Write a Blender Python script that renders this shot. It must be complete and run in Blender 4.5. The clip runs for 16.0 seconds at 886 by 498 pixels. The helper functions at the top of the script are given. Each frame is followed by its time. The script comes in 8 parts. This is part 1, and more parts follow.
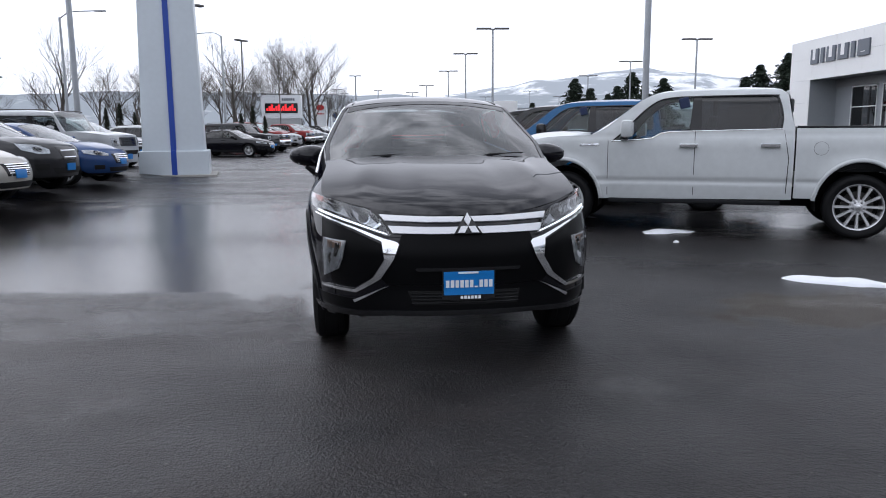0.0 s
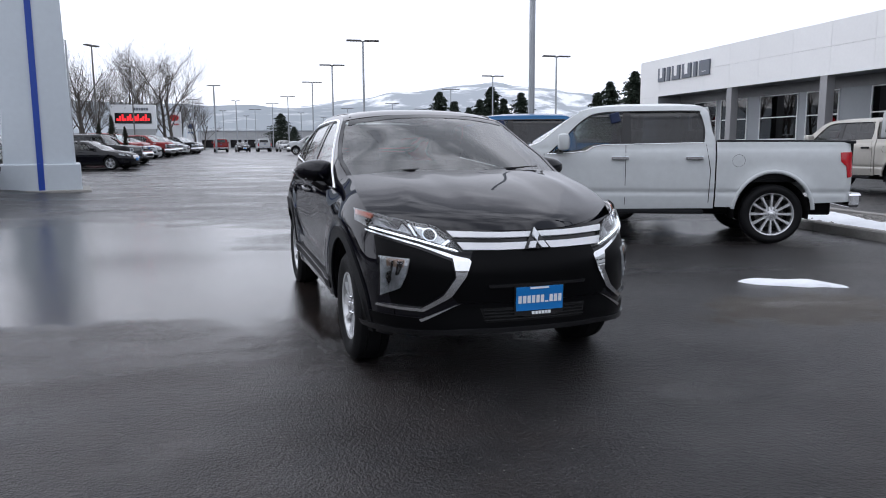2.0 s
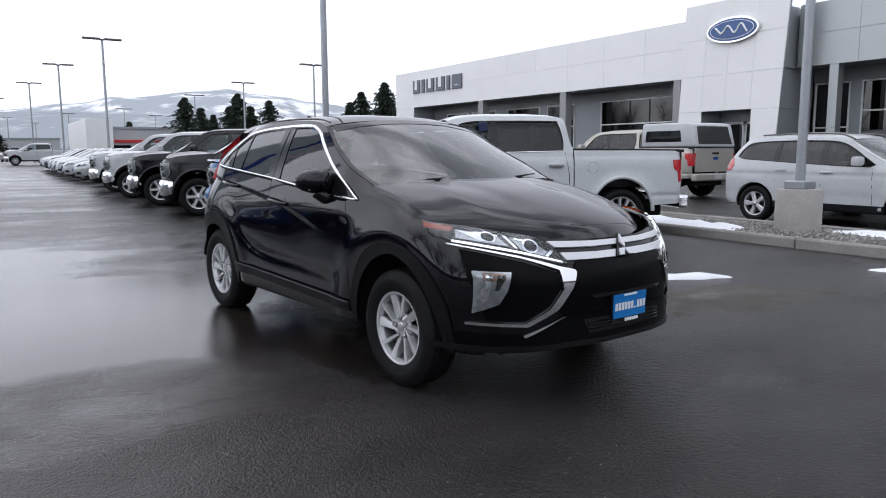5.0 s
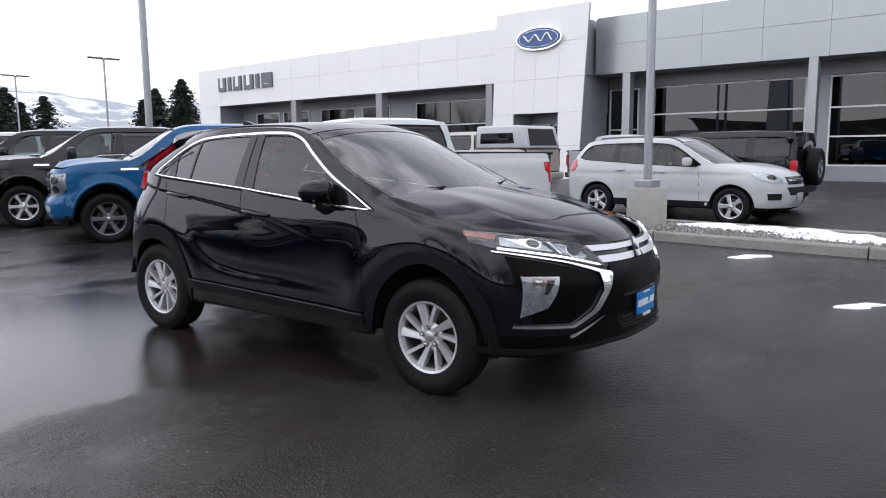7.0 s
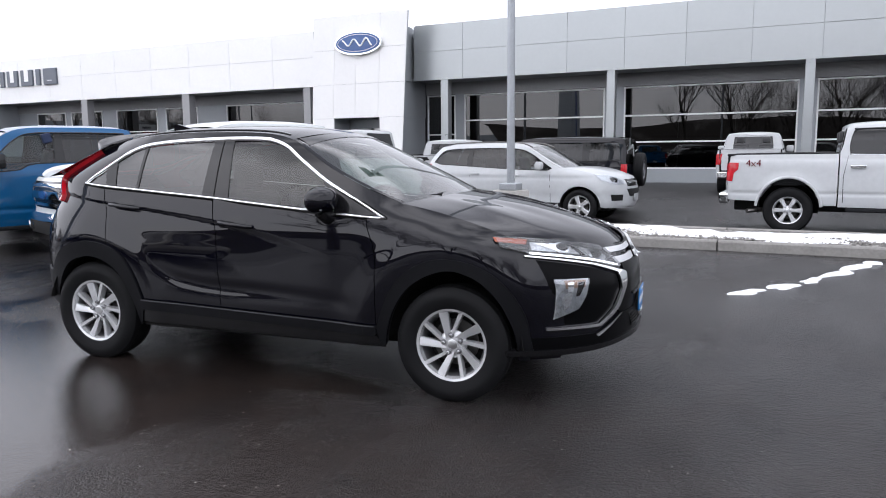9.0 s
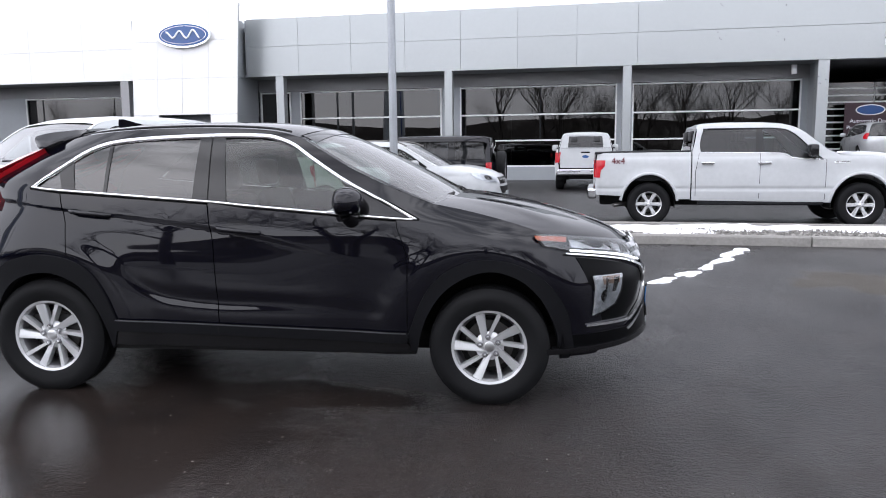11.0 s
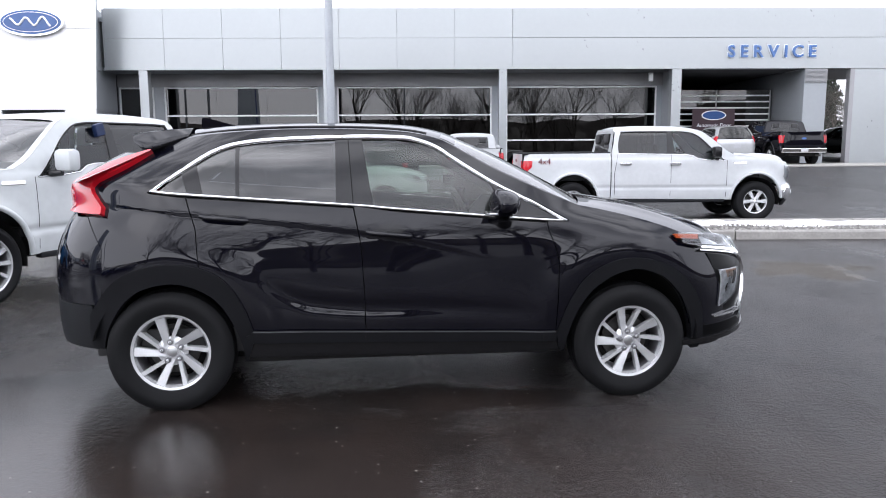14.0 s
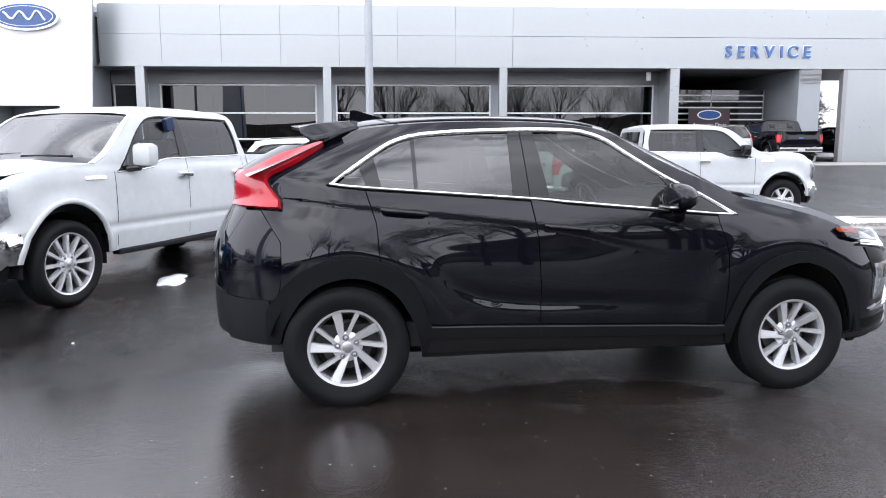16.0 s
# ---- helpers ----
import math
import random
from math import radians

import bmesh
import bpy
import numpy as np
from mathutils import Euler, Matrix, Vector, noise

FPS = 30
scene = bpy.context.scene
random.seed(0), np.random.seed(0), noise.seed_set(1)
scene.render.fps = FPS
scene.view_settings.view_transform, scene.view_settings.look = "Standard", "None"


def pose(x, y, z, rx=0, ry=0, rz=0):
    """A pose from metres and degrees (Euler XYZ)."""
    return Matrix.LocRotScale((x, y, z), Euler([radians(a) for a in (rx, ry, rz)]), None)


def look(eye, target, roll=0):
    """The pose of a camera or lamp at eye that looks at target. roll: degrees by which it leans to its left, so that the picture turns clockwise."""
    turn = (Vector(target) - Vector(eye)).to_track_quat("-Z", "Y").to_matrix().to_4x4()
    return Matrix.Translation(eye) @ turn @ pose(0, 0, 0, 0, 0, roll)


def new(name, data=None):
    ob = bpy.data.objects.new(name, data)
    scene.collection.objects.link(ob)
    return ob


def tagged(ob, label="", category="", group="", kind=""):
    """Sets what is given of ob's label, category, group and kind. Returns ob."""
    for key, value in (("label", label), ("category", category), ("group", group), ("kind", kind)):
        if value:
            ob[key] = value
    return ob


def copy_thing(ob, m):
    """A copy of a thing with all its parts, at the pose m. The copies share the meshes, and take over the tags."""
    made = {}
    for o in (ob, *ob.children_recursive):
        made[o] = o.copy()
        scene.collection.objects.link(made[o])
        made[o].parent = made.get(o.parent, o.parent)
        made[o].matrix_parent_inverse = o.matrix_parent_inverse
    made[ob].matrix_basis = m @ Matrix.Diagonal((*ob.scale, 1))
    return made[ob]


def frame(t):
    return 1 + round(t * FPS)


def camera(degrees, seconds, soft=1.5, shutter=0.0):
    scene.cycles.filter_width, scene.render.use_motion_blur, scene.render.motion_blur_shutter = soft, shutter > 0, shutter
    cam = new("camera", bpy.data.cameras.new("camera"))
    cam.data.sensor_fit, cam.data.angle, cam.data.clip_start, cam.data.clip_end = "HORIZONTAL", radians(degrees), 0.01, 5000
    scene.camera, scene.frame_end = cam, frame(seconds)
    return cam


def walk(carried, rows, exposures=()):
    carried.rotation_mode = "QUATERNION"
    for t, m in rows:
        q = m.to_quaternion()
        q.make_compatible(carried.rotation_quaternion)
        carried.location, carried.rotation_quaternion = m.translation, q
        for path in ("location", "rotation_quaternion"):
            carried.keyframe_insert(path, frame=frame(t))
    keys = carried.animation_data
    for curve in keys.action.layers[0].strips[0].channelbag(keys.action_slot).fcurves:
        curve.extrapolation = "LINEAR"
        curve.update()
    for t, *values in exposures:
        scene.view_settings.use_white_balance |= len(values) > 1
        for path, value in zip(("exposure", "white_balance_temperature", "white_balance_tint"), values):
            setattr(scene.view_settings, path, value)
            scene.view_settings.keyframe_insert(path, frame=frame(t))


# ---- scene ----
cam = camera(62.8, 16.0, soft=1.0)
PATH = [
    (0, (-0.236, 0.024, 1.346), (-0.175, 1.998, 1.032), -0.4),
    (0.5, (-0.504, 0.054, 1.345), (-0.354, 2.025, 1.038), -0.3),
    (1, (-0.793, 0.093, 1.349), (-0.547, 2.055, 1.048), -0.3),
    (1.5, (-1.072, 0.162, 1.354), (-0.737, 2.111, 1.06), -0.3),
    (2, (-1.354, 0.246, 1.368), (-0.912, 2.176, 1.083), -0.3),
    (2.5, (-1.616, 0.396, 1.361), (-1.069, 2.3, 1.084), -0.3),
    (3, (-1.884, 0.554, 1.359), (-1.222, 2.422, 1.088), -0.2),
    (3.5, (-2.129, 0.745, 1.35), (-1.37, 2.576, 1.084), -0.2),
    (4, (-2.387, 0.907, 1.349), (-1.522, 2.691, 1.085), -0.2),
    (6.5, (-3.767, 1.77, 1.421), (-2.372, 3.177, 1.151), -0.5),
    (7, (-3.972, 2.022, 1.433), (-2.48, 3.326, 1.164), -0.5),
    (7.5, (-4.164, 2.278, 1.437), (-2.582, 3.474, 1.177), -0.5),
    (8, (-4.343, 2.539, 1.443), (-2.691, 3.635, 1.182), -0.5),
    (8.5, (-4.515, 2.799, 1.461), (-2.785, 3.767, 1.2), -0.5),
    (9, (-4.645, 3.095, 1.459), (-2.854, 3.945, 1.196), -0.5),
    (9.5, (-4.758, 3.403, 1.46), (-2.915, 4.132, 1.194), -0.5),
    (12, (-4.969, 4.874, 1.473), (-2.995, 5.045, 1.202), -0.5),
    (12.5, (-5.033, 5.153, 1.48), (-3.053, 5.234, 1.209), -0.4),
    (13, (-5.076, 5.439, 1.484), (-3.094, 5.45, 1.214), -0.4),
    (13.5, (-5.091, 5.717, 1.484), (-3.11, 5.694, 1.214), -0.4),
    (14, (-5.107, 6.018, 1.493), (-3.127, 5.973, 1.219), -0.3),
    (14.5, (-5.101, 6.292, 1.487), (-3.121, 6.232, 1.211), -0.2),
    (15, (-5.098, 6.567, 1.467), (-3.119, 6.49, 1.192), -0.2),
    (15.5, (-5.082, 6.844, 1.467), (-3.103, 6.75, 1.191), -0.1),
    (16, (-5.03, 7.13, 1.463), (-3.053, 7.019, 1.186), -0.1),
]
walk(cam, [(t, look(eye, target, roll)) for t, eye, target, roll in PATH],
     exposures=[(0, -0.08, 6300, 12), (4, -0.12, 6350, 12), (8, 0.34, 6520, 13), (13, 0.82, 6480, 13), (16, 1.02, 6460, 13)])

# ---- sky and sun: bright overcast with broken cloud ----
SUN_FROM = Vector((-0.62, 0.42, 0.66)).normalized()
world = bpy.data.worlds.new("overcast_sky")
scene.world = world
world.use_nodes = True
wn, wl = world.node_tree.nodes, world.node_tree.links
wn.clear()
w_out = wn.new("ShaderNodeOutputWorld")
w_bg = wn.new("ShaderNodeBackground")
w_sky = wn.new("ShaderNodeTexSky")
w_sky.sky_type = "NISHITA"
w_sky.sun_disc = False
w_sky.sun_elevation = math.asin(SUN_FROM.z)
w_sky.sun_rotation = math.atan2(SUN_FROM.x, SUN_FROM.y)
w_gain = wn.new("ShaderNodeVectorMath")
w_gain.operation = "SCALE"
w_gain.inputs["Scale"].default_value = 0.10
wl.new(w_sky.outputs["Color"], w_gain.inputs[0])
w_co = wn.new("ShaderNodeTexCoord")
w_map = wn.new("ShaderNodeMapping")
w_map.inputs["Scale"].default_value = (1.0, 1.0, 2.2)
wl.new(w_co.outputs["Generated"], w_map.inputs["Vector"])
w_noise = wn.new("ShaderNodeTexNoise")
w_noise.inputs["Scale"].default_value = 3.4
w_noise.inputs["Detail"].default_value = 7.0
w_noise.inputs["Roughness"].default_value = 0.55
wl.new(w_map.outputs["Vector"], w_noise.inputs["Vector"])
w_ramp = wn.new("ShaderNodeValToRGB")
w_ramp.color_ramp.elements[0].position, w_ramp.color_ramp.elements[0].color = 0.42, (0.50, 0.54, 0.61, 1)
w_ramp.color_ramp.elements[1].position, w_ramp.color_ramp.elements[1].color = 0.60, (1.90, 1.96, 2.10, 1)
wl.new(w_noise.outputs["Fac"], w_ramp.inputs["Fac"])
# towards the horizon the cloud closes to an even bright grey
w_sep = wn.new("ShaderNodeSeparateXYZ")
wl.new(w_co.outputs["Generated"], w_sep.inputs["Vector"])
w_low = wn.new("ShaderNodeMapRange")
w_low.inputs["From Min"].default_value, w_low.inputs["From Max"].default_value = 0.42, 0.82
w_low.interpolation_type = "SMOOTHSTEP"
wl.new(w_sep.outputs["Z"], w_low.inputs["Value"])
w_mix = wn.new("ShaderNodeMix")
w_mix.data_type = "RGBA"
w_mix.inputs["A"].default_value = (1.28, 1.325, 1.455, 1)
wl.new(w_low.outputs["Result"], w_mix.inputs["Factor"])
wl.new(w_ramp.outputs["Color"], w_mix.inputs["B"])
w_both = wn.new("ShaderNodeMix")
w_both.data_type = "RGBA"
w_both.inputs["Factor"].default_value = 0.88
wl.new(w_gain.outputs["Vector"], w_both.inputs["A"])
wl.new(w_mix.outputs["Result"], w_both.inputs["B"])
# the veil of cloud is brighter towards the hidden sun
w_dot = wn.new("ShaderNodeVectorMath")
w_dot.operation = "DOT_PRODUCT"
w_dot.inputs[1].default_value = SUN_FROM
wl.new(w_co.outputs["Generated"], w_dot.inputs[0])
w_glow = wn.new("ShaderNodeMapRange")
w_glow.inputs["From Min"].default_value, w_glow.inputs["From Max"].default_value = -0.8, 1.0
w_glow.inputs["To Min"].default_value, w_glow.inputs["To Max"].default_value = 0.66, 1.14
wl.new(w_dot.outputs["Value"], w_glow.inputs["Value"])
w_lit = wn.new("ShaderNodeVectorMath")
w_lit.operation = "SCALE"
wl.new(w_both.outputs["Result"], w_lit.inputs[0])
wl.new(w_glow.outputs["Result"], w_lit.inputs["Scale"])
wl.new(w_lit.outputs["Vector"], w_bg.inputs["Color"])
w_bg.inputs["Strength"].default_value = 1.12
wl.new(w_bg.outputs["Background"], w_out.inputs["Surface"])

sun_lamp = bpy.data.lights.new("sun", "SUN")
sun_lamp.energy, sun_lamp.angle, sun_lamp.color = 0.5, radians(140), (1.0, 0.975, 0.94)
sun = new("sun", sun_lamp)
sun.matrix_world = look(SUN_FROM * 60, (0, 0, 0))

# ---- materials ----
def material(name, colour=(0.5, 0.5, 0.5), rough=0.5, metal=0.0, coat=0.0, vary=0.0, scale=8.0, bump=0.0, bump_scale=60.0,
             emit=None, power=0.0, ior=1.45, rough_vary=0.0, island=0.0, object_vary=0.0, spec=0.5):
    """A principled surface with two scales of variation of colour, gloss and relief, at real-world size."""
    m = bpy.data.materials.new(name)
    m.use_nodes = True
    n, l = m.node_tree.nodes, m.node_tree.links
    b = n["Principled BSDF"]
    b.inputs["Base Color"].default_value = (*colour, 1)
    b.inputs["Roughness"].default_value = rough
    b.inputs["Metallic"].default_value = metal
    b.inputs["Coat Weight"].default_value = coat
    b.inputs["Coat Roughness"].default_value = 0.02
    b.inputs["IOR"].default_value = ior
    b.inputs["Specular IOR Level"].default_value = spec
    co = n.new("ShaderNodeTexCoord")
    if vary or rough_vary:
        t1, t2 = n.new("ShaderNodeTexNoise"), n.new("ShaderNodeTexNoise")
        for t, s in ((t1, scale), (t2, scale * 9.7)):
            t.inputs["Scale"].default_value = s
            t.inputs["Detail"].default_value = 5
            l.new(co.outputs["Object"], t.inputs["Vector"])
        add = n.new("ShaderNodeMath")
        add.operation = "MULTIPLY_ADD"
        add.inputs[1].default_value = 0.5
        l.new(t2.outputs["Fac"], add.inputs[0])
        half = n.new("ShaderNodeMath")
        half.operation = "MULTIPLY"
        half.inputs[1].default_value = 0.5
        l.new(t1.outputs["Fac"], half.inputs[0])
        l.new(half.outputs[0], add.inputs[2])
        if vary:
            r = n.new("ShaderNodeMapRange")
            r.inputs["From Min"].default_value, r.inputs["From Max"].default_value = 0.3, 0.7
            r.inputs["To Min"].default_value, r.inputs["To Max"].default_value = 1 - vary, 1 + vary
            l.new(add.outputs[0], r.inputs["Value"])
            s = n.new("ShaderNodeVectorMath")
            s.operation = "SCALE"
            s.inputs[0].default_value = colour
            factor = r.outputs["Result"]
            if object_vary or island:
                info = n.new("ShaderNodeObjectInfo" if object_vary else "ShaderNodeNewGeometry")
                k = n.new("ShaderNodeMapRange")
                q = object_vary or island
                k.inputs["To Min"].default_value, k.inputs["To Max"].default_value = 1 - q, 1 + q
                l.new(info.outputs["Random" if object_vary else "Random Per Island"], k.inputs["Value"])
                mul = n.new("ShaderNodeMath")
                mul.operation = "MULTIPLY"
                l.new(factor, mul.inputs[0])
                l.new(k.outputs["Result"], mul.inputs[1])
                factor = mul.outputs[0]
            l.new(factor, s.inputs["Scale"])
            l.new(s.outputs["Vector"], b.inputs["Base Color"])
        if rough_vary:
            r2 = n.new("ShaderNodeMapRange")
            r2.inputs["From Min"].default_value, r2.inputs["From Max"].default_value = 0.3, 0.7
            r2.inputs["To Min"].default_value, r2.inputs["To Max"].default_value = max(0.02, rough - rough_vary), min(1, rough + rough_vary)
            l.new(add.outputs[0], r2.inputs["Value"])
            l.new(r2.outputs["Result"], b.inputs["Roughness"])
    if bump:
        t3 = n.new("ShaderNodeTexNoise")
        t3.inputs["Scale"].default_value = bump_scale
        t3.inputs["Detail"].default_value = 4
        l.new(co.outputs["Object"], t3.inputs["Vector"])
        bp = n.new("ShaderNodeBump")
        bp.inputs["Strength"].default_value = bump
        bp.inputs["Distance"].default_value = 0.01
        l.new(t3.outputs["Fac"], bp.inputs["Height"])
        l.new(bp.outputs["Normal"], b.inputs["Normal"])
    if emit:
        b.inputs["Emission Color"].default_value = (*emit, 1)
        b.inputs["Emission Strength"].default_value = power
    return m


def glass(name, tint, rough=0.0, ior=1.75):
    """Clear or tinted window glass: see-through, with a Fresnel gloss."""
    m = bpy.data.materials.new(name)
    m.use_nodes = True
    n, l = m.node_tree.nodes, m.node_tree.links
    n.clear()
    out, mix = n.new("ShaderNodeOutputMaterial"), n.new("ShaderNodeMixShader")
    tr, gl, fr = n.new("ShaderNodeBsdfTransparent"), n.new("ShaderNodeBsdfGlossy"), n.new("ShaderNodeFresnel")
    tr.inputs["Color"].default_value = (*tint, 1)
    gl.inputs["Color"].default_value = (1, 1, 1, 1)
    gl.inputs["Roughness"].default_value = rough
    fr.inputs["IOR"].default_value = ior
    l.new(fr.outputs[0], mix.inputs[0])
    l.new(tr.outputs[0], mix.inputs[1])
    l.new(gl.outputs[0], mix.inputs[2])
    l.new(mix.outputs[0], out.inputs["Surface"])
    return m


def paint(name, colour, flake=0.0, rough=0.35, coat=0.62, spec=0.12):
    """Car paint: base under clear coat, faint orange peel, thin road film."""
    m = material(name, colour, rough, metal=flake, coat=coat, vary=0.06, scale=1.3, bump=0.004, bump_scale=7.0, spec=spec)
    return m


M = {}
M["black_paint"] = paint("black_paint", (0.0022, 0.0022, 0.0050), 0.0, 0.4, 0.85, 0.0)
M["black_paint"].node_tree.nodes["Principled BSDF"].inputs["Coat Roughness"].default_value = 0.028
M["white_paint"] = paint("white_paint", (0.48, 0.495, 0.505))
M["pearl_paint"] = paint("pearl_paint", (0.545, 0.57, 0.575))
M["blue_paint"] = paint("blue_paint", (0.002, 0.080, 0.21), 0.08)
M["navy_paint"] = paint("navy_paint", (0.02, 0.055, 0.16), 0.2)
M["grey_paint"] = paint("grey_paint", (0.022, 0.022, 0.024), 0.15)
M["silver_paint"] = paint("silver_paint", (0.45, 0.46, 0.47), 0.5)
M["tan_paint"] = paint("tan_paint", (0.42, 0.40, 0.36), 0.4)
M["red_paint"] = paint("red_paint", (0.22, 0.012, 0.012), 0.1)
M["green_grey_paint"] = paint("green_grey_paint", (0.075, 0.085, 0.085), 0.3)
M["champagne_paint"] = paint("champagne_paint", (0.40, 0.36, 0.31), 0.4)
M["chrome"] = material("chrome", (0.86, 0.87, 0.88), 0.07, 1.0, vary=0.03, scale=3)
M["satin"] = material("satin_silver", (0.72, 0.73, 0.74), 0.28, 1.0, vary=0.04, scale=6)
M["bar_silver"] = material("silver_grille_paint", (0.74, 0.75, 0.77), 0.30, 0.25, vary=0.03, scale=6)
M["rim"] = material("alloy_rim", (0.64, 0.65, 0.66), 0.27, 0.55, vary=0.03, scale=5)
M["dark_rim"] = material("shaded_alloy", (0.18, 0.18, 0.19), 0.4, 0.8, vary=0.06, scale=9)
M["plastic"] = material("black_plastic", (0.011, 0.0118, 0.0135), 0.48, spec=0.2, vary=0.12, scale=6, bump=0.10, bump_scale=420)
M["cladding"] = material("grained_grey_plastic", (0.0075, 0.0078, 0.0092), 0.44, spec=0.16, vary=0.10, scale=6, bump=0.10, bump_scale=420)
M["bumper_black"] = material("satin_black_bumper", (0.003, 0.0031, 0.0036), 0.30, spec=0.09, vary=0.1, scale=6)
M["gloss_black"] = material("gloss_black_plastic", (0.008, 0.008, 0.009), 0.10, vary=0.05, scale=4)
# near-black colour that carries the shade inside gaps and openings
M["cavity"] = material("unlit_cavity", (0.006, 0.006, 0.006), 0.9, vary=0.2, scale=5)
M["rubber"] = material("tyre_rubber", (0.008, 0.0082, 0.009), 0.62, spec=0.18, vary=0.25, scale=7, bump=0.10, bump_scale=160, rough_vary=0.15)
# darker than bare steel: shade behind the spokes is put into the colour
M["disc_steel"] = material("shaded_brake_disc", (0.07, 0.068, 0.066), 0.5, 0.6, vary=0.2, scale=14)
M["steel"] = material("brake_steel", (0.32, 0.31, 0.30), 0.35, 1.0, vary=0.15, scale=20)
M["tail_red"] = material("red_tail_lens", (0.46, 0.006, 0.014), 0.12, coat=0.45, vary=0.08, scale=12)
M["tail_dark"] = material("deep_red_lens", (0.10, 0.003, 0.006), 0.35, spec=0.2, vary=0.08, scale=12)
M["amber"] = material("amber_lens", (0.42, 0.07, 0.018), 0.10, coat=1.0, vary=0.06, scale=14)
M["pale_amber"] = material("pale_amber_reflector", (0.48, 0.33, 0.26), 0.2, 0.5, vary=0.2, scale=22)
M["lamp_bowl"] = material("lamp_reflector", (0.58, 0.60, 0.62), 0.16, 0.45, vary=0.55, scale=34, rough_vary=0.1)
M["lamp_white"] = material("lit_daytime_strip", (0.85, 0.87, 0.9), 0.2, vary=0.04, scale=9, emit=(0.9, 0.95, 1.0), power=1.6)
M["lens"] = glass("lamp_lens", (0.93, 0.95, 0.97))
M["screen_glass"] = glass("windscreen_glass", (0.62, 0.70, 0.69), ior=1.9)
M["side_glass"] = glass("front_door_glass", (0.42, 0.49, 0.44), ior=1.6)
M["dark_glass"] = glass("privacy_glass", (0.10, 0.11, 0.12), ior=1.78)
M["car_glass"] = glass("clear_car_glass", (0.62, 0.70, 0.70), ior=1.5)
M["car_dark"] = glass("dark_car_glass", (0.10, 0.115, 0.13), ior=1.55)
M["shop_glass"] = glass("showroom_glass", (0.07, 0.08, 0.09), ior=1.65)
M["cabin"] = material("cabin_trim", (0.020, 0.020, 0.021), 0.6, vary=0.2, scale=6)
M["seat"] = material("seat_cloth", (0.05, 0.05, 0.052), 0.8, vary=0.2, scale=12, bump=0.2, bump_scale=200)
M["tan_cabin"] = material("light_cabin_trim", (0.32, 0.31, 0.27), 0.7, vary=0.12, scale=5)
M["plate_blue"] = material("blue_plate", (0.008, 0.18, 0.52), 0.3, vary=0.05, scale=10)
M["ink_white"] = material("white_print", (0.82, 0.84, 0.86), 0.4, vary=0.03, scale=10)
M["ink_black"] = material("black_print", (0.012, 0.012, 0.014), 0.4, vary=0.05, scale=10)
M["plate_grey"] = material("dealer_plate", (0.45, 0.46, 0.48), 0.35, vary=0.08, scale=10)
M["panel_white"] = material("white_cladding", (0.82, 0.82, 0.81), 0.38, vary=0.025, scale=0.7, object_vary=0.015, rough_vary=0.06)
M["panel_grey"] = material("silver_cladding", (0.37, 0.39, 0.395), 0.32, 0.55, vary=0.03, scale=0.6, object_vary=0.02, rough_vary=0.06)
# darker than the silver cladding; on the tower's return it carries the shade
M["panel_dim"] = material("grey_cladding", (0.30, 0.32, 0.335), 0.36, 0.1, vary=0.04, scale=0.6, rough_vary=0.06)
M["corrugated"] = material("grey_ribbed_metal", (0.30, 0.30, 0.305), 0.42, 0.2, vary=0.06, scale=1.5)
M["frame_white"] = material("window_mullion", (0.72, 0.73, 0.73), 0.35, vary=0.03, scale=4)
M["sign_blue"] = material("sign_blue", (0.018, 0.075, 0.24), 0.25, vary=0.04, scale=4, coat=0.4)
M["tag_blue"] = material("navy_tag", (0.012, 0.025, 0.075), 0.4, vary=0.1, scale=9)
M["letter_blue"] = material("letter_blue", (0.06, 0.14, 0.34), 0.35, vary=0.04, scale=4)
M["letter_grey"] = material("letter_grey", (0.13, 0.145, 0.17), 0.4, 0.2, vary=0.05, scale=4)
M["door_sign"] = material("maroon_sign", (0.035, 0.014, 0.022), 0.5, vary=0.08, scale=4)
M["render_white"] = material("column_coating", (0.56, 0.61, 0.65), 0.45, vary=0.04, scale=0.8, bump=0.03, bump_scale=40, rough_vary=0.1)
M["stripe_blue"] = material("column_stripe", (0.012, 0.055, 0.34), 0.4, vary=0.05, scale=2)
M["concrete"] = material("concrete", (0.33, 0.32, 0.30), 0.85, vary=0.16, scale=3, bump=0.3, bump_scale=60)
M["kerb"] = material("kerb_concrete", (0.27, 0.26, 0.245), 0.8, vary=0.22, scale=2.5, bump=0.3, bump_scale=50, object_vary=0.08)
M["gravel"] = material("gravel_stone", (0.27, 0.26, 0.245), 0.9, vary=0.3, scale=20, island=0.45)
M["gravel_bed"] = material("gravel_bed", (0.13, 0.125, 0.115), 0.95, vary=0.35, scale=9, bump=0.6, bump_scale=70)
M["snow"] = material("old_snow", (0.80, 0.82, 0.85), 0.7, vary=0.06, scale=5, bump=0.6, bump_scale=35)
M["pole"] = material("galvanised_pole", (0.36, 0.38, 0.40), 0.42, 0.6, vary=0.10, scale=3)
M["dark_pole"] = material("dark_pole", (0.13, 0.125, 0.12), 0.5, 0.4, vary=0.10, scale=3)
M["bark"] = material("winter_bark", (0.085, 0.075, 0.066), 0.9, vary=0.3, scale=4)
M["hedge"] = material("evergreen_shrub", (0.022, 0.026, 0.016), 0.9, vary=0.4, scale=3, island=0.4)
M["needle"] = material("conifer_needles", (0.022, 0.034, 0.022), 0.85, vary=0.35, scale=2, island=0.35)
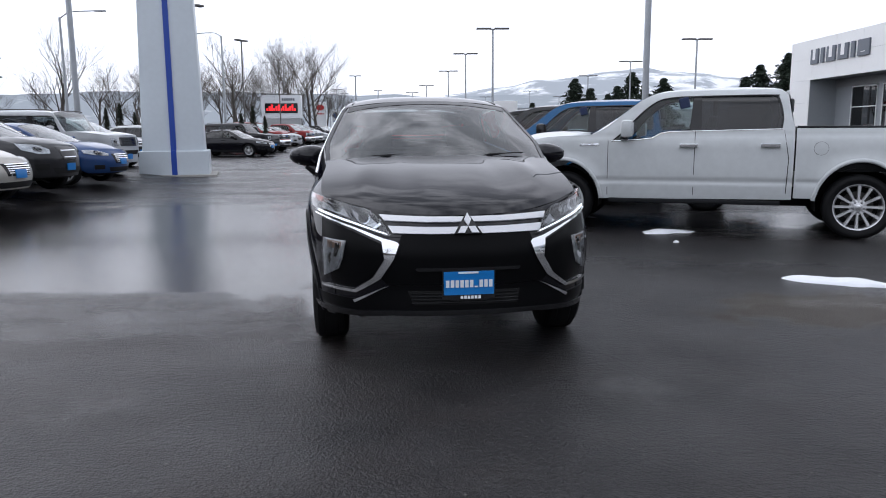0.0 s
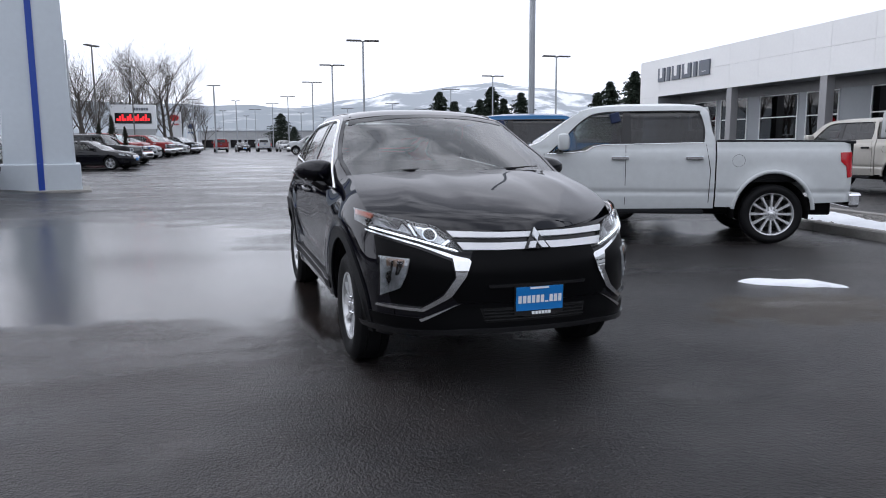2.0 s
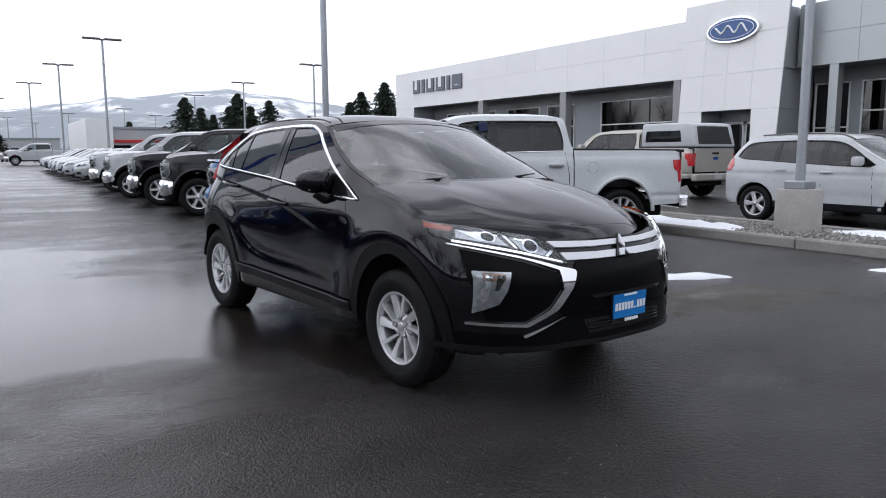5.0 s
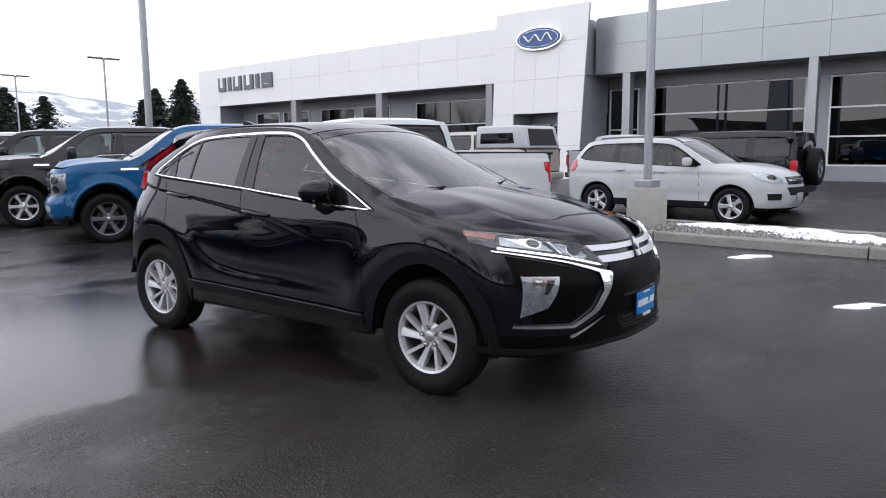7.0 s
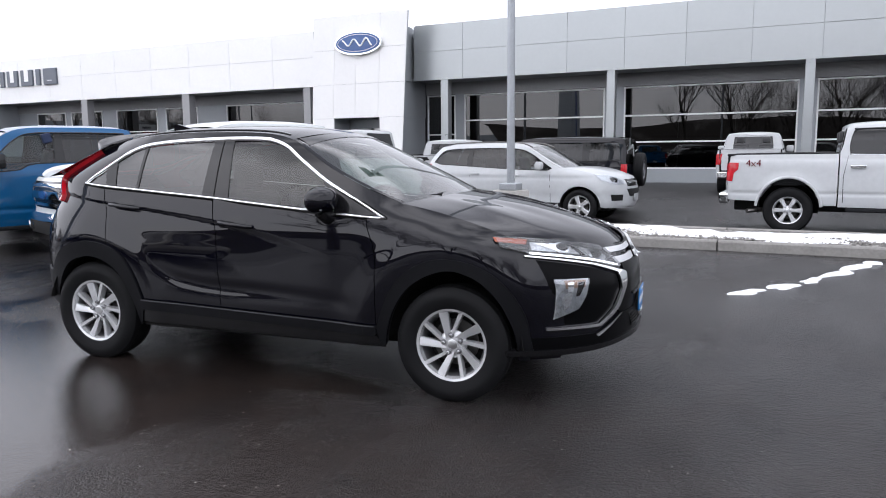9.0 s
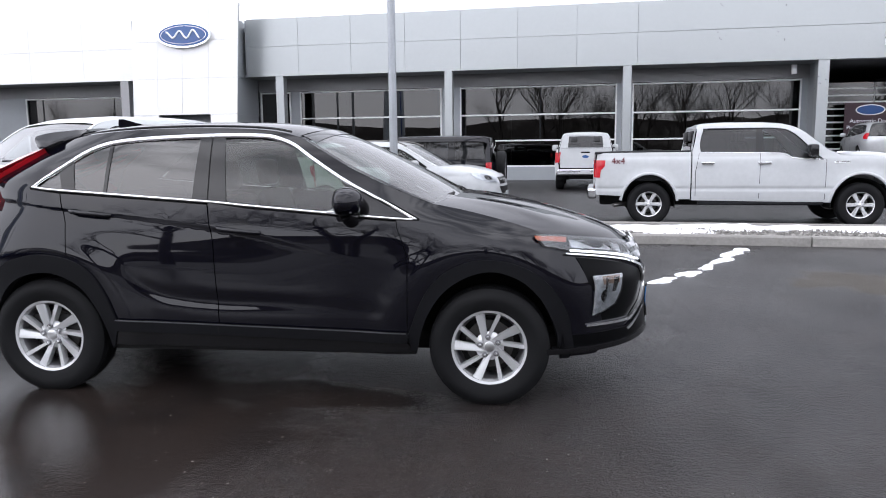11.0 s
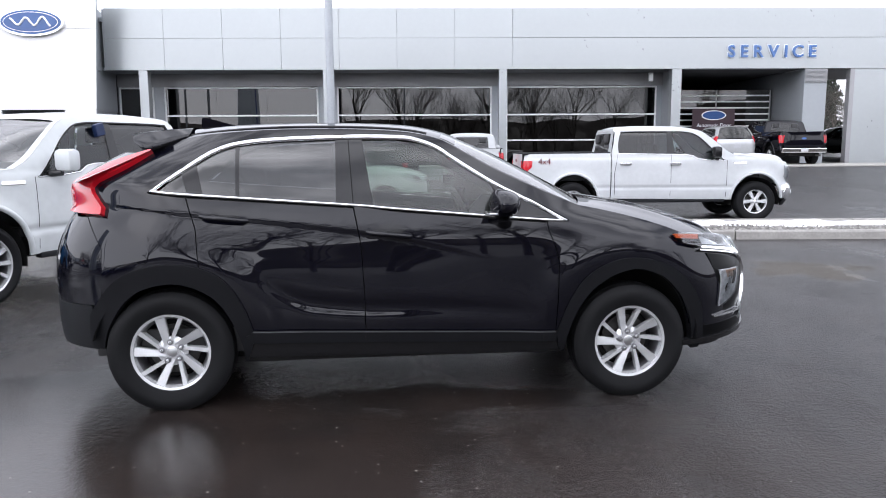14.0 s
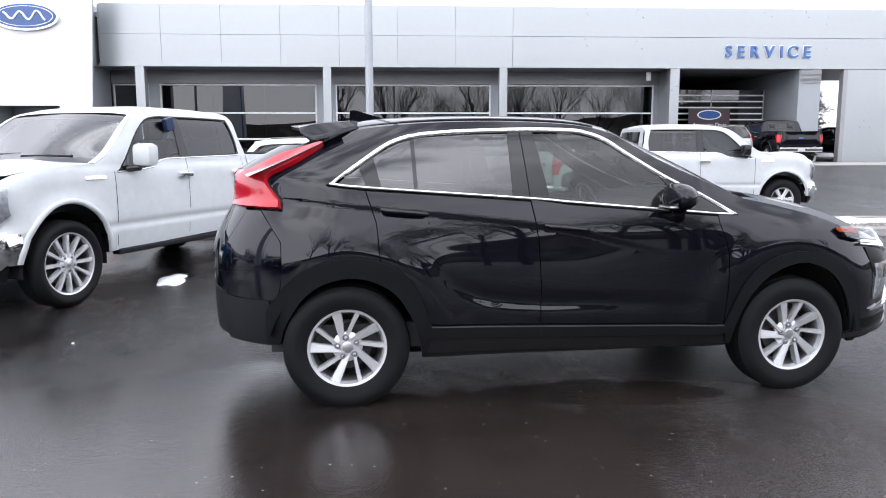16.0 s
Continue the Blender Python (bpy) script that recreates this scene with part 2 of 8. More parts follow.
M["led_red"] = material("red_led", (0.5, 0.01, 0.01), 0.4, emit=(1.0, 0.03, 0.04), power=1.3)
M["wall_far"] = material("far_store_wall", (0.42, 0.43, 0.44), 0.7, vary=0.08, scale=0.5)
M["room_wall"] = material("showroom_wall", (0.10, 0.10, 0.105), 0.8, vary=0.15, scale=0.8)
M["sign_red"] = material("sign_red", (0.5, 0.03, 0.03), 0.4, vary=0.05, scale=2)

from mathutils import geometry as mesh_geometry

# ---- building blocks ----
def finish(name, verts, faces, mat, parent=None, label="", normals=None, smooth=True):
    me = bpy.data.meshes.new(name)
    me.from_pydata([tuple(map(float, v)) for v in verts], [], faces)
    me.materials.append(mat)
    if smooth:
        me.polygons.foreach_set("use_smooth", [True] * len(me.polygons))
    if normals is not None:
        me.normals_split_custom_set_from_vertices([tuple(map(float, v)) for v in normals])
    ob = new(name, me)
    if parent is not None:
        ob.parent = parent
    if label:
        ob["label"] = label
    return ob


def part(name, bm, mat, parent=None, label="", smooth=False, split=None):
    me = bpy.data.meshes.new(name)
    if split is not None:
        for e in bm.edges:
            if len(e.link_faces) == 2 and e.calc_face_angle(0) > radians(split):
                e.smooth = False
        smooth = True
    for f in bm.faces:
        f.smooth = smooth
    bm.to_mesh(me)
    bm.free()
    me.materials.append(mat)
    ob = new(name, me)
    if parent is not None:
        ob.parent = parent
    if label:
        ob["label"] = label
    return ob


def thing(name, m, label, category, group="", kind=""):
    ob = new(name)
    ob.matrix_world = m
    return tagged(ob, label, category, group, kind)


def add_box(bm, x0, x1, y0, y1, z0, z1, bevel=0.0, m=None):
    made = bmesh.ops.create_cube(bm, size=1.0)["verts"]
    bmesh.ops.scale(bm, vec=(x1 - x0, y1 - y0, z1 - z0), verts=made)
    bmesh.ops.translate(bm, vec=((x0 + x1) / 2, (y0 + y1) / 2, (z0 + z1) / 2), verts=made)
    if bevel:
        edges = list({e for v in made for e in v.link_edges})
        got = bmesh.ops.bevel(bm, geom=edges, offset=bevel, segments=2, profile=0.5, affect="EDGES")
        made = list({v for f in got["faces"] for v in f.verts} | {v for v in made if v.is_valid})
    if m is not None:
        bmesh.ops.transform(bm, matrix=m, verts=[v for v in made if v.is_valid])
    return made


def box(name, x0, x1, y0, y1, z0, z1, mat, parent=None, bevel=0.0, label="", m=None):
    bm = bmesh.new()
    add_box(bm, x0, x1, y0, y1, z0, z1, bevel, m)
    return part(name, bm, mat, parent, label)


def lathe(name, profile, mat, parent=None, n=40, axis="y", m=None, label="", split=35, caps=True):
    """Turns a profile of (radius, height) round an axis."""
    bm = bmesh.new()
    rings = []
    for r, h in profile:
        ring = []
        for i in range(n):
            a = 2 * math.pi * i / n
            p = (r * math.cos(a), h, r * math.sin(a)) if axis == "y" else (r * math.cos(a), r * math.sin(a), h)
            ring.append(bm.verts.new(p))
        rings.append(ring)
    for a, b in zip(rings, rings[1:]):
        for i in range(n):
            bm.faces.new((a[i], a[(i + 1) % n], b[(i + 1) % n], b[i]))
    for ring in (rings[0], rings[-1]) if caps else ():
        if profile[rings.index(ring)][0] > 1e-4:
            bm.faces.new(ring)
    bmesh.ops.remove_doubles(bm, verts=bm.verts, dist=1e-5)
    bmesh.ops.recalc_face_normals(bm, faces=bm.faces)
    if m is not None:
        bmesh.ops.transform(bm, matrix=m, verts=bm.verts)
    return part(name, bm, mat, parent, label, split=split)


def prism(bm, outline, depth, m=None):
    """Closed extrusion of a 2D outline (x, z) from y = 0 to y = depth."""
    a = [bm.verts.new((x, 0, z)) for x, z in outline]
    b = [bm.verts.new((x, depth, z)) for x, z in outline]
    faces = [bm.faces.new(a), bm.faces.new(b[::-1])]
    k = len(outline)
    for i in range(k):
        faces.append(bm.faces.new((a[i], b[i], b[(i + 1) % k], a[(i + 1) % k])))
    bmesh.ops.recalc_face_normals(bm, faces=faces)
    if m is not None:
        bmesh.ops.transform(bm, matrix=m, verts=a + b)
    return faces


def tube(name, pts, radius, mat, parent=None, n=8, label="", closed=False, flat=1.0):
    """A round bar along a line of points; radius may be a list."""
    pts = [Vector(p) for p in pts]
    verts, faces = [], []
    k = len(pts)
    for i, p in enumerate(pts):
        a, b = (pts[(i - 1) % k], pts[(i + 1) % k]) if closed else (pts[max(i - 1, 0)], pts[min(i + 1, k - 1)])
        d = (b - a).normalized()
        s = d.cross(Vector((0, 0, 1)))
        s = s.normalized() if s.length > 1e-3 else Vector((1, 0, 0))
        u = s.cross(d).normalized()
        r = radius[i] if isinstance(radius, (list, tuple)) else radius
        for j in range(n):
            t = 2 * math.pi * j / n
            verts.append(p + r * (math.cos(t) * s * flat + math.sin(t) * u))
    for i in range(k if closed else k - 1):
        for j in range(n):
            q = (i + 1) % k
            faces.append((i * n + j, i * n + (j + 1) % n, q * n + (j + 1) % n, q * n + j))
    if not closed:
        faces += [tuple(range(n)), tuple(range((k - 1) * n, k * n))[::-1]]
    bm = bmesh.new()
    vs = [bm.verts.new(v) for v in verts]
    for f in faces:
        bm.faces.new([vs[i] for i in f])
    bmesh.ops.recalc_face_normals(bm, faces=bm.faces)
    return part(name, bm, mat, parent, label, split=50)


def curve(pts, n=8, closed=False):
    """A smooth line through the points."""
    p = np.array(pts, float)
    k = len(p)
    out = []
    for i in range(k if closed else k - 1):
        p1, p2 = p[i], p[(i + 1) % k]
        p0 = p[(i - 1) % k] if closed or i > 0 else 2 * p1 - p2
        p3 = p[(i + 2) % k] if closed or i + 2 < k else 2 * p2 - p1
        for j in range(n):
            t = j / n
            out.append(0.5 * (2 * p1 + (p2 - p0) * t + (2 * p0 - 5 * p1 + 4 * p2 - p3) * t * t + (3 * p1 - p0 - 3 * p2 + p3) * t ** 3))
    if not closed:
        out.append(p[-1])
    return [tuple(v) for v in out]


def inside(poly, pts):
    poly, pts = np.asarray(poly, float), np.asarray(pts, float)
    x, y = pts[:, 0], pts[:, 1]
    hit = np.zeros(len(pts), bool)
    a = poly
    b = np.roll(poly, -1, axis=0)
    for (x0, y0), (x1, y1) in zip(a, b):
        if y0 == y1:
            continue
        c = (y0 > y) != (y1 > y)
        hit ^= c & (x < (x1 - x0) * (y - y0) / (y1 - y0) + x0)
    return hit


def dense(line, h):
    out = []
    for p, q in zip(line, list(line[1:]) + [line[0]]):
        p, q = np.array(p, float), np.array(q, float)
        k = max(1, int(np.ceil(np.linalg.norm(q - p) / h)))
        out += [tuple(p + (q - p) * i / k) for i in range(k)]
    clean = []
    for p in out:
        if not clean or (p[0] - clean[-1][0]) ** 2 + (p[1] - clean[-1][1]) ** 2 > 1e-8:
            clean.append(p)
    return clean


def fill(outline, h, holes=()):
    """Triangles that fill a 2D outline with points about h apart."""
    loops = [dense(outline, h)] + [dense(q, h) for q in holes]
    pts, edges, ring = [], [], []
    for lp in loops:
        s = len(pts)
        pts += lp
        edges += [(s + i, s + (i + 1) % len(lp)) for i in range(len(lp))]
        ring.append(list(range(s, s + len(lp))))
    b = np.array(loops[0])
    gx, gy = np.arange(b[:, 0].min() + h / 2, b[:, 0].max(), h), np.arange(b[:, 1].min() + h / 2, b[:, 1].max(), h)
    if len(gx) and len(gy):
        g = np.array([(x + (h / 2 if j % 2 else 0), y) for j, y in enumerate(gy) for x in gx])
        ok = inside(outline, g)
        for q in holes:
            ok &= ~inside(q, g)
        g = g[ok]
        if len(g):
            edge = np.array([p for lp in loops for p in lp])
            near = np.min(((g[:, None, :] - edge[None]) ** 2).sum(-1), axis=1) > (0.45 * h) ** 2
            pts += [tuple(p) for p in g[near]]
    from_cdt = mesh_geometry.delaunay_2d_cdt([Vector(p) for p in pts], edges, [], 0, 1e-7)
    v = np.array([tuple(p) for p in from_cdt[0]])
    tri = np.array([f for f in from_cdt[2] if len(f) == 3])
    mid = v[tri].mean(axis=1)
    ok = inside(outline, mid)
    for q in holes:
        ok &= ~inside(q, mid)
    back = {}
    for new_i, old in enumerate(from_cdt[3]):
        for o in old:
            back[o] = new_i
    return v, tri[ok], [[back[i] for i in r] for r in ring]


def skin(name, outline, surface, mat, parent, h=0.05, off=0.0, skirt=0.0, holes=(), label=""):
    """A panel: a 2D outline laid on a smooth surface(u, v) -> points, lifted by off along the normal, its edges turned in by skirt."""
    uv, tri, rings = fill(outline, h, holes)
    u, v = uv[:, 0], uv[:, 1]
    e = 0.004
    p = surface(u, v)
    n = np.cross(surface(u + e, v) - surface(u - e, v), surface(u, v + e) - surface(u, v - e))
    n /= np.linalg.norm(n, axis=1)[:, None] + 1e-12
    centre = np.array([0.0, 0.0, 0.75])
    if ((p - centre) * n).sum() < 0:
        n = -n
    verts, normals = list(p + off * n), list(n)
    a, b, c = (p[tri[:, i]] for i in range(3))
    flip = (np.cross(b - a, c - a) * n[tri[:, 0]]).sum() < 0
    faces = [tuple(int(i) for i in (f[::-1] if flip else f)) for f in tri]
    if skirt:
        for r in rings:
            s = len(verts)
            k = len(r)
            ring_p = p[r]
            tang = np.roll(ring_p, -1, axis=0) - np.roll(ring_p, 1, axis=0)
            side = np.cross(tang, n[r])
            side /= np.linalg.norm(side, axis=1)[:, None] + 1e-12
            mid = p.mean(axis=0)
            sign = 1.0 if ((ring_p - mid) * side).sum() > 0 else -1.0
            for i, q in enumerate(r):
                verts += [p[q] + off * n[q], p[q] + (off - skirt) * n[q]]
                normals += [side[i] * sign, side[i] * sign]
            for i in range(k):
                j = (i + 1) % k
                f = (s + 2 * i, s + 2 * j, s + 2 * j + 1, s + 2 * i + 1)
                a, b, c = verts[f[0]], verts[f[1]], verts[f[2]]
                faces.append(f if np.cross(b - a, c - a) @ normals[f[0]] >= 0 else f[::-1])
    return finish(name, verts, faces, mat, parent, label, normals)


def sheet(name, edge, mid, mat, parent, p=2.4, q=2.0, nu=28, ns=24, span=(-1.0, 1.0), off=0.0, label="", relief=None):
    """A panel spanned across the body between its two mirrored edge lines, crowned to the middle line. Lines are (x, y, z) and (x, z)."""
    ed = np.array(edge, float)
    mi = np.array(mid, float)
    k = np.linspace(0, 1, ns)
    def along(a):
        d = np.r_[0, np.cumsum(np.linalg.norm(np.diff(a, axis=0), axis=1))]
        return np.array([np.interp(k, d / d[-1], a[:, i]) for i in range(a.shape[1])]).T
    ed, mi = along(ed), along(mi)
    t = np.linspace(span[0], span[1], nu)
    verts = []
    for i in range(ns):
        for s in t:
            b = 1 - abs(s) ** q
            c = 1 - abs(s) ** p
            z = ed[i, 2] + (mi[i, 1] - ed[i, 2]) * c + off
            if relief is not None:
                z += relief(s, k[i])
            verts.append((ed[i, 0] + (mi[i, 0] - ed[i, 0]) * b, ed[i, 1] * s, z))
    faces = [(i * nu + j, i * nu + j + 1, (i + 1) * nu + j + 1, (i + 1) * nu + j) for i in range(ns - 1) for j in range(nu - 1)]
    a, b, c = (np.array(verts[i]) for i in faces[0][:3])
    if np.cross(b - a, c - a)[2] < 0:
        faces = [f[::-1] for f in faces]
    return finish(name, verts, faces, mat, parent, label)


def strip(name, line, width, surface, mat, parent, off=0.006, skirt=0.006, closed=True, h=0.03, label="", inset=0.0):
    """A trim strip of that width along a 2D line on a surface. The line may be closed; width may differ along it."""
    p = np.array(line, float)
    k = len(p)
    if closed:
        d = np.roll(p, -1, axis=0) - np.roll(p, 1, axis=0)
    else:
        d = np.gradient(p, axis=0)
    d /= np.linalg.norm(d, axis=1)[:, None] + 1e-12
    nrm = np.stack([-d[:, 1], d[:, 0]], 1)
    w = np.array(width, float) * np.ones(k)
    area = 0.5 * np.sum(p[:, 0] * np.roll(p[:, 1], -1) - np.roll(p[:, 0], -1) * p[:, 1])
    if closed and area < 0:
        nrm = -nrm
    a, b = p + nrm * inset, p + nrm * (inset + w[:, None])
    verts, normals, faces = [], [], []
    e = 0.004
    def lift(q, o):
        u, v = q[:, 0], q[:, 1]
        s = surface(u, v)
        n = np.cross(surface(u + e, v) - surface(u - e, v), surface(u, v + e) - surface(u, v - e))
        n /= np.linalg.norm(n, axis=1)[:, None] + 1e-12
        if ((s - np.array([0, 0, 0.75])) * n).sum() < 0:
            n = -n
        return s + o * n, n
    mid = (a + b) / 2
    rows = [lift(a, off - skirt), lift(a + (b - a) * 0.12, off * 0.85), lift(mid, off), lift(b - (b - a) * 0.12, off * 0.85), lift(b, off - skirt)]
    for r, _ in rows:
        verts += list(r)
    for j in range(4):
        for i in range(k if closed else k - 1):
            q = (i + 1) % k
            faces.append((j * k + i, j * k + q, (j + 1) * k + q, (j + 1) * k + i))
    x, y, z = (verts[i] for i in faces[len(faces) // 2][:3])
    if np.cross(y - x, z - x) @ rows[2][1][faces[len(faces) // 2][0] % k] < 0:
        faces = [f[::-1] for f in faces]
    return finish(name, verts, faces, mat, parent, label)


def sided(fn, s):
    return lambda u, v: np.stack([np.asarray(u, float), s * fn(u, v), np.asarray(v, float)], -1)


def fronted(fn):
    return lambda u, v: np.stack([fn(u, v), np.asarray(u, float), np.asarray(v, float)], -1)


def mirrored(line):
    return [(-a, b) for a, b in line][::-1]


def arch(cx, cz, rx, rz, a0, a1, n=28):
    """Points of an ellipse's arc, in degrees."""
    return [(cx + rx * math.cos(radians(a0 + (a1 - a0) * i / n)), cz + rz * math.sin(radians(a0 + (a1 - a0) * i / n))) for i in range(n + 1)]


def hero_spokes(bm, rim_r, w):
    """Five broad and five slim straight blades, set off the centre so that they swirl."""
    for i in range(10):
        broad = i % 2 == 0
        a = radians(72 * (i // 2) + (103 if broad else 69))
        shift, w_in, w_out = (0.016, 0.032, 0.058) if broad else (0.024, 0.018, 0.029)
        c, s = Vector((-math.cos(a), 0, math.sin(a))), Vector((math.sin(a), 0, math.cos(a)))
        rows = []
        for f, r in enumerate((0.035, 0.12, rim_r - 0.012)):
            k = f / 2
            hw, top = (w_in + (w_out - w_in) * k) / 2, w * (0.60 + 0.16 * k)
            dip = 0.006 if broad else 0.0
            mid = c * r + s * shift * (1 - 0.4 * k)
            rows.append([bm.verts.new(mid + s * u * hw + Vector((0, top + v, 0))) for u, v in ((1.0, -0.014), (0.86, 0.0), (0.45, -dip * 0.2), (-0.35, -dip), (-0.82, -dip * 1.4), (-1.0, -0.016), (-0.8, -0.05), (0.8, -0.05))])
        for p, q in zip(rows, rows[1:]):
            for j in range(8):
                bm.faces.new((p[j], p[(j + 1) % 8], q[(j + 1) % 8], q[j]))


def wheel(parent, x, y, z, radius, rim_r, width, spokes, side, rim_mat, twist=0.0, pairs=False, spoke_w=0.05, name="wheel", fine=True, spoke_maker=None, loaded=None):
    """Tyre, rim, spokes, nuts and brake disc; side +1 is the left of the car."""
    hub = new(name)
    hub.parent = parent
    hub.matrix_basis = pose(x, y, z, 0, 0, 0 if side > 0 else 180)
    n = 56 if fine else 28
    w = width / 2
    r, q = radius, rim_r
    tyre = lathe("tyre", [(q - 0.012, -w * 0.75), (q + 0.01, -w * 0.86), ((r + q) / 2, -w), (r - 0.03, -w * 0.93), (r - 0.006, -w * 0.74), (r, -w * 0.45), (r - 0.004, -w * 0.42), (r - 0.004, -w * 0.36), (r, -w * 0.33),
                   (r, w * 0.33), (r - 0.004, w * 0.36), (r - 0.004, w * 0.42), (r, w * 0.45), (r - 0.006, w * 0.74), (r - 0.03, w * 0.93), ((r + q) / 2 + 0.01, w), ((r + q) / 2 - 0.01, w * 0.99), (q + 0.012, w * 0.86), (q - 0.012, w * 0.75)], M["rubber"], hub, n=n, caps=False)
    if loaded:
        # the tread flattens where it carries the car, and the wall bulges a little
        for v in tyre.data.vertices:
            if v.co.z < -loaded + 0.05:
                v.co.y *= 1 + 0.8 * max(0.0, -loaded + 0.05 - v.co.z)
            v.co.z = max(v.co.z, -loaded)
    # barrel in a darker alloy than the lip, its shade put into the colour
    lathe("rim_barrel", [(q - 0.03, -w * 0.7), (q - 0.032, w * 0.3), (q - 0.019, w * 0.55)], M["dark_rim"], hub, n=n, caps=False)
    lathe("rim", [(q - 0.019, w * 0.55), (q - 0.016, w * 0.62), (q - 0.010, w * 0.80), (q + 0.004, w * 0.84), (q + 0.006, w * 0.78), (q - 0.004, w * 0.70), (q - 0.01, -w * 0.7)], rim_mat, hub, n=n, caps=False)
    lathe("brake_disc", [(0.0, -w * 0.15), (q * 0.66, -w * 0.15), (q * 0.66, -w * 0.04), (q * 0.3, -w * 0.04), (q * 0.3, w * 0.1), (0.0, w * 0.1)], M["disc_steel"], hub, n=28)
    # near-black disc added as the shade deep behind the spokes
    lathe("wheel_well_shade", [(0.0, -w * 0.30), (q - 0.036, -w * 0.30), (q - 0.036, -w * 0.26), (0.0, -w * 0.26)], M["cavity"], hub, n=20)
    bm = bmesh.new()
    count = 0 if spoke_maker else spokes
    if spoke_maker:
        spoke_maker(bm, rim_r, w)
    for i in range(count):
        base = 2 * math.pi * i / count
        if pairs:
            base += (-1 if i % 2 else 1) * (2 * math.pi / count) * 0.17
        a_in, a_out = base, base + twist
        w_in, w_out = spoke_w * 0.62, spoke_w
        r0, r1 = rim_r * 0.20, rim_r - 0.014
        pts = []
        for r_, a_, w_ in ((r0, a_in, w_in), (r0 + (r1 - r0) * 0.55, a_in + (a_out - a_in) * 0.45, (w_in + w_out) / 2), (r1, a_out, w_out)):
            c = Vector((math.cos(a_), 0, math.sin(a_)))
            s = Vector((-math.sin(a_), 0, math.cos(a_)))
            top = w * (0.70 + 0.06 * (r_ / rim_r))
            pts.append([c * r_ + s * (w_ / 2) + Vector((0, top - 0.016, 0)), c * r_ + s * (w_ * 0.32) + Vector((0, top, 0)), c * r_ - s * (w_ * 0.32) + Vector((0, top, 0)),
                        c * r_ - s * (w_ / 2) + Vector((0, top - 0.016, 0)), c * r_ - s * (w_ * 0.45) + Vector((0, top - 0.05, 0)), c * r_ + s * (w_ * 0.45) + Vector((0, top - 0.05, 0))])
        vs = [[bm.verts.new(p) for p in row] for row in pts]
        for a, b in zip(vs, vs[1:]):
            for j in range(6):
                bm.faces.new((a[j], a[(j + 1) % 6], b[(j + 1) % 6], b[j]))
    bmesh.ops.recalc_face_normals(bm, faces=bm.faces)
    part("spokes", bm, rim_mat, hub, split=25)
    if spoke_maker:
        lathe("hub", [(0.0, w * 0.585), (0.050, w * 0.585), (0.074, w * 0.53), (0.084, w * 0.44), (0.084, w * 0.34), (0.0, w * 0.34)], rim_mat, hub, n=32)
    else:
        lathe("hub", [(0.0, w * 0.74), (rim_r * 0.13, w * 0.74), (rim_r * 0.16, w * 0.70), (rim_r * 0.34, w * 0.64), (rim_r * 0.36, w * 0.40), (0.0, w * 0.40)], rim_mat, hub, n=28)
    lathe("hub_cap", [(0.0, w * 0.635), (0.026, w * 0.63), (0.030, w * 0.615), (0.030, w * 0.55)] if spoke_maker else [(0.0, w * 0.745), (rim_r * 0.10, w * 0.74), (rim_r * 0.125, w * 0.715), (rim_r * 0.125, w * 0.55)], M["satin"], hub, n=20)
    if fine:
        for i in range(5):
            a = 2 * math.pi * (i + 0.5) / 5 + 0.3 if not spoke_maker else radians(180 - 98 - 72 * i)
            r_nut = 0.055 if spoke_maker else rim_r * 0.235
            at_nut = Matrix.Translation((r_nut * math.cos(a), w * (0.60 if spoke_maker else 0.655), r_nut * math.sin(a)))
            if spoke_maker:
                # darker alloy disc round the nut, for the shade in its pocket
                lathe("nut_recess", [(0.0, 0.004), (0.0165, 0.004), (0.0175, 0.0), (0.0175, -0.016)], M["dark_rim"], hub, n=14, m=at_nut)
            lathe("wheel_nut", [(0.0, 0.018), (0.008, 0.017), (0.0125, 0.004), (0.0125, -0.012)], M["chrome"] if spoke_maker else M["dark_rim"], hub, n=8, m=at_nut)
    return hub
# ---- body surface of the black crossover, in its own axes: x ahead, y left, z up ----
def smooth01(a, b, v):
    k = np.clip((np.asarray(v, float) - a) / (b - a), 0, 1)
    return k * k * (3 - 2 * k)


def ramp(v, pairs):
    """Monotone smooth interpolation through (v, value) pairs."""
    p = np.array(pairs, float)
    p = p[np.argsort(p[:, 0])]
    x, y = p[:, 0], p[:, 1]
    v = np.clip(np.asarray(v, float), x[0], x[-1])
    m = np.gradient(y, x)
    i = np.clip(np.searchsorted(x, v) - 1, 0, len(x) - 2)
    h = x[i + 1] - x[i]
    s = (v - x[i]) / h
    return ((1 + 2 * s) * (1 - s) ** 2 * y[i] + s * (1 - s) ** 2 * h * m[i] + s * s * (3 - 2 * s) * y[i + 1] + s * s * (s - 1) * h * m[i + 1])


NOSE = [(0.24, 2.26), (0.30, 2.30), (0.36, 2.305), (0.50, 2.295), (0.62, 2.30), (0.72, 2.295), (0.82, 2.25), (0.90, 2.205), (0.98, 2.14), (1.10, 1.98), (1.3, 1.7)]
STERN = [(0.24, -1.96), (0.35, -2.035), (0.42, -2.058), (0.50, -2.066), (0.66, -2.07), (0.80, -2.075), (0.95, -2.05), (1.08, -1.99), (1.16, -1.945), (1.32, -1.93), (1.42, -1.78), (1.56, -1.50), (1.7, -1.3)]
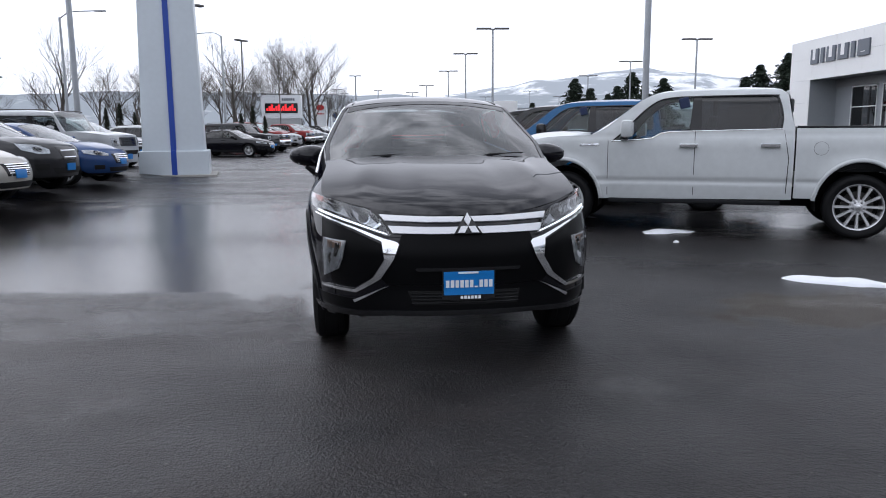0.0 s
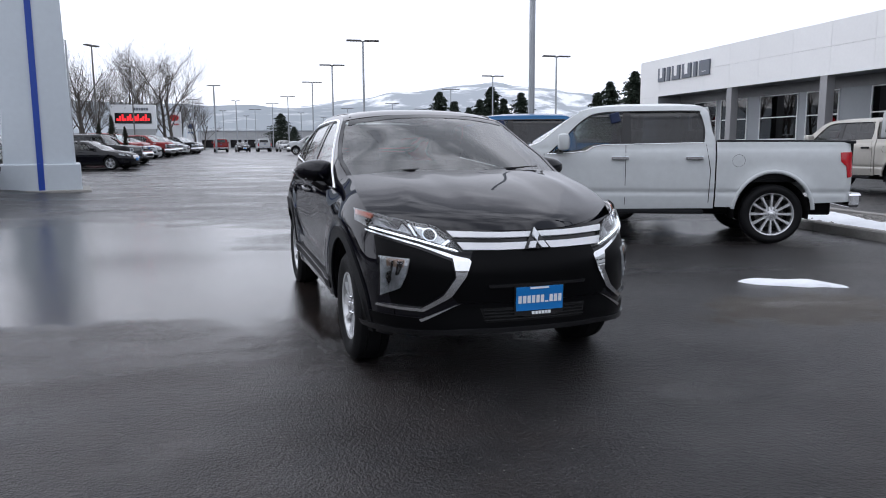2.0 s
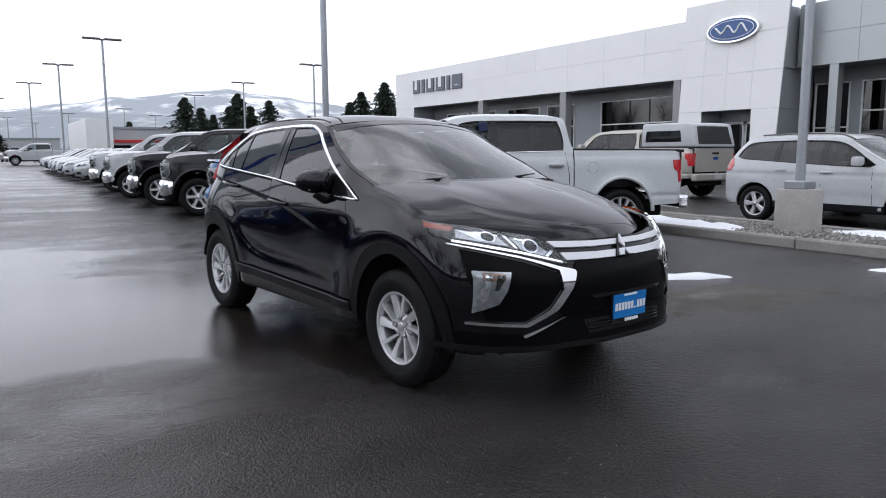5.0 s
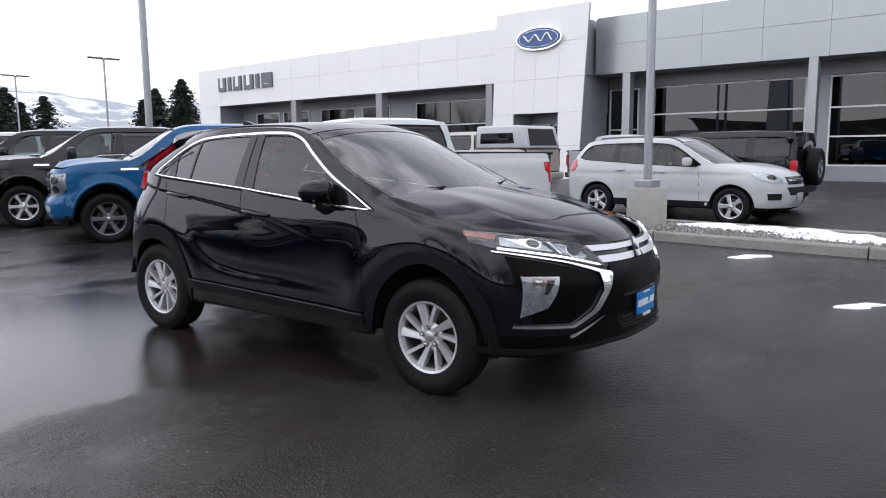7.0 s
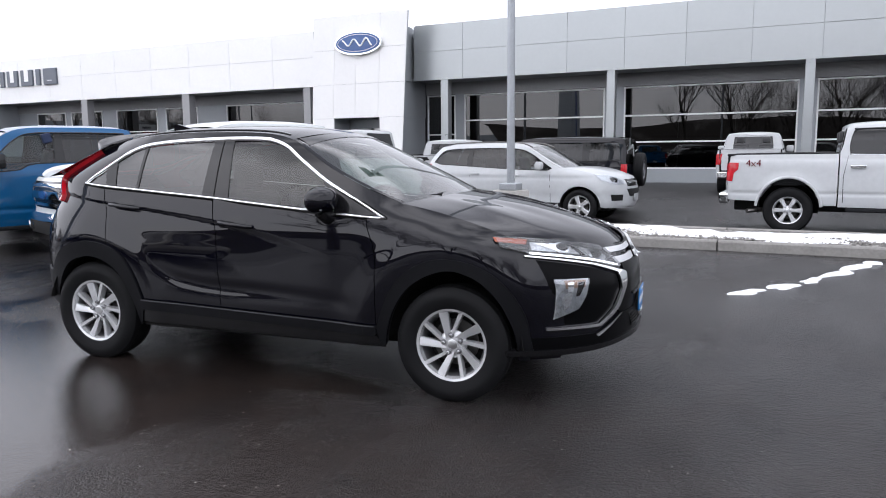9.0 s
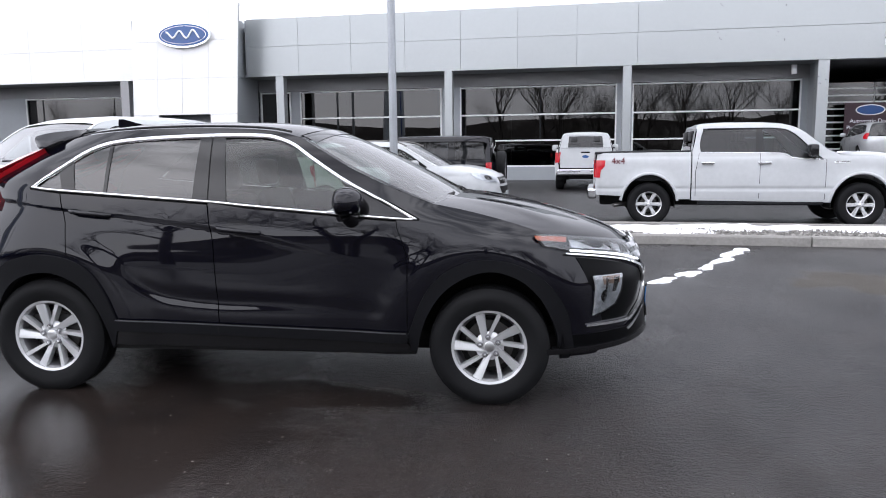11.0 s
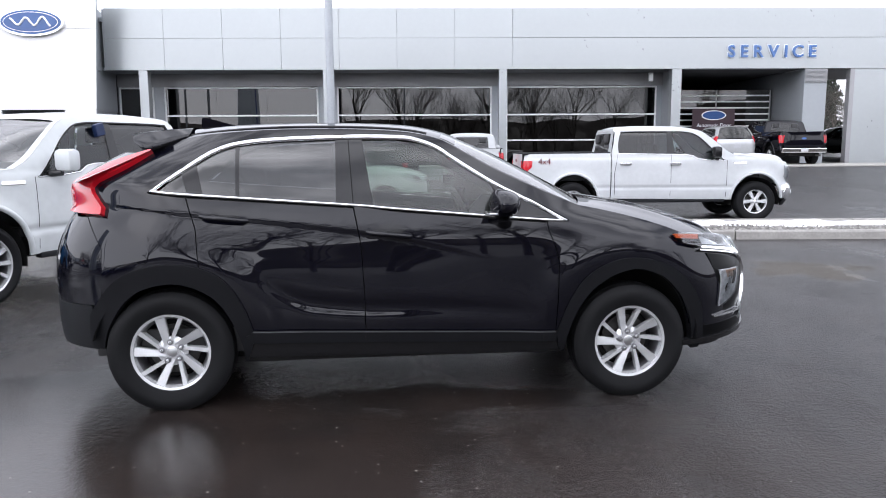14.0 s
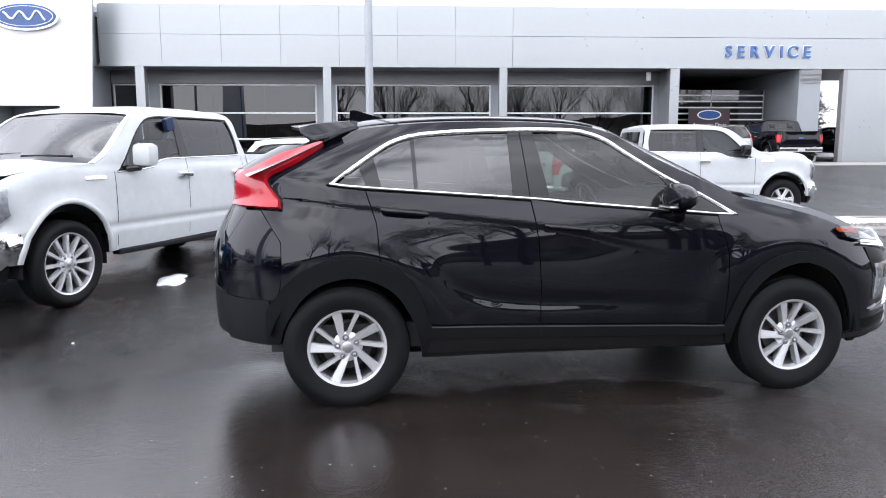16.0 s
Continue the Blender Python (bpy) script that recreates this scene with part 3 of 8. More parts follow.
WIDE = [(0.24, 0.83), (0.35, 0.862), (0.50, 0.885), (0.70, 0.895), (0.90, 0.893), (1.05, 0.878), (1.12, 0.858), (1.30, 0.785), (1.45, 0.712), (1.56, 0.645), (1.62, 0.59), (1.7, 0.5)]


WING = [(0.24, 0.83), (0.35, 0.862), (0.50, 0.885), (0.70, 0.895), (0.85, 0.891), (0.95, 0.879), (1.02, 0.858), (1.08, 0.826), (1.13, 0.782), (1.165, 0.742), (1.25, 0.66), (1.4, 0.55), (1.7, 0.42)]


def corner_in(s, reach, power):
    """How far a corner falls back at the share s of the half width."""
    return reach * (1 - np.sqrt(np.clip(1 - np.abs(s) ** power, 0, 1)))


def corner_out(back, reach, power):
    """The share of the half width that is left where a corner has fallen back by that much."""
    u = np.clip(back / reach, 1e-5, 1)
    return (1 - (1 - u) ** 2) ** (1 / power)


def hero_nose(y, z):
    return ramp(z, NOSE) - corner_in(np.asarray(y, float) / ramp(z, WIDE), 0.9, 2.9)


def hero_stern(y, z):
    return ramp(z, STERN) + corner_in(np.asarray(y, float) / ramp(z, WIDE), 0.75, 2.8)


def hero_side(x, z):
    x, z = np.asarray(x, float), np.asarray(z, float)
    k = smooth01(0.70, 1.30, x)
    w = (1 - k) * ramp(z, WIDE) + k * ramp(z, WING)
    # shoulder crease falling from the tail lamp to the front door, sharply undercut and filling out slowly below
    line = ramp(x, [(-2.1, 1.235), (-1.58, 1.206), (-1.16, 1.158), (-0.66, 1.103), (-0.23, 1.047), (0.0, 1.008), (0.43, 0.905), (1.0, 0.80)])
    d = z - line
    w = w - 0.011 * (1 - smooth01(-0.034, 0.002, d)) * smooth01(-0.36, -0.034, d) * smooth01(-1.78, -1.5, x) * (1 - smooth01(-0.05, 0.62, x))
    # hollow of the doors over the lower ridge
    ridge = ramp(x, [(-1.0, 0.90), (-0.8, 0.74), (-0.68, 0.655), (-0.56, 0.600), (-0.43, 0.576), (-0.22, 0.556), (0.09, 0.548), (0.36, 0.533), (0.75, 0.50)])
    deep = 0.0135 * smooth01(-0.85, -0.50, x) * (1 - 0.5 * smooth01(-0.2, 0.6, x)) * (1 - smooth01(0.55, 0.86, x))
    w = w - deep * np.exp(-((z - ridge - 0.055) / 0.048) ** 2)
    # fuller wings over the wheels
    for cx in (1.335, -1.30):
        r = np.sqrt((x - cx) ** 2 + (z - 0.36) ** 2)
        w = w + 0.014 * np.exp(-((r - 0.56) / 0.10) ** 2)
    k = corner_out(ramp(z, NOSE) - x, 0.9, 2.9) * corner_out(x - ramp(z, STERN), 0.75, 2.8)
    return w * k

# ---- the black crossover ----
HERO = Matrix.Translation((-0.208, 6.229, 0)) @ Matrix.Rotation(math.atan2(-0.9954, 0.0963), 4, "Z")
hero = thing("crossover_car", HERO, "glossy black crossover with chrome window trim on silver alloy wheels", "car")
NOSE_MAP, STERN_MAP = fronted(hero_nose), fronted(hero_stern)
AX_F, AX_R, TYRE_R, LOADED = 1.340, -1.293, 0.346, 0.335
HUB_F, HUB_R = 0.352, 0.384

DLO_TOP = curve([(-1.372, 1.272), (-1.215, 1.386), (-1.012, 1.508), (-0.77, 1.553), (-0.31, 1.572), (-0.007, 1.568), (0.104, 1.551), (0.209, 1.511), (0.315, 1.44), (0.529, 1.305), (0.74, 1.196), (0.940, 1.084)], 6)
DLO_BOT = curve([(0.935, 1.078), (0.81, 1.080), (-0.034, 1.153), (-0.276, 1.176), (-1.178, 1.243), (-1.372, 1.264)], 6)
DLO = DLO_TOP + DLO_BOT
ROOF_EDGE = curve([(1.02, 1.165), (0.80, 1.255), (0.53, 1.378), (0.36, 1.475), (0.22, 1.550), (0.0, 1.594), (-0.40, 1.610), (-0.80, 1.602), (-1.12, 1.575), (-1.27, 1.545)], 6)
HOOD_EDGE = curve([(1.02, 1.165), (1.2, 1.128), (1.4, 1.078), (1.56, 1.028), (1.68, 0.982)], 6)
FRONT_CUT = [(float(hero_nose(0.72, z)), z) for z in np.linspace(0.965, 0.30, 16)]
F_ARCH = curve([(1.735, 0.29), (1.722, 0.42), (1.685, 0.53), (1.625, 0.64), (1.53, 0.735), (1.42, 0.785), (1.33, 0.795), (1.20, 0.757), (1.08, 0.672), (0.997, 0.55), (0.95, 0.42), (0.93, 0.32)], 5)
F_ARCH_OUT = curve([(1.81, 0.385), (1.775, 0.56), (1.69, 0.70), (1.57, 0.80), (1.42, 0.853), (1.265, 0.858), (1.137, 0.815), (1.04, 0.745), (0.975, 0.655), (0.93, 0.56), (0.882, 0.43)], 5)
R_ARCH = curve([(-0.885, 0.32), (-0.90, 0.42), (-0.945, 0.55), (-1.03, 0.68), (-1.15, 0.755), (-1.28, 0.778), (-1.42, 0.745), (-1.52, 0.67), (-1.60, 0.55), (-1.632, 0.47), (-1.648, 0.41)], 5)
R_ARCH_OUT = curve([(-0.836, 0.50), (-0.885, 0.64), (-0.972, 0.78), (-1.10, 0.857), (-1.28, 0.883), (-1.44, 0.857), (-1.563, 0.792), (-1.66, 0.68), (-1.715, 0.60)], 5)
FENDER_DOOR = [(0.822, 1.078), (0.826, 1.04), (0.868, 0.93), (0.886, 0.85), (0.884, 0.66), (0.878, 0.45)]
DOOR_DOOR = [(-0.300, 1.572), (-0.276, 1.178), (-0.238, 0.96), (-0.224, 0.70), (-0.220, 0.482)]
REAR_DOOR = [(-1.212, 1.388), (-1.178, 1.245), (-1.128, 1.066), (-1.112, 0.865)]


def sill_z(x):
    """The door's lower edge, falling gently to the front."""
    return 0.481 - 0.0345 * (x + 0.2)



def cut(line, d):
    """The same upright line moved along x."""
    return [(x + d, z) for x, z in line]


def wrap(name, s, inner_edge, outer_edge, y_end, mat, off=0.0, rows=24, cols=16, label=""):
    """A panel round the rear corner between an edge (z, x) on the flank and another edge or a line on the stern."""
    zs = np.linspace(inner_edge[0][0], inner_edge[-1][0], rows)
    reach, power = 0.75, 2.8
    def turn(x, z):
        return math.acos(max(-1.0, min(1.0, 1 - (x - float(ramp(z, STERN))) / reach)))
    pts = []
    for z in zs:
        w = float(ramp(z, WIDE))
        a0 = turn(float(np.interp(z, *zip(*inner_edge))), z)
        a1 = math.asin(min(1.0, (y_end / w)) ** (power / 2))
        if outer_edge:
            a1 = max(a1, turn(float(np.interp(z, *zip(*outer_edge))), z))
        a1 = min(a1, a0 - 0.004)
        for j in range(cols):
            a = a0 + (a1 - a0) * j / (cols - 1)
            pts.append((float(ramp(z, STERN)) + reach * (1 - math.cos(a)), s * w * math.sin(a) ** (2 / power), z))
    p = np.array(pts).reshape(rows, cols, 3)
    n = np.cross(np.gradient(p, axis=1), np.gradient(p, axis=0))
    n /= np.linalg.norm(n, axis=2)[..., None] + 1e-9
    if (n * (p - np.array([-1.0, 0, 0.8]))).sum() < 0:
        n = -n
    top, low = (p + off * n).reshape(-1, 3), (p + (off - 0.03) * n).reshape(-1, 3)
    flat = n.reshape(-1, 3)
    verts, normals = list(top), list(flat)
    faces = [(i * cols + j, i * cols + j + 1, (i + 1) * cols + j + 1, (i + 1) * cols + j) for i in range(rows - 1) for j in range(cols - 1)]
    rim = [j for j in range(cols)] + [i * cols + cols - 1 for i in range(1, rows)] + [(rows - 1) * cols + j for j in range(cols - 2, -1, -1)] + [i * cols for i in range(rows - 2, 0, -1)]
    k, m = len(verts), len(rim)
    outs = np.array([np.cross(top[rim[(i + 1) % m]] - top[rim[i - 1]], flat[r]) for i, r in enumerate(rim)])
    outs /= np.linalg.norm(outs, axis=1)[:, None] + 1e-9
    if (outs * (top[rim] - top.mean(axis=0))).sum() < 0:
        outs = -outs
    for r, out in zip(rim, outs):
        verts += [top[r], low[r]]
        normals += [out, out]
    faces += [(k + 2 * i, k + 2 * ((i + 1) % m), k + 2 * ((i + 1) % m) + 1, k + 2 * i + 1) for i in range(m)]
    a, b, c = (np.array(verts[i]) for i in faces[0][:3])
    if np.cross(b - a, c - a) @ n[0, 0] < 0:
        faces = [f[::-1] for f in faces]
    for q, f in enumerate(faces):
        if f[0] >= k:
            a, b, c = (np.array(verts[i]) for i in f[:3])
            if np.cross(b - a, c - a) @ normals[f[0]] < 0:
                faces[q] = f[::-1]
    return finish(name, verts, faces, mat, hero, label, normals)


for s, word in ((-1, "right"), (1, "left")):
    side = sided(hero_side, s)
    gap = 0.0028
    # dark structure behind the shut lines
    inner = [(2.02, 0.33)] + F_ARCH + [(0.92, 0.30), (-0.88, 0.31)] + R_ARCH + [(-1.70, 0.42), (-1.86, 0.45), (-1.90, 0.66), (-1.86, 1.10), (-1.66, 1.19), (-1.60, 1.33), (-1.32, 1.53)] + ROOF_EDGE[::-1][1:-1] + HOOD_EDGE + [(1.86, 0.93), (2.02, 0.80)]
    skin("inner_body", inner, side, M["cavity"], hero, h=0.08, off=-0.014, holes=[DLO])
    # front wing with the bumper corner
    wing = HOOD_EDGE + FRONT_CUT + F_ARCH + cut(FENDER_DOOR, gap)[::-1] + [(0.950, 1.074), (0.953, 1.085), (0.86, 1.138), (0.79, 1.177), (0.83, 1.240)]
    skin("front_wing", wing, side, M["black_paint"], hero, h=0.018, skirt=0.012)
    # doors below the window line, and the rail over the windows
    fd = cut(FENDER_DOOR, -gap)[::1] + [(0.876, sill_z(0.88))] + cut(DOOR_DOOR[1:], gap)[::-1] + [(-0.034, 1.143), (0.815, 1.070)]
    skin("front_door", fd, side, M["black_paint"], hero, h=0.013, skirt=0.012)
    rd = [(-0.276 - gap, 1.166)] + cut(DOOR_DOOR[2:], -gap) + [(-0.84, sill_z(-0.84))] + [p for p in R_ARCH if p[0] > -1.112 and p[1] > sill_z(-0.84)] + [(-1.112 + gap, 0.77)] + cut(REAR_DOOR[1:], gap)[::-1][:-1] + [(-1.176, 1.232)]
    skin("rear_door", rd, side, M["black_paint"], hero, h=0.013, skirt=0.012)
    quarter_front = [(-1.115 - gap, 0.775), (-1.112 - gap, 0.865), (-1.128 - gap, 1.066), (-1.180 - gap, 1.232), (-1.378, 1.256), (-1.39, 1.268)]
    quarter = quarter_front + [p for p in DLO_TOP if p[0] < 0.785] + [(0.79, 1.177), (0.83, 1.240)] + [p for p in ROOF_EDGE if p[0] < 0.825] + [(-1.415, 1.478), (-1.565, 1.400), (-1.72, 1.315), (-1.735, 1.262), (-1.66, 1.18), (-1.655, 1.135), (-1.738, 1.128), (-1.630, 0.966), (-1.628, 0.86), (-1.640, 0.70), (-1.68, 0.60)] + [p for p in R_ARCH[::-1] if p[1] > 0.60 and p[0] < -1.118]
    skin("rear_quarter", quarter, side, M["black_paint"], hero, h=0.013, skirt=0.010)
    # plastic sill and arch cladding
    z0, z1 = sill_z(0.87), sill_z(-0.84)
    skin("sill_cladding", [(0.872, z0 - 0.005), (0.885, z0 - 0.030), (0.872, z0 - 0.058), (-0.855, z1 - 0.066), (-0.875, z1 - 0.03), (-0.84, z1 - 0.005)], side, M["cladding"], hero, h=0.05, off=0.022, skirt=0.035)
    # thin metal strip added as the bright reflection along the sill's top edge
    skin("sill_edge", [(0.870, z0 - 0.004), (0.870, z0 + 0.001), (-0.835, z1 + 0.001), (-0.835, z1 - 0.004)], side, M["dark_rim"], hero, h=0.1, off=0.0245, skirt=0.006)
    skin("sill_lower", [(0.872, z0 - 0.064), (0.925, 0.325), (0.60, 0.318), (-0.87, 0.345), (-0.885, 0.41), (-0.855, z1 - 0.072)], side, M["gloss_black"], hero, h=0.05, off=0.004, skirt=0.03)
    for x in (-0.222, 0.80):
        skin("sill_joint", [(x - 0.003, sill_z(x) - 0.008), (x + 0.003, sill_z(x) - 0.008), (x + 0.003, sill_z(x) - 0.055), (x - 0.003, sill_z(x) - 0.055)], side, M["cavity"], hero, h=0.05, off=0.0235, skirt=0.002)
    skin("front_arch_cladding", F_ARCH_OUT + [(0.90, 0.335)] + F_ARCH[::-1] + [(1.79, 0.29), (1.815, 0.355)], side, M["cladding"], hero, h=0.035, off=0.012, skirt=0.05)
    skin("rear_arch_cladding", R_ARCH_OUT + [(-1.722, 0.50), (-1.715, 0.42)] + R_ARCH[::-1] + [(-0.87, 0.34), (-0.83, 0.46)], side, M["cladding"], hero, h=0.035, off=0.012, skirt=0.05)
    wrap("rear_bumper_skin", s, [(0.655, -1.665), (0.72, -1.645), (0.80, -1.632), (0.966, -1.634), (1.05, -1.690), (1.124, -1.742)], None, 0.56, M["black_paint"])
    wrap("rear_bumper_corner", s, [(0.405, -1.690), (0.44, -1.690), (0.50, -1.690), (0.58, -1.69), (0.650, -1.70)], None, 0.56, M["plastic"], 0.010)
    # windows
    glass_r = curve([(-1.330, 1.272), (-1.205, 1.372), (-1.012, 1.485), (-0.77, 1.528), (-0.35, 1.545)], 5) + [(-0.30, 1.545), (-0.275, 1.19)] + [(-1.178, 1.255)]
    skin("rear_side_window", glass_r, side, M["dark_glass"], hero, h=0.06, off=-0.008)
    glass_f = [(-0.295, 1.545), (-0.007, 1.543)] + curve([(0.10, 1.527), (0.205, 1.487), (0.315, 1.413), (0.529, 1.280), (0.74, 1.172), (0.88, 1.10)], 5) + [(0.81, 1.092), (-0.034, 1.164), (-0.275, 1.19)]
    skin("front_side_window", glass_f, side, M["side_glass"], hero, h=0.06, off=-0.008)
    skin("centre_pillar", [(-0.372, 1.548), (-0.222, 1.551), (-0.165, 1.176), (-0.372, 1.192)], side, M["gloss_black"], hero, h=0.05, off=-0.003, skirt=0.008)
    skin("pillar_gap", [(-0.302, 1.553), (-0.297, 1.553), (-0.274, 1.184), (-0.279, 1.184)], side, M["cavity"], hero, h=0.05, off=0.0)
    skin("quarter_divider", [(-0.926, 1.508), (-0.905, 1.512), (-0.897, 1.24), (-0.917, 1.24)], side, M["gloss_black"], hero, h=0.05, off=-0.003, skirt=0.008)
    skin("quarter_pillar", [(-1.215, 1.372), (-1.135, 1.420), (-1.091, 1.245), (-1.17, 1.245)], side, M["gloss_black"], hero, h=0.05, off=-0.003, skirt=0.008)
    skin("mirror_sail", [(0.50, 1.292), (0.529, 1.283), (0.74, 1.174), (0.885, 1.096), (0.62, 1.108), (0.575, 1.20)], side, M["gloss_black"], hero, h=0.05, off=-0.002, skirt=0.008)
    wide = [0.022 if p[1] > 1.2 + 0.13 * (p[0] < 0) and i < len(DLO_TOP) else 0.0145 for i, p in enumerate(DLO)]
    strip("window_trim", DLO, wide, side, M["chrome"], hero, off=0.010, skirt=0.014, label="bright chrome window surround")
    # handles
    for hx, hz in ((-0.972, 1.122), (-0.078, 1.024)):
        bowl = arch(hx, hz + 0.022, 0.080, 0.032, 0, 360, 24)[:-1]
        skin("handle_recess", bowl, side, M["gloss_black"], hero, h=0.02, off=0.0015)
        y0 = float(hero_side(hx, hz))
        tube("door_handle", [(hx - 0.125, s * (y0 + 0.006), hz + 0.014), (hx - 0.10, s * (y0 + 0.034), hz + 0.010), (hx, s * (y0 + 0.042), hz), (hx + 0.09, s * (y0 + 0.034), hz - 0.011), (hx + 0.118, s * (y0 + 0.006), hz - 0.015)], 0.0135, M["black_paint"], hero, n=10)
    # mirror
    bm = bmesh.new()
    bmesh.ops.create_uvsphere(bm, u_segments=28, v_segments=18, radius=1.0)
    for v in bm.verts:
        x, y, z = v.co
        v.co = (0.112 * (x if x > 0 else 0.55 * x) * (1 - 0.22 * max(y, 0)), 0.138 * y, 0.080 * (abs(z) ** 0.8) * (1 if z > 0 else -1) * (1 - 0.16 * y))
    bmesh.ops.transform(bm, matrix=Matrix.Translation((0.540, s * 0.930, 1.186)) @ Matrix.Diagonal((1, s, 1, 1)), verts=bm.verts)
    bmesh.ops.recalc_face_normals(bm, faces=bm.faces)
    mir = part("door_mirror", bm, M["black_paint"], hero, smooth=True)
    bm = bmesh.new()
    add_box(bm, 0.46, 0.60, -0.075, 0.075, 0.0, 0.012, 0.005, Matrix.Translation((0, s * 0.930, 1.130)))
    part("indicator_strip", bm, M["satin"], mir)
    tube("mirror_foot", [(0.575, s * 0.80, 1.062), (0.57, s * 0.88, 1.085), (0.55, s * 0.93, 1.12)], [0.055, 0.045, 0.04], M["gloss_black"], mir, n=12)
    bm = bmesh.new()
    prism(bm, arch(0, 0, 0.080, 0.048, 0, 360, 24)[:-1], 0.006, Matrix.Translation((0.497, s * 0.912, 1.182)) @ Matrix.Rotation(radians(90), 4, "Z"))
    part("mirror_glass", bm, M["chrome"], mir)
    # lamps at the back
    wrap("tail_lamp", s, [(1.136, -1.634), (1.180, -1.632), (1.225, -1.668), (1.262, -1.698), (1.288, -1.706), (1.315, -1.680), (1.345, -1.615), (1.385, -1.535), (1.44, -1.445), (1.476, -1.395)],
         [(1.136, -1.9), (1.30, -1.87), (1.345, -1.765), (1.41, -1.635), (1.476, -1.418)], 0.30, M["tail_red"], 0.026, 40, 16, "glossy red boomerang tail lamp")
    wrap("tailgate_shoulder", s, [(1.30, -1.84), (1.345, -1.755), (1.41, -1.625), (1.476, -1.41)], None, 0.30, M["black_paint"], 0.004, 20, 12)
    # wheel housings and wheels
    for cx, name in ((AX_F, "front"), (AX_R, "rear")):
        bm = bmesh.new()
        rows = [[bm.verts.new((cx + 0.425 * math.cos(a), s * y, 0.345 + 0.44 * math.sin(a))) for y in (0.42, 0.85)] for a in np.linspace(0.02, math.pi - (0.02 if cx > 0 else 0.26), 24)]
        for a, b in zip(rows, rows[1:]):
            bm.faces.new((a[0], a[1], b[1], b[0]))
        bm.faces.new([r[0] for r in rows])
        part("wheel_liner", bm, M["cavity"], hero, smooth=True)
        wheel(hero, cx, s * 0.762, HUB_F if cx > 0 else HUB_R, TYRE_R, 0.211, 0.222, 10, s, M["rim"], spoke_maker=hero_spokes, loaded=LOADED)

# upper panels
hood_e = [(x, float(hero_side(x, z)), z) for x, z in HOOD_EDGE]
hood_c = curve([(1.16, 1.196), (1.32, 1.172), (1.58, 1.128), (1.80, 1.073), (1.99, 1.012), (2.12, 0.955), (2.195, 0.897)], 5)


def hood_ribs(s, k):
    a = abs(s)
    return 0.009 * math.exp(-((a - 0.62 - 0.10 * k) / 0.10) ** 2) * math.sin(math.pi * min(1, k * 1.15)) - 0.006 * math.exp(-((a - 0.38) / 0.10) ** 2) * math.sin(math.pi * min(1, k * 1.2))


sheet("bonnet_lip", hood_e + [(1.72, float(hero_side(1.72, 0.955)) - 0.02, 0.955)], hood_c + [(2.19, 0.874)], M["black_paint"], hero, p=2.6, q=2.1, nu=41, ns=40, off=-0.014)
sheet("bonnet", hood_e, hood_c, M["black_paint"], hero, p=2.6, q=2.1, nu=61, ns=40, relief=hood_ribs)
scr_edge = [p for p in ROOF_EDGE if p[0] >= 0.219]
scr_e = [(x, float(hero_side(x, z)) - 0.004, z - 0.003) for x, z in scr_edge]
scr_c = curve([(1.16, 1.190), (0.95, 1.305), (0.70, 1.430), (0.48, 1.530), (0.30, 1.600)], 5)
sheet("windscreen", scr_e, scr_c, M["screen_glass"], hero, p=2.3, q=2.0, nu=33, ns=22, span=(-0.972, 0.972))
for s in (-1, 1):
    sheet("front_pillar", scr_e, scr_c, M["black_paint"], hero, p=2.3, q=2.0, nu=5, ns=22, span=(0.965 * s, 1.0 * s) if s > 0 else (-1.0, -0.965), off=0.004)
sheet("screen_shade_band", scr_e[-5:], scr_c[-3:], M["gloss_black"], hero, p=2.3, q=2.0, nu=25, ns=4, span=(-0.93, 0.93), off=0.003)
roof_edge = [p for p in ROOF_EDGE if p[0] <= 0.23]
roof_e = [(x, float(hero_side(x, z)), z) for x, z in roof_edge]
roof_c = curve([(0.30, 1.600), (0.12, 1.638), (-0.15, 1.656), (-0.60, 1.658), (-1.0, 1.644), (-1.27, 1.620)], 5)
sheet("roof", roof_e, roof_c, M["black_paint"], hero, p=3.0, q=2.0, nu=41, ns=26)
for s in (-1, 1):
    tube("roof_moulding", [(x, s * (y - 0.055), z + 0.014) for x, y, z in roof_e[2:-3]], 0.007, M["gloss_black"], hero, n=6)
# spoiler with its lip, rear screen, tailgate
sp_e = curve([(-1.20, 0.440, 1.615), (-1.38, 0.452, 1.604), (-1.535, 0.460, 1.576)], 4)
sp_c = [(-1.24, 1.630), (-1.42, 1.617), (-1.60, 1.596)]
sheet("rear_spoiler", sp_e, sp_c, M["black_paint"], hero, p=3.0, q=2.0, nu=25, ns=8)
sheet("spoiler_underside", [(x, y, z - 0.055 * (1 - i / 8)) for i, (x, y, z) in enumerate(sp_e)], [(-1.24, 1.55), (-1.42, 1.552), (-1.60, 1.578)], M["plastic"], hero, p=3.0, q=2.0, nu=25, ns=8)
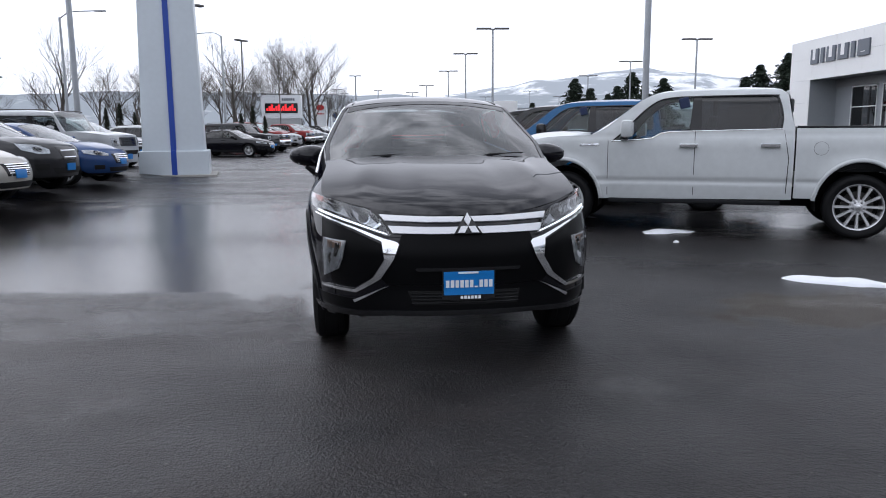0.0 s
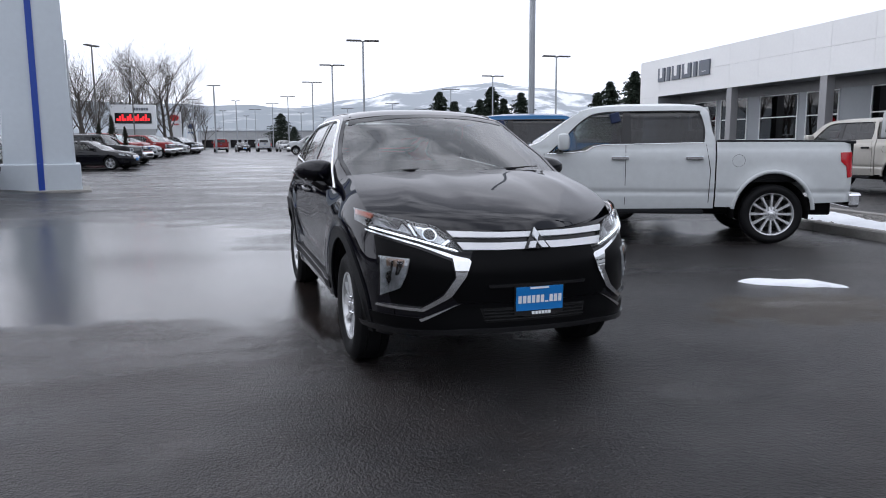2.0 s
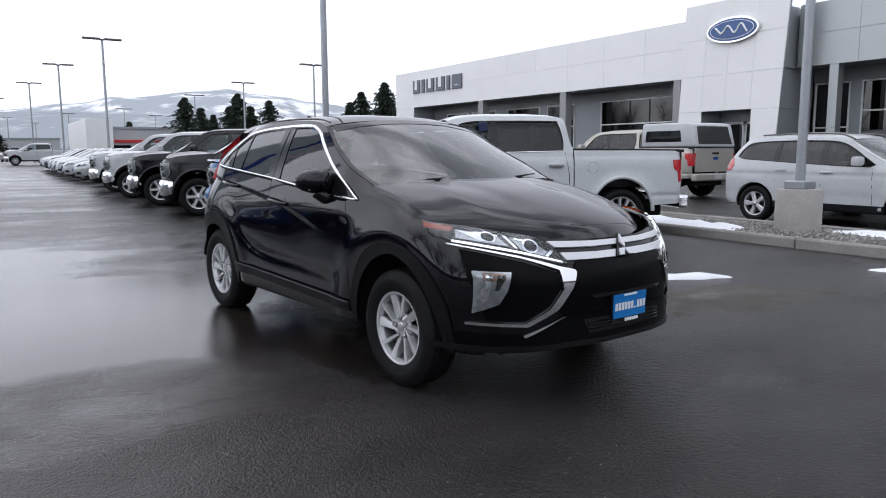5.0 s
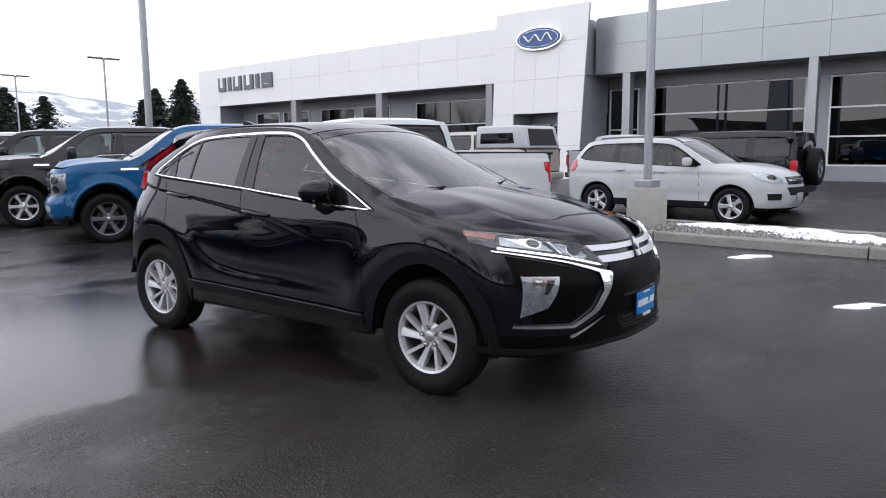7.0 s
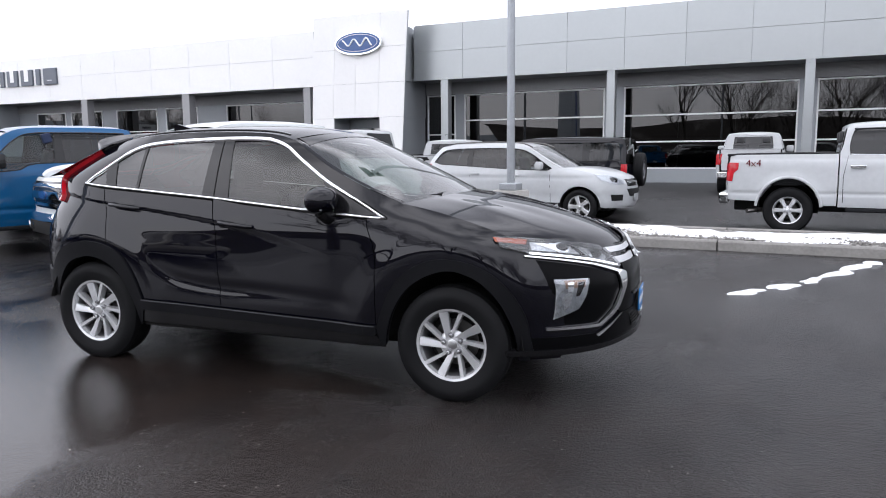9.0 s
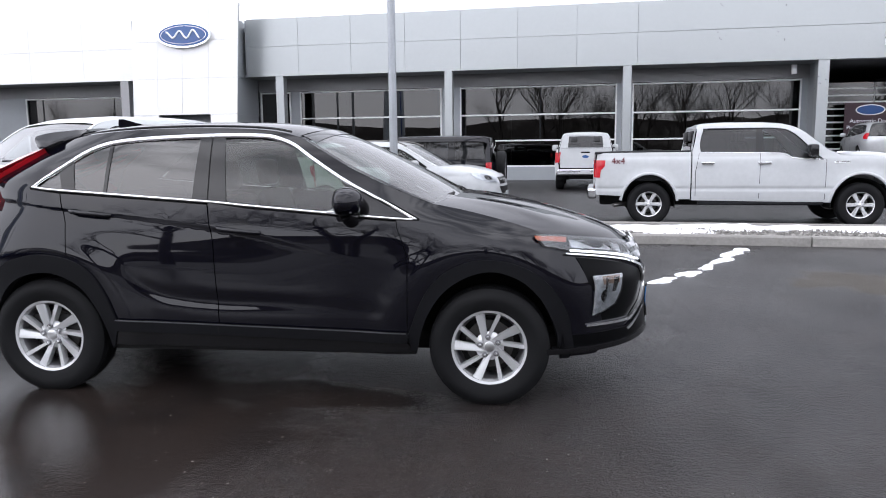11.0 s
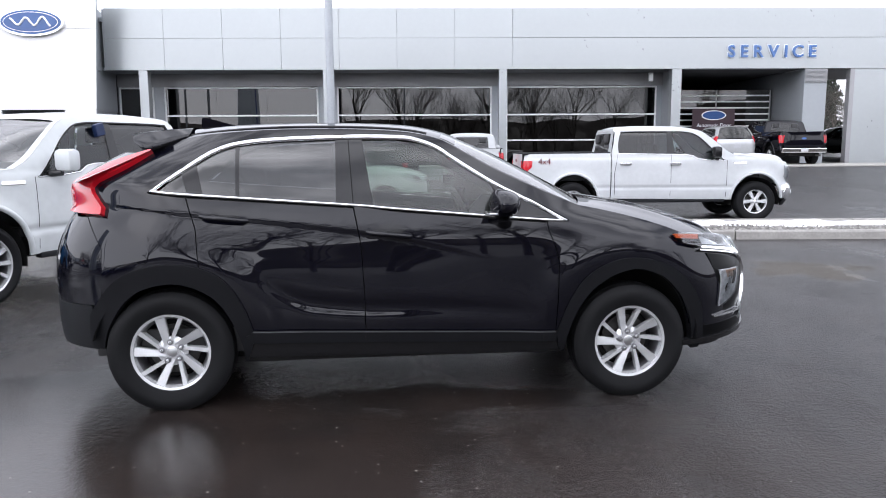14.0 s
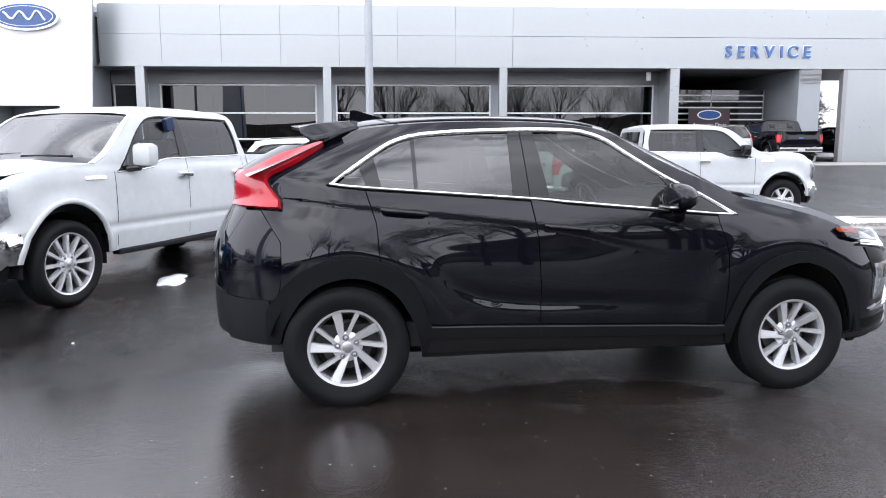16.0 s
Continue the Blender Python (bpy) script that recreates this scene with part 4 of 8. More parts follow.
for s in (-1, 1):
    upper = curve([(-1.20, 0.440, 1.615), (-1.29, 0.448, 1.611), (-1.38, 0.452, 1.604), (-1.46, 0.456, 1.594), (-1.535, 0.460, 1.576)], 5)
    lower = curve([(-1.21, 0.530, 1.566), (-1.285, 0.556, 1.538), (-1.36, 0.576, 1.505), (-1.44, 0.570, 1.487), (-1.525, 0.500, 1.546)], 5)
    vs = [(x, s * y, z) for row in (upper, [((a[0] + b[0]) / 2, (a[1] + b[1]) / 2 + 0.006, (a[2] + b[2]) / 2) for a, b in zip(upper, lower)], lower, [(x, y - 0.08, z - 0.004) for x, y, z in lower]) for x, y, z in row]
    kk = len(upper)
    finish("spoiler_end", vs, [((r * kk + i, r * kk + i + 1, (r + 1) * kk + i + 1, (r + 1) * kk + i)[::s]) for r in range(3) for i in range(kk - 1)], M["black_paint"], hero)
sheet("rear_screen", [(-1.30, 0.60, 1.54), (-1.55, 0.66, 1.42), (-1.80, 0.70, 1.31)], [(-1.32, 1.57), (-1.62, 1.45), (-1.90, 1.33)], M["dark_glass"], hero, nu=17, ns=8)
skin("tailgate", [(-0.58, 1.12), (-0.58, 0.67), (0.58, 0.67), (0.58, 1.12), (0.42, 1.33), (-0.42, 1.33)], STERN_MAP, M["black_paint"], hero, h=0.06, off=0.0)
skin("rear_bumper", [(-0.58, 0.67), (-0.58, 0.42), (0.58, 0.42), (0.58, 0.67)], STERN_MAP, M["plastic"], hero, h=0.06, off=0.004, skirt=0.02)
skin("tail_light_bar", [(-0.42, 1.335), (-0.42, 1.30), (0.42, 1.30), (0.42, 1.335)], STERN_MAP, M["tail_red"], hero, h=0.06, off=0.006, skirt=0.02)
skin("number_plate_rear", [(-0.15, 0.98), (-0.15, 0.84), (0.15, 0.84), (0.15, 0.98)], STERN_MAP, M["plate_grey"], hero, h=0.08, off=0.012, skirt=0.008)
bm = bmesh.new()
prism(bm, [(-0.99, 1.640), (-1.10, 1.668), (-1.205, 1.698), (-1.232, 1.694), (-1.236, 1.66), (-1.225, 1.612)], 0.028, Matrix.Translation((0, -0.014, 0)))
part("roof_antenna", bm, M["black_paint"], hero)

# nose: painted bumper and matte centre
bump = [(-0.735, 0.955)] + [(-0.62, 0.945), (-0.45, 0.925), (-0.2, 0.90), (0, 0.892), (0.2, 0.90), (0.45, 0.925), (0.62, 0.945)] + [(0.735, 0.955), (0.735, 0.325), (0.5, 0.37), (-0.5, 0.37), (-0.735, 0.325)]
skin("front_bumper", bump, NOSE_MAP, M["black_paint"], hero, h=0.04, off=0.0, skirt=0.012)
matte = [(-0.345, 0.80), (0.365, 0.80), (0.40, 0.70), (0.47, 0.56), (0.44, 0.525), (-0.43, 0.525), (-0.46, 0.56), (-0.39, 0.70)]
skin("bumper_centre", matte, NOSE_MAP, M["bumper_black"], hero, h=0.04, off=0.010, skirt=0.012)
skin("slot_sill", [(-0.28, 0.622), (0.30, 0.622), (0.29, 0.606), (-0.27, 0.606)], NOSE_MAP, M["gloss_black"], hero, h=0.04, off=0.024, skirt=0.02)
skin("lower_bumper", [(-0.83, 0.425), (-0.60, 0.432), (-0.43, 0.522), (0.44, 0.522), (0.61, 0.432), (0.83, 0.425), (0.82, 0.335), (0.52, 0.372), (-0.52, 0.372), (-0.82, 0.335)], NOSE_MAP, M["bumper_black"], hero, h=0.04, off=0.014, skirt=0.02)
skin("lower_grille_opening", [(-0.32, 0.492), (0.30, 0.492), (0.28, 0.415), (-0.29, 0.415)], NOSE_MAP, M["cavity"], hero, h=0.04, off=0.018, skirt=0.004)
for i in range(4):
    z = 0.425 + i * 0.018
    skin("grille_slat", [(-0.30, z), (0.285, z), (0.285, z + 0.007), (-0.30, z + 0.007)], NOSE_MAP, M["gloss_black"], hero, h=0.05, off=0.028, skirt=0.012)
skin("front_lip", [(-0.84, 0.350), (-0.62, 0.368), (-0.40, 0.386), (0.40, 0.386), (0.62, 0.368), (0.84, 0.350), (0.83, 0.318), (0.60, 0.338), (0.40, 0.360), (-0.40, 0.360), (-0.60, 0.338), (-0.83, 0.318)], NOSE_MAP, M["gloss_black"], hero, h=0.04, off=0.024, skirt=0.04)
# grille with its two bright bars and the three-diamond badge
skin("grille_backing", [(-0.50, 0.918), (-0.2, 0.896), (0, 0.890), (0.2, 0.896), (0.50, 0.918), (0.44, 0.785), (-0.41, 0.785)], NOSE_MAP, M["gloss_black"], hero, h=0.04, off=0.006, skirt=0.01)
for line in ([(-0.462, 0.897), (-0.2, 0.886), (0.0, 0.884), (0.2, 0.886), (0.472, 0.897), (0.458, 0.866), (0.2, 0.859), (0, 0.858), (-0.2, 0.859), (-0.436, 0.867)],
             [(-0.418, 0.840), (-0.2, 0.833), (0, 0.832), (0.2, 0.833), (0.442, 0.840), (0.425, 0.800), (0.2, 0.797), (0, 0.796), (-0.2, 0.797), (-0.395, 0.802)]):
    skin("grille_bar", line, NOSE_MAP, M["bar_silver"], hero, h=0.04, off=0.020, skirt=0.02, label="brushed silver grille bar")
badge = new("badge")
badge.parent = hero
skin("badge_backing", [(0.013, 0.905), (0.090, 0.792), (-0.064, 0.792)], NOSE_MAP, M["gloss_black"], badge, h=0.2, off=0.030, skirt=0.02)
for k in range(3):
    a = radians(90 + 120 * k)
    cx, cz, r = 0.013, 0.828, 0.068
    d, e = (math.cos(a), math.sin(a)), (-math.sin(a), math.cos(a))
    dia = [(cx, cz), (cx + d[0] * r * 0.5 + e[0] * r * 0.29, cz + d[1] * r * 0.5 + e[1] * r * 0.29), (cx + d[0] * r, cz + d[1] * r), (cx + d[0] * r * 0.5 - e[0] * r * 0.29, cz + d[1] * r * 0.5 - e[1] * r * 0.29)]
    skin("badge_diamond", dia, NOSE_MAP, M["bar_silver"], badge, h=0.2, off=0.040, skirt=0.02)
# plate carrier
skin("plate_carrier", [(-0.138, 0.612), (0.155, 0.612), (0.155, 0.452), (0.10, 0.437), (-0.08, 0.437), (-0.138, 0.452)], NOSE_MAP, M["gloss_black"], hero, h=0.05, off=0.030, skirt=0.03)
plate = skin("dealer_plate", [(-0.129, 0.604), (0.147, 0.604), (0.147, 0.470), (-0.129, 0.470)], NOSE_MAP, M["plate_blue"], hero, h=0.05, off=0.036, skirt=0.006, label="bright blue dealer plate with white lettering bars")
for i in range(10):
    a = -0.118 + i * 0.0263
    tall = 0.043 if i != 6 else 0.008
    skin("plate_bar", [(a, 0.515), (a + 0.019, 0.515), (a + 0.019, 0.515 + tall), (a, 0.515 + tall)], NOSE_MAP, M["ink_white"], plate, h=0.05, off=0.0385, skirt=0.002)
skin("plate_top_bar", [(-0.05, 0.593), (0.06, 0.593), (0.06, 0.603), (-0.05, 0.603)], NOSE_MAP, M["ink_white"], plate, h=0.05, off=0.0385, skirt=0.002)
for i in range(6):
    a = -0.038 + i * 0.0195
    skin("carrier_bar", [(a, 0.447), (a + 0.014, 0.447), (a + 0.014, 0.464), (a, 0.464)], NOSE_MAP, M["ink_white"], plate, h=0.05, off=0.0385, skirt=0.006)

for flip in (False, True):
    q = mirrored if flip else (lambda v: v)
    lamp_line = [(-0.835, 0.990), (-0.765, 0.974), (-0.63, 0.942), (-0.512, 0.918), (-0.452, 0.872), (-0.402, 0.788), (-0.43, 0.785), (-0.60, 0.840), (-0.795, 0.892), (-0.842, 0.930)]
    bowl = skin("headlamp", q(lamp_line), NOSE_MAP, M["gloss_black"], hero, h=0.025, off=0.004, skirt=0.01)
    skin("lamp_chamber", q([(-0.775, 0.958), (-0.66, 0.932), (-0.63, 0.880), (-0.72, 0.900), (-0.785, 0.916)]), NOSE_MAP, M["lamp_bowl"], bowl, h=0.02, off=0.007, skirt=0.004)
    skin("lamp_chamber", q([(-0.615, 0.922), (-0.53, 0.902), (-0.475, 0.850), (-0.50, 0.832), (-0.585, 0.862)]), NOSE_MAP, M["lamp_bowl"], bowl, h=0.02, off=0.007, skirt=0.004)
    for a, b, c, d in (((-0.77, 0.952), (-0.715, 0.938), (-0.705, 0.902), (-0.715, 0.899)), ((-0.64, 0.930), (-0.625, 0.927), (-0.60, 0.866), (-0.612, 0.870)), ((-0.60, 0.917), (-0.525, 0.898), (-0.53, 0.892), (-0.60, 0.908)), ((-0.46, 0.856), (-0.450, 0.846), (-0.485, 0.822), (-0.497, 0.829)), ((-0.725, 0.948), (-0.655, 0.931), (-0.657, 0.924), (-0.725, 0.940))):
        skin("lamp_vane", q([a, b, c, d]), NOSE_MAP, M["chrome"], bowl, h=0.02, off=0.017, skirt=0.012)
    for cx, cz, r in ((-0.545, 0.878, 0.034), (-0.69, 0.922, 0.026)):
        skin("projector_ring", q(arch(cx, cz, r, r, 0, 360, 24)[:-1]), NOSE_MAP, M["chrome"], bowl, h=0.02, off=0.016, skirt=0.01)
        skin("projector_lens", q(arch(cx, cz, r * 0.78, r * 0.78, 0, 360, 24)[:-1]), NOSE_MAP, M["gloss_black"], bowl, h=0.02, off=0.0185, skirt=0.004)
    skin("side_marker", q([(-0.838, 0.986), (-0.775, 0.972), (-0.79, 0.945), (-0.842, 0.962)]), NOSE_MAP, M["amber"], bowl, h=0.02, off=0.012, skirt=0.01)
    skin("daytime_strip", q([(-0.795, 0.904), (-0.60, 0.854), (-0.43, 0.801), (-0.42, 0.793), (-0.60, 0.845), (-0.797, 0.894)]), NOSE_MAP, M["lamp_white"], bowl, h=0.02, off=0.020, skirt=0.01)
    skin("lamp_cover", q(lamp_line), NOSE_MAP, M["lens"], bowl, h=0.025, off=0.026)
    # chrome blade round the lower lamp
    blade = [(-0.812, 0.888), (-0.60, 0.828), (-0.44, 0.772), (-0.372, 0.756), (-0.362, 0.744), (-0.392, 0.668), (-0.462, 0.560), (-0.59, 0.470), (-0.785, 0.470), (-0.785, 0.484), (-0.600, 0.487), (-0.500, 0.566), (-0.440, 0.665), (-0.452, 0.757), (-0.60, 0.817), (-0.812, 0.880)]
    skin("chrome_blade", q(blade), NOSE_MAP, M["chrome"], hero, h=0.025, off=0.022, skirt=0.03, label="polished chrome blade beside the grille")
    skin("lamp_pocket", q([(-0.79, 0.862), (-0.60, 0.804), (-0.458, 0.748), (-0.446, 0.665), (-0.505, 0.570), (-0.604, 0.493), (-0.79, 0.490)]), NOSE_MAP, M["bumper_black"], hero, h=0.03, off=0.004, skirt=0.006)
    fog = skin("fog_lamp", q([(-0.772, 0.754), (-0.652, 0.751), (-0.672, 0.655), (-0.696, 0.588), (-0.772, 0.532)]), NOSE_MAP, M["lamp_bowl"], hero, h=0.025, off=0.016, skirt=0.014)
    skin("fog_indicator", q([(-0.745, 0.746), (-0.668, 0.744), (-0.676, 0.706), (-0.745, 0.702)]), NOSE_MAP, M["pale_amber"], fog, h=0.025, off=0.019, skirt=0.004)
    skin("fog_bulb", q(arch(-0.742, 0.640, 0.015, 0.034, 0, 360, 20)[:-1]), NOSE_MAP, M["chrome"], fog, h=0.02, off=0.021, skirt=0.006)
    skin("fog_fin", q([(-0.735, 0.735), (-0.715, 0.735), (-0.735, 0.60), (-0.75, 0.585)]), NOSE_MAP, M["chrome"], fog, h=0.02, off=0.020, skirt=0.008)
    skin("fog_fin", q([(-0.700, 0.735), (-0.672, 0.735), (-0.70, 0.66), (-0.712, 0.66)]), NOSE_MAP, M["gloss_black"], fog, h=0.02, off=0.020, skirt=0.008)
    skin("fog_cover", q([(-0.772, 0.754), (-0.652, 0.751), (-0.672, 0.655), (-0.696, 0.588), (-0.772, 0.532)]), NOSE_MAP, M["lens"], fog, h=0.03, off=0.026)
    skin("lower_chrome_tick", q([(-0.61, 0.424), (-0.445, 0.512), (-0.42, 0.520), (-0.45, 0.506), (-0.60, 0.412)]), NOSE_MAP, M["satin"], hero, h=0.03, off=0.020, skirt=0.008)

# wipers and cowl
sheet("cowl", [(1.03, 0.70, 1.150), (0.99, 0.695, 1.168)], [(1.19, 1.184), (1.13, 1.195)], M["plastic"], hero, p=2.4, q=2.0, nu=21, ns=3)
for y0, y1 in ((-0.60, -0.12), (0.10, 0.62)):
    tube("wiper", [(1.08 - 0.10 * abs(y0), y0, 1.184), (1.11, (y0 + y1) / 2, 1.200), (1.07 - 0.12 * abs(y1), y1, 1.206)], 0.008, M["plastic"], hero, n=6)
# underbody and cabin
box("underbody", -1.42, 1.95, -0.60, 0.60, 0.27, 0.38, M["cavity"], hero, bevel=0.02)
box("cabin_floor", -1.7, 0.9, -0.78, 0.78, 0.36, 0.50, M["cabin"], hero)
bm = bmesh.new()
prism(bm, [(1.10, 1.02), (1.05, 1.165), (0.72, 1.13), (0.62, 1.02), (0.66, 0.70), (1.1, 0.7)], 1.5, Matrix.Translation((0, -0.75, 0)))
part("dashboard", bm, M["cabin"], hero)
for s in (-1, 1):
    bm = bmesh.new()
    add_box(bm, -0.26, 0.28, -0.25, 0.25, 0.5, 0.70, 0.05)
    add_box(bm, -0.06, 0.06, -0.24, 0.24, 0.0, 0.60, 0.05, Matrix.Translation((-0.28, 0, 0.62)) @ Matrix.Rotation(radians(-16), 4, "Y"))
    add_box(bm, -0.045, 0.045, -0.13, 0.13, 0.0, 0.18, 0.035, Matrix.Translation((-0.47, 0, 1.23)) @ Matrix.Rotation(radians(-10), 4, "Y"))
    bmesh.ops.translate(bm, vec=(0.16, s * 0.37, 0), verts=bm.verts)
    part("front_seat", bm, M["seat"], hero, smooth=True)
bm = bmesh.new()
add_box(bm, -0.95, -0.45, -0.65, 0.65, 0.5, 0.68, 0.05)
add_box(bm, -0.06, 0.06, -0.65, 0.65, 0.0, 0.62, 0.05, Matrix.Translation((-0.95, 0, 0.62)) @ Matrix.Rotation(radians(-18), 4, "Y"))
part("rear_bench", bm, M["seat"], hero, smooth=True)
steer = curve([(0.0, 0.19 * math.cos(a), 0.19 * math.sin(a)) for a in np.linspace(0, 2 * math.pi, 13)[:-1]], 3, closed=True)
tube("steering_wheel", [Matrix.Translation((0.52, 0.37, 1.02)) @ Matrix.Rotation(radians(-24), 4, "Y") @ Vector(p) for p in steer], 0.015, M["cabin"], hero, n=8, closed=True)
box("inner_mirror", 0.38, 0.40, -0.12, 0.12, 1.44, 1.50, M["cabin"], hero, bevel=0.006)

# ---- ground ----
def asphalt():
    """Wet asphalt: dark binder and stone, with damp gloss and standing-water film in wide patches."""
    m = bpy.data.materials.new("wet_asphalt")
    m.use_nodes = True
    n, l = m.node_tree.nodes, m.node_tree.links
    b = n["Principled BSDF"]
    co = n.new("ShaderNodeTexCoord")
    def noise_node(scale, detail=5, rough=0.5, stretch=None):
        t = n.new("ShaderNodeTexNoise")
        t.inputs["Scale"].default_value, t.inputs["Detail"].default_value, t.inputs["Roughness"].default_value = scale, detail, rough
        if stretch:
            mp = n.new("ShaderNodeMapping")
            mp.inputs["Scale"].default_value = stretch
            l.new(co.outputs["Object"], mp.inputs["Vector"])
            l.new(mp.outputs["Vector"], t.inputs["Vector"])
        else:
            l.new(co.outputs["Object"], t.inputs["Vector"])
        return t
    def remap(src, a, b_, c, d):
        r = n.new("ShaderNodeMapRange")
        r.inputs["From Min"].default_value, r.inputs["From Max"].default_value = a, b_
        r.inputs["To Min"].default_value, r.inputs["To Max"].default_value = c, d
        l.new(src, r.inputs["Value"])
        return r.outputs["Result"]
    wide, stone, grit = noise_node(0.62, 6, 0.6, (0.5, 1.25, 1)), noise_node(44, 4, 0.75), noise_node(2.3, 6, 0.6)
    # standing water gathers in the shallow dip of the lane west of the cars
    dip = n.new("ShaderNodeMapping")
    dip.inputs["Location"].default_value, dip.inputs["Scale"].default_value = (0.67, -2.06, 0), (0.14, 0.19, 0.0)
    ball = n.new("ShaderNodeTexGradient")
    ball.gradient_type = "SPHERICAL"
    l.new(co.outputs["Object"], dip.inputs["Vector"])
    l.new(dip.outputs["Vector"], ball.inputs["Vector"])
    lane = n.new("ShaderNodeMapping")
    lane.inputs["Location"].default_value, lane.inputs["Scale"].default_value = (0.14, -0.88, 0), (0.048, 0.021, 0.0)
    ball2 = n.new("ShaderNodeTexGradient")
    ball2.gradient_type = "SPHERICAL"
    l.new(co.outputs["Object"], lane.inputs["Vector"])
    l.new(lane.outputs["Vector"], ball2.inputs["Vector"])
    pool = n.new("ShaderNodeMath")
    pool.operation = "MULTIPLY_ADD"
    pool.inputs[1].default_value = 0.56
    l.new(ball.outputs["Fac"], pool.inputs[0])
    l.new(wide.outputs["Fac"], pool.inputs[2])
    pool2 = n.new("ShaderNodeMath")
    pool2.operation = "MULTIPLY_ADD"
    pool2.inputs[1].default_value = 0.22
    l.new(ball2.outputs["Fac"], pool2.inputs[0])
    l.new(pool.outputs[0], pool2.inputs[2])
    def patch(x, y, rx, ry):
        mp, g = n.new("ShaderNodeMapping"), n.new("ShaderNodeTexGradient")
        mp.inputs["Location"].default_value, mp.inputs["Scale"].default_value = (-x / rx, -y / ry, 0), (1 / rx, 1 / ry, 0.0)
        g.gradient_type = "SPHERICAL"
        l.new(co.outputs["Object"], mp.inputs["Vector"])
        l.new(mp.outputs["Vector"], g.inputs["Vector"])
        return g.outputs["Fac"]
    def add_on(src, fac, k):
        q = n.new("ShaderNodeMath")
        q.operation = "MULTIPLY_ADD"
        q.inputs[1].default_value = k
        l.new(fac, q.inputs[0])
        l.new(src, q.inputs[2])
        return q.outputs[0]
    # puddles under the parked pickup and off the kerb, and a wide film of water round the black car
    soaked = add_on(add_on(pool2.outputs[0], patch(5.2, 10.6, 2.6, 2.4), 0.50), patch(7.0, 3.6, 1.6, 3.4), 0.30)
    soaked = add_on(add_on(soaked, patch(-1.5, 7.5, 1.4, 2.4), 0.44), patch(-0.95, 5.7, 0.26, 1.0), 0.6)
    soaked = add_on(add_on(soaked, patch(-3.3, 7.3, 3.0, 3.6), 0.40), grit.outputs["Fac"], 0.30)
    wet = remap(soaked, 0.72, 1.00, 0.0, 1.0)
    # stone in dark binder: coarse chippings and fine grit
    grain = noise_node(130, 3, 0.7)
    chip = n.new("ShaderNodeTexVoronoi")
    chip.inputs["Scale"].default_value = 95
    l.new(co.outputs["Object"], chip.inputs["Vector"])
    ramp_c = n.new("ShaderNodeValToRGB")
    ramp_c.color_ramp.elements[0].position, ramp_c.color_ramp.elements[0].color = 0.40, (0.0055, 0.0052, 0.0056, 1)
    ramp_c.color_ramp.elements[1].position, ramp_c.color_ramp.elements[1].color = 0.64, (0.044, 0.041, 0.042, 1)
    l.new(add_on(remap(grain.outputs["Fac"], 0, 1, 0.0, 0.55), stone.outputs["Fac"], 0.45), ramp_c.inputs["Fac"])
    tone = n.new("ShaderNodeVectorMath")
    tone.operation = "SCALE"
    l.new(ramp_c.outputs["Color"], tone.inputs[0])
    dull = n.new("ShaderNodeMath")
    dull.operation = "MULTIPLY"
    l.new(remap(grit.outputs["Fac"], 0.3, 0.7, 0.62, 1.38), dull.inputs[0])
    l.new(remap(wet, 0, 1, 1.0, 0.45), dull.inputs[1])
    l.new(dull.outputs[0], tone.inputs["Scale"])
    # a drier silty stain beside the cars, and a wide brown tint beside the black car
    def recoloured(src, fac, a, b_, most, colour):
        mx = n.new("ShaderNodeMix")
        mx.data_type = "RGBA"
        mx.inputs["B"].default_value = (*colour, 1)
        l.new(remap(fac, a, b_, 0.0, most), mx.inputs["Factor"])
        l.new(src, mx.inputs["A"])
        return mx.outputs["Result"]
    stain = noise_node(1.4, 6, 0.65)
    spots = add_on(add_on(stain.outputs["Fac"], patch(3.0, 5.3, 1.5, 1.2), 0.5), patch(3.5, 1.3, 1.2, 1.2), 0.5)
    tint = recoloured(tone.outputs["Vector"], spots, 0.68, 0.78, 0.85, (0.088, 0.079, 0.068))
    tint = recoloured(tint, add_on(stain.outputs["Fac"], patch(-2.6, 6.0, 3.4, 5.0), 0.5), 0.50, 0.90, 0.60, (0.030, 0.0215, 0.018))
    fleck = n.new("ShaderNodeTexVoronoi")
    fleck.inputs["Scale"].default_value = 11
    l.new(co.outputs["Object"], fleck.inputs["Vector"])
    tint = recoloured(tint, fleck.outputs["Distance"], 0.075, 0.045, 0.9, (0.20, 0.19, 0.175))
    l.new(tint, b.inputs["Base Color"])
    sheen = n.new("ShaderNodeMath")
    sheen.operation = "ADD"
    l.new(remap(wet, 0, 1, 0.27, 0.12), sheen.inputs[0])
    l.new(remap(grain.outputs["Fac"], 0.35, 0.65, 0.0, 0.09), sheen.inputs[1])
    l.new(sheen.outputs[0], b.inputs["Roughness"])
    # damp gloss drifts across the dry part as well
    damp = remap(noise_node(0.9, 6, 0.62, (0.6, 1.0, 1)).outputs["Fac"], 0.36, 0.66, 0.18, 0.44)
    damp = add_on(damp, patch(-5.0, 6.0, 5.5, 6.0), 0.05)
    dried = n.new("ShaderNodeMath")
    dried.operation = "MULTIPLY"
    l.new(damp, dried.inputs[0])
    l.new(remap(spots, 0.68, 0.78, 1.0, 0.12), dried.inputs[1])
    gloss = n.new("ShaderNodeMix")
    l.new(wet, gloss.inputs["Factor"])
    l.new(dried.outputs[0], gloss.inputs["A"])
    gloss.inputs["B"].default_value = 0.34
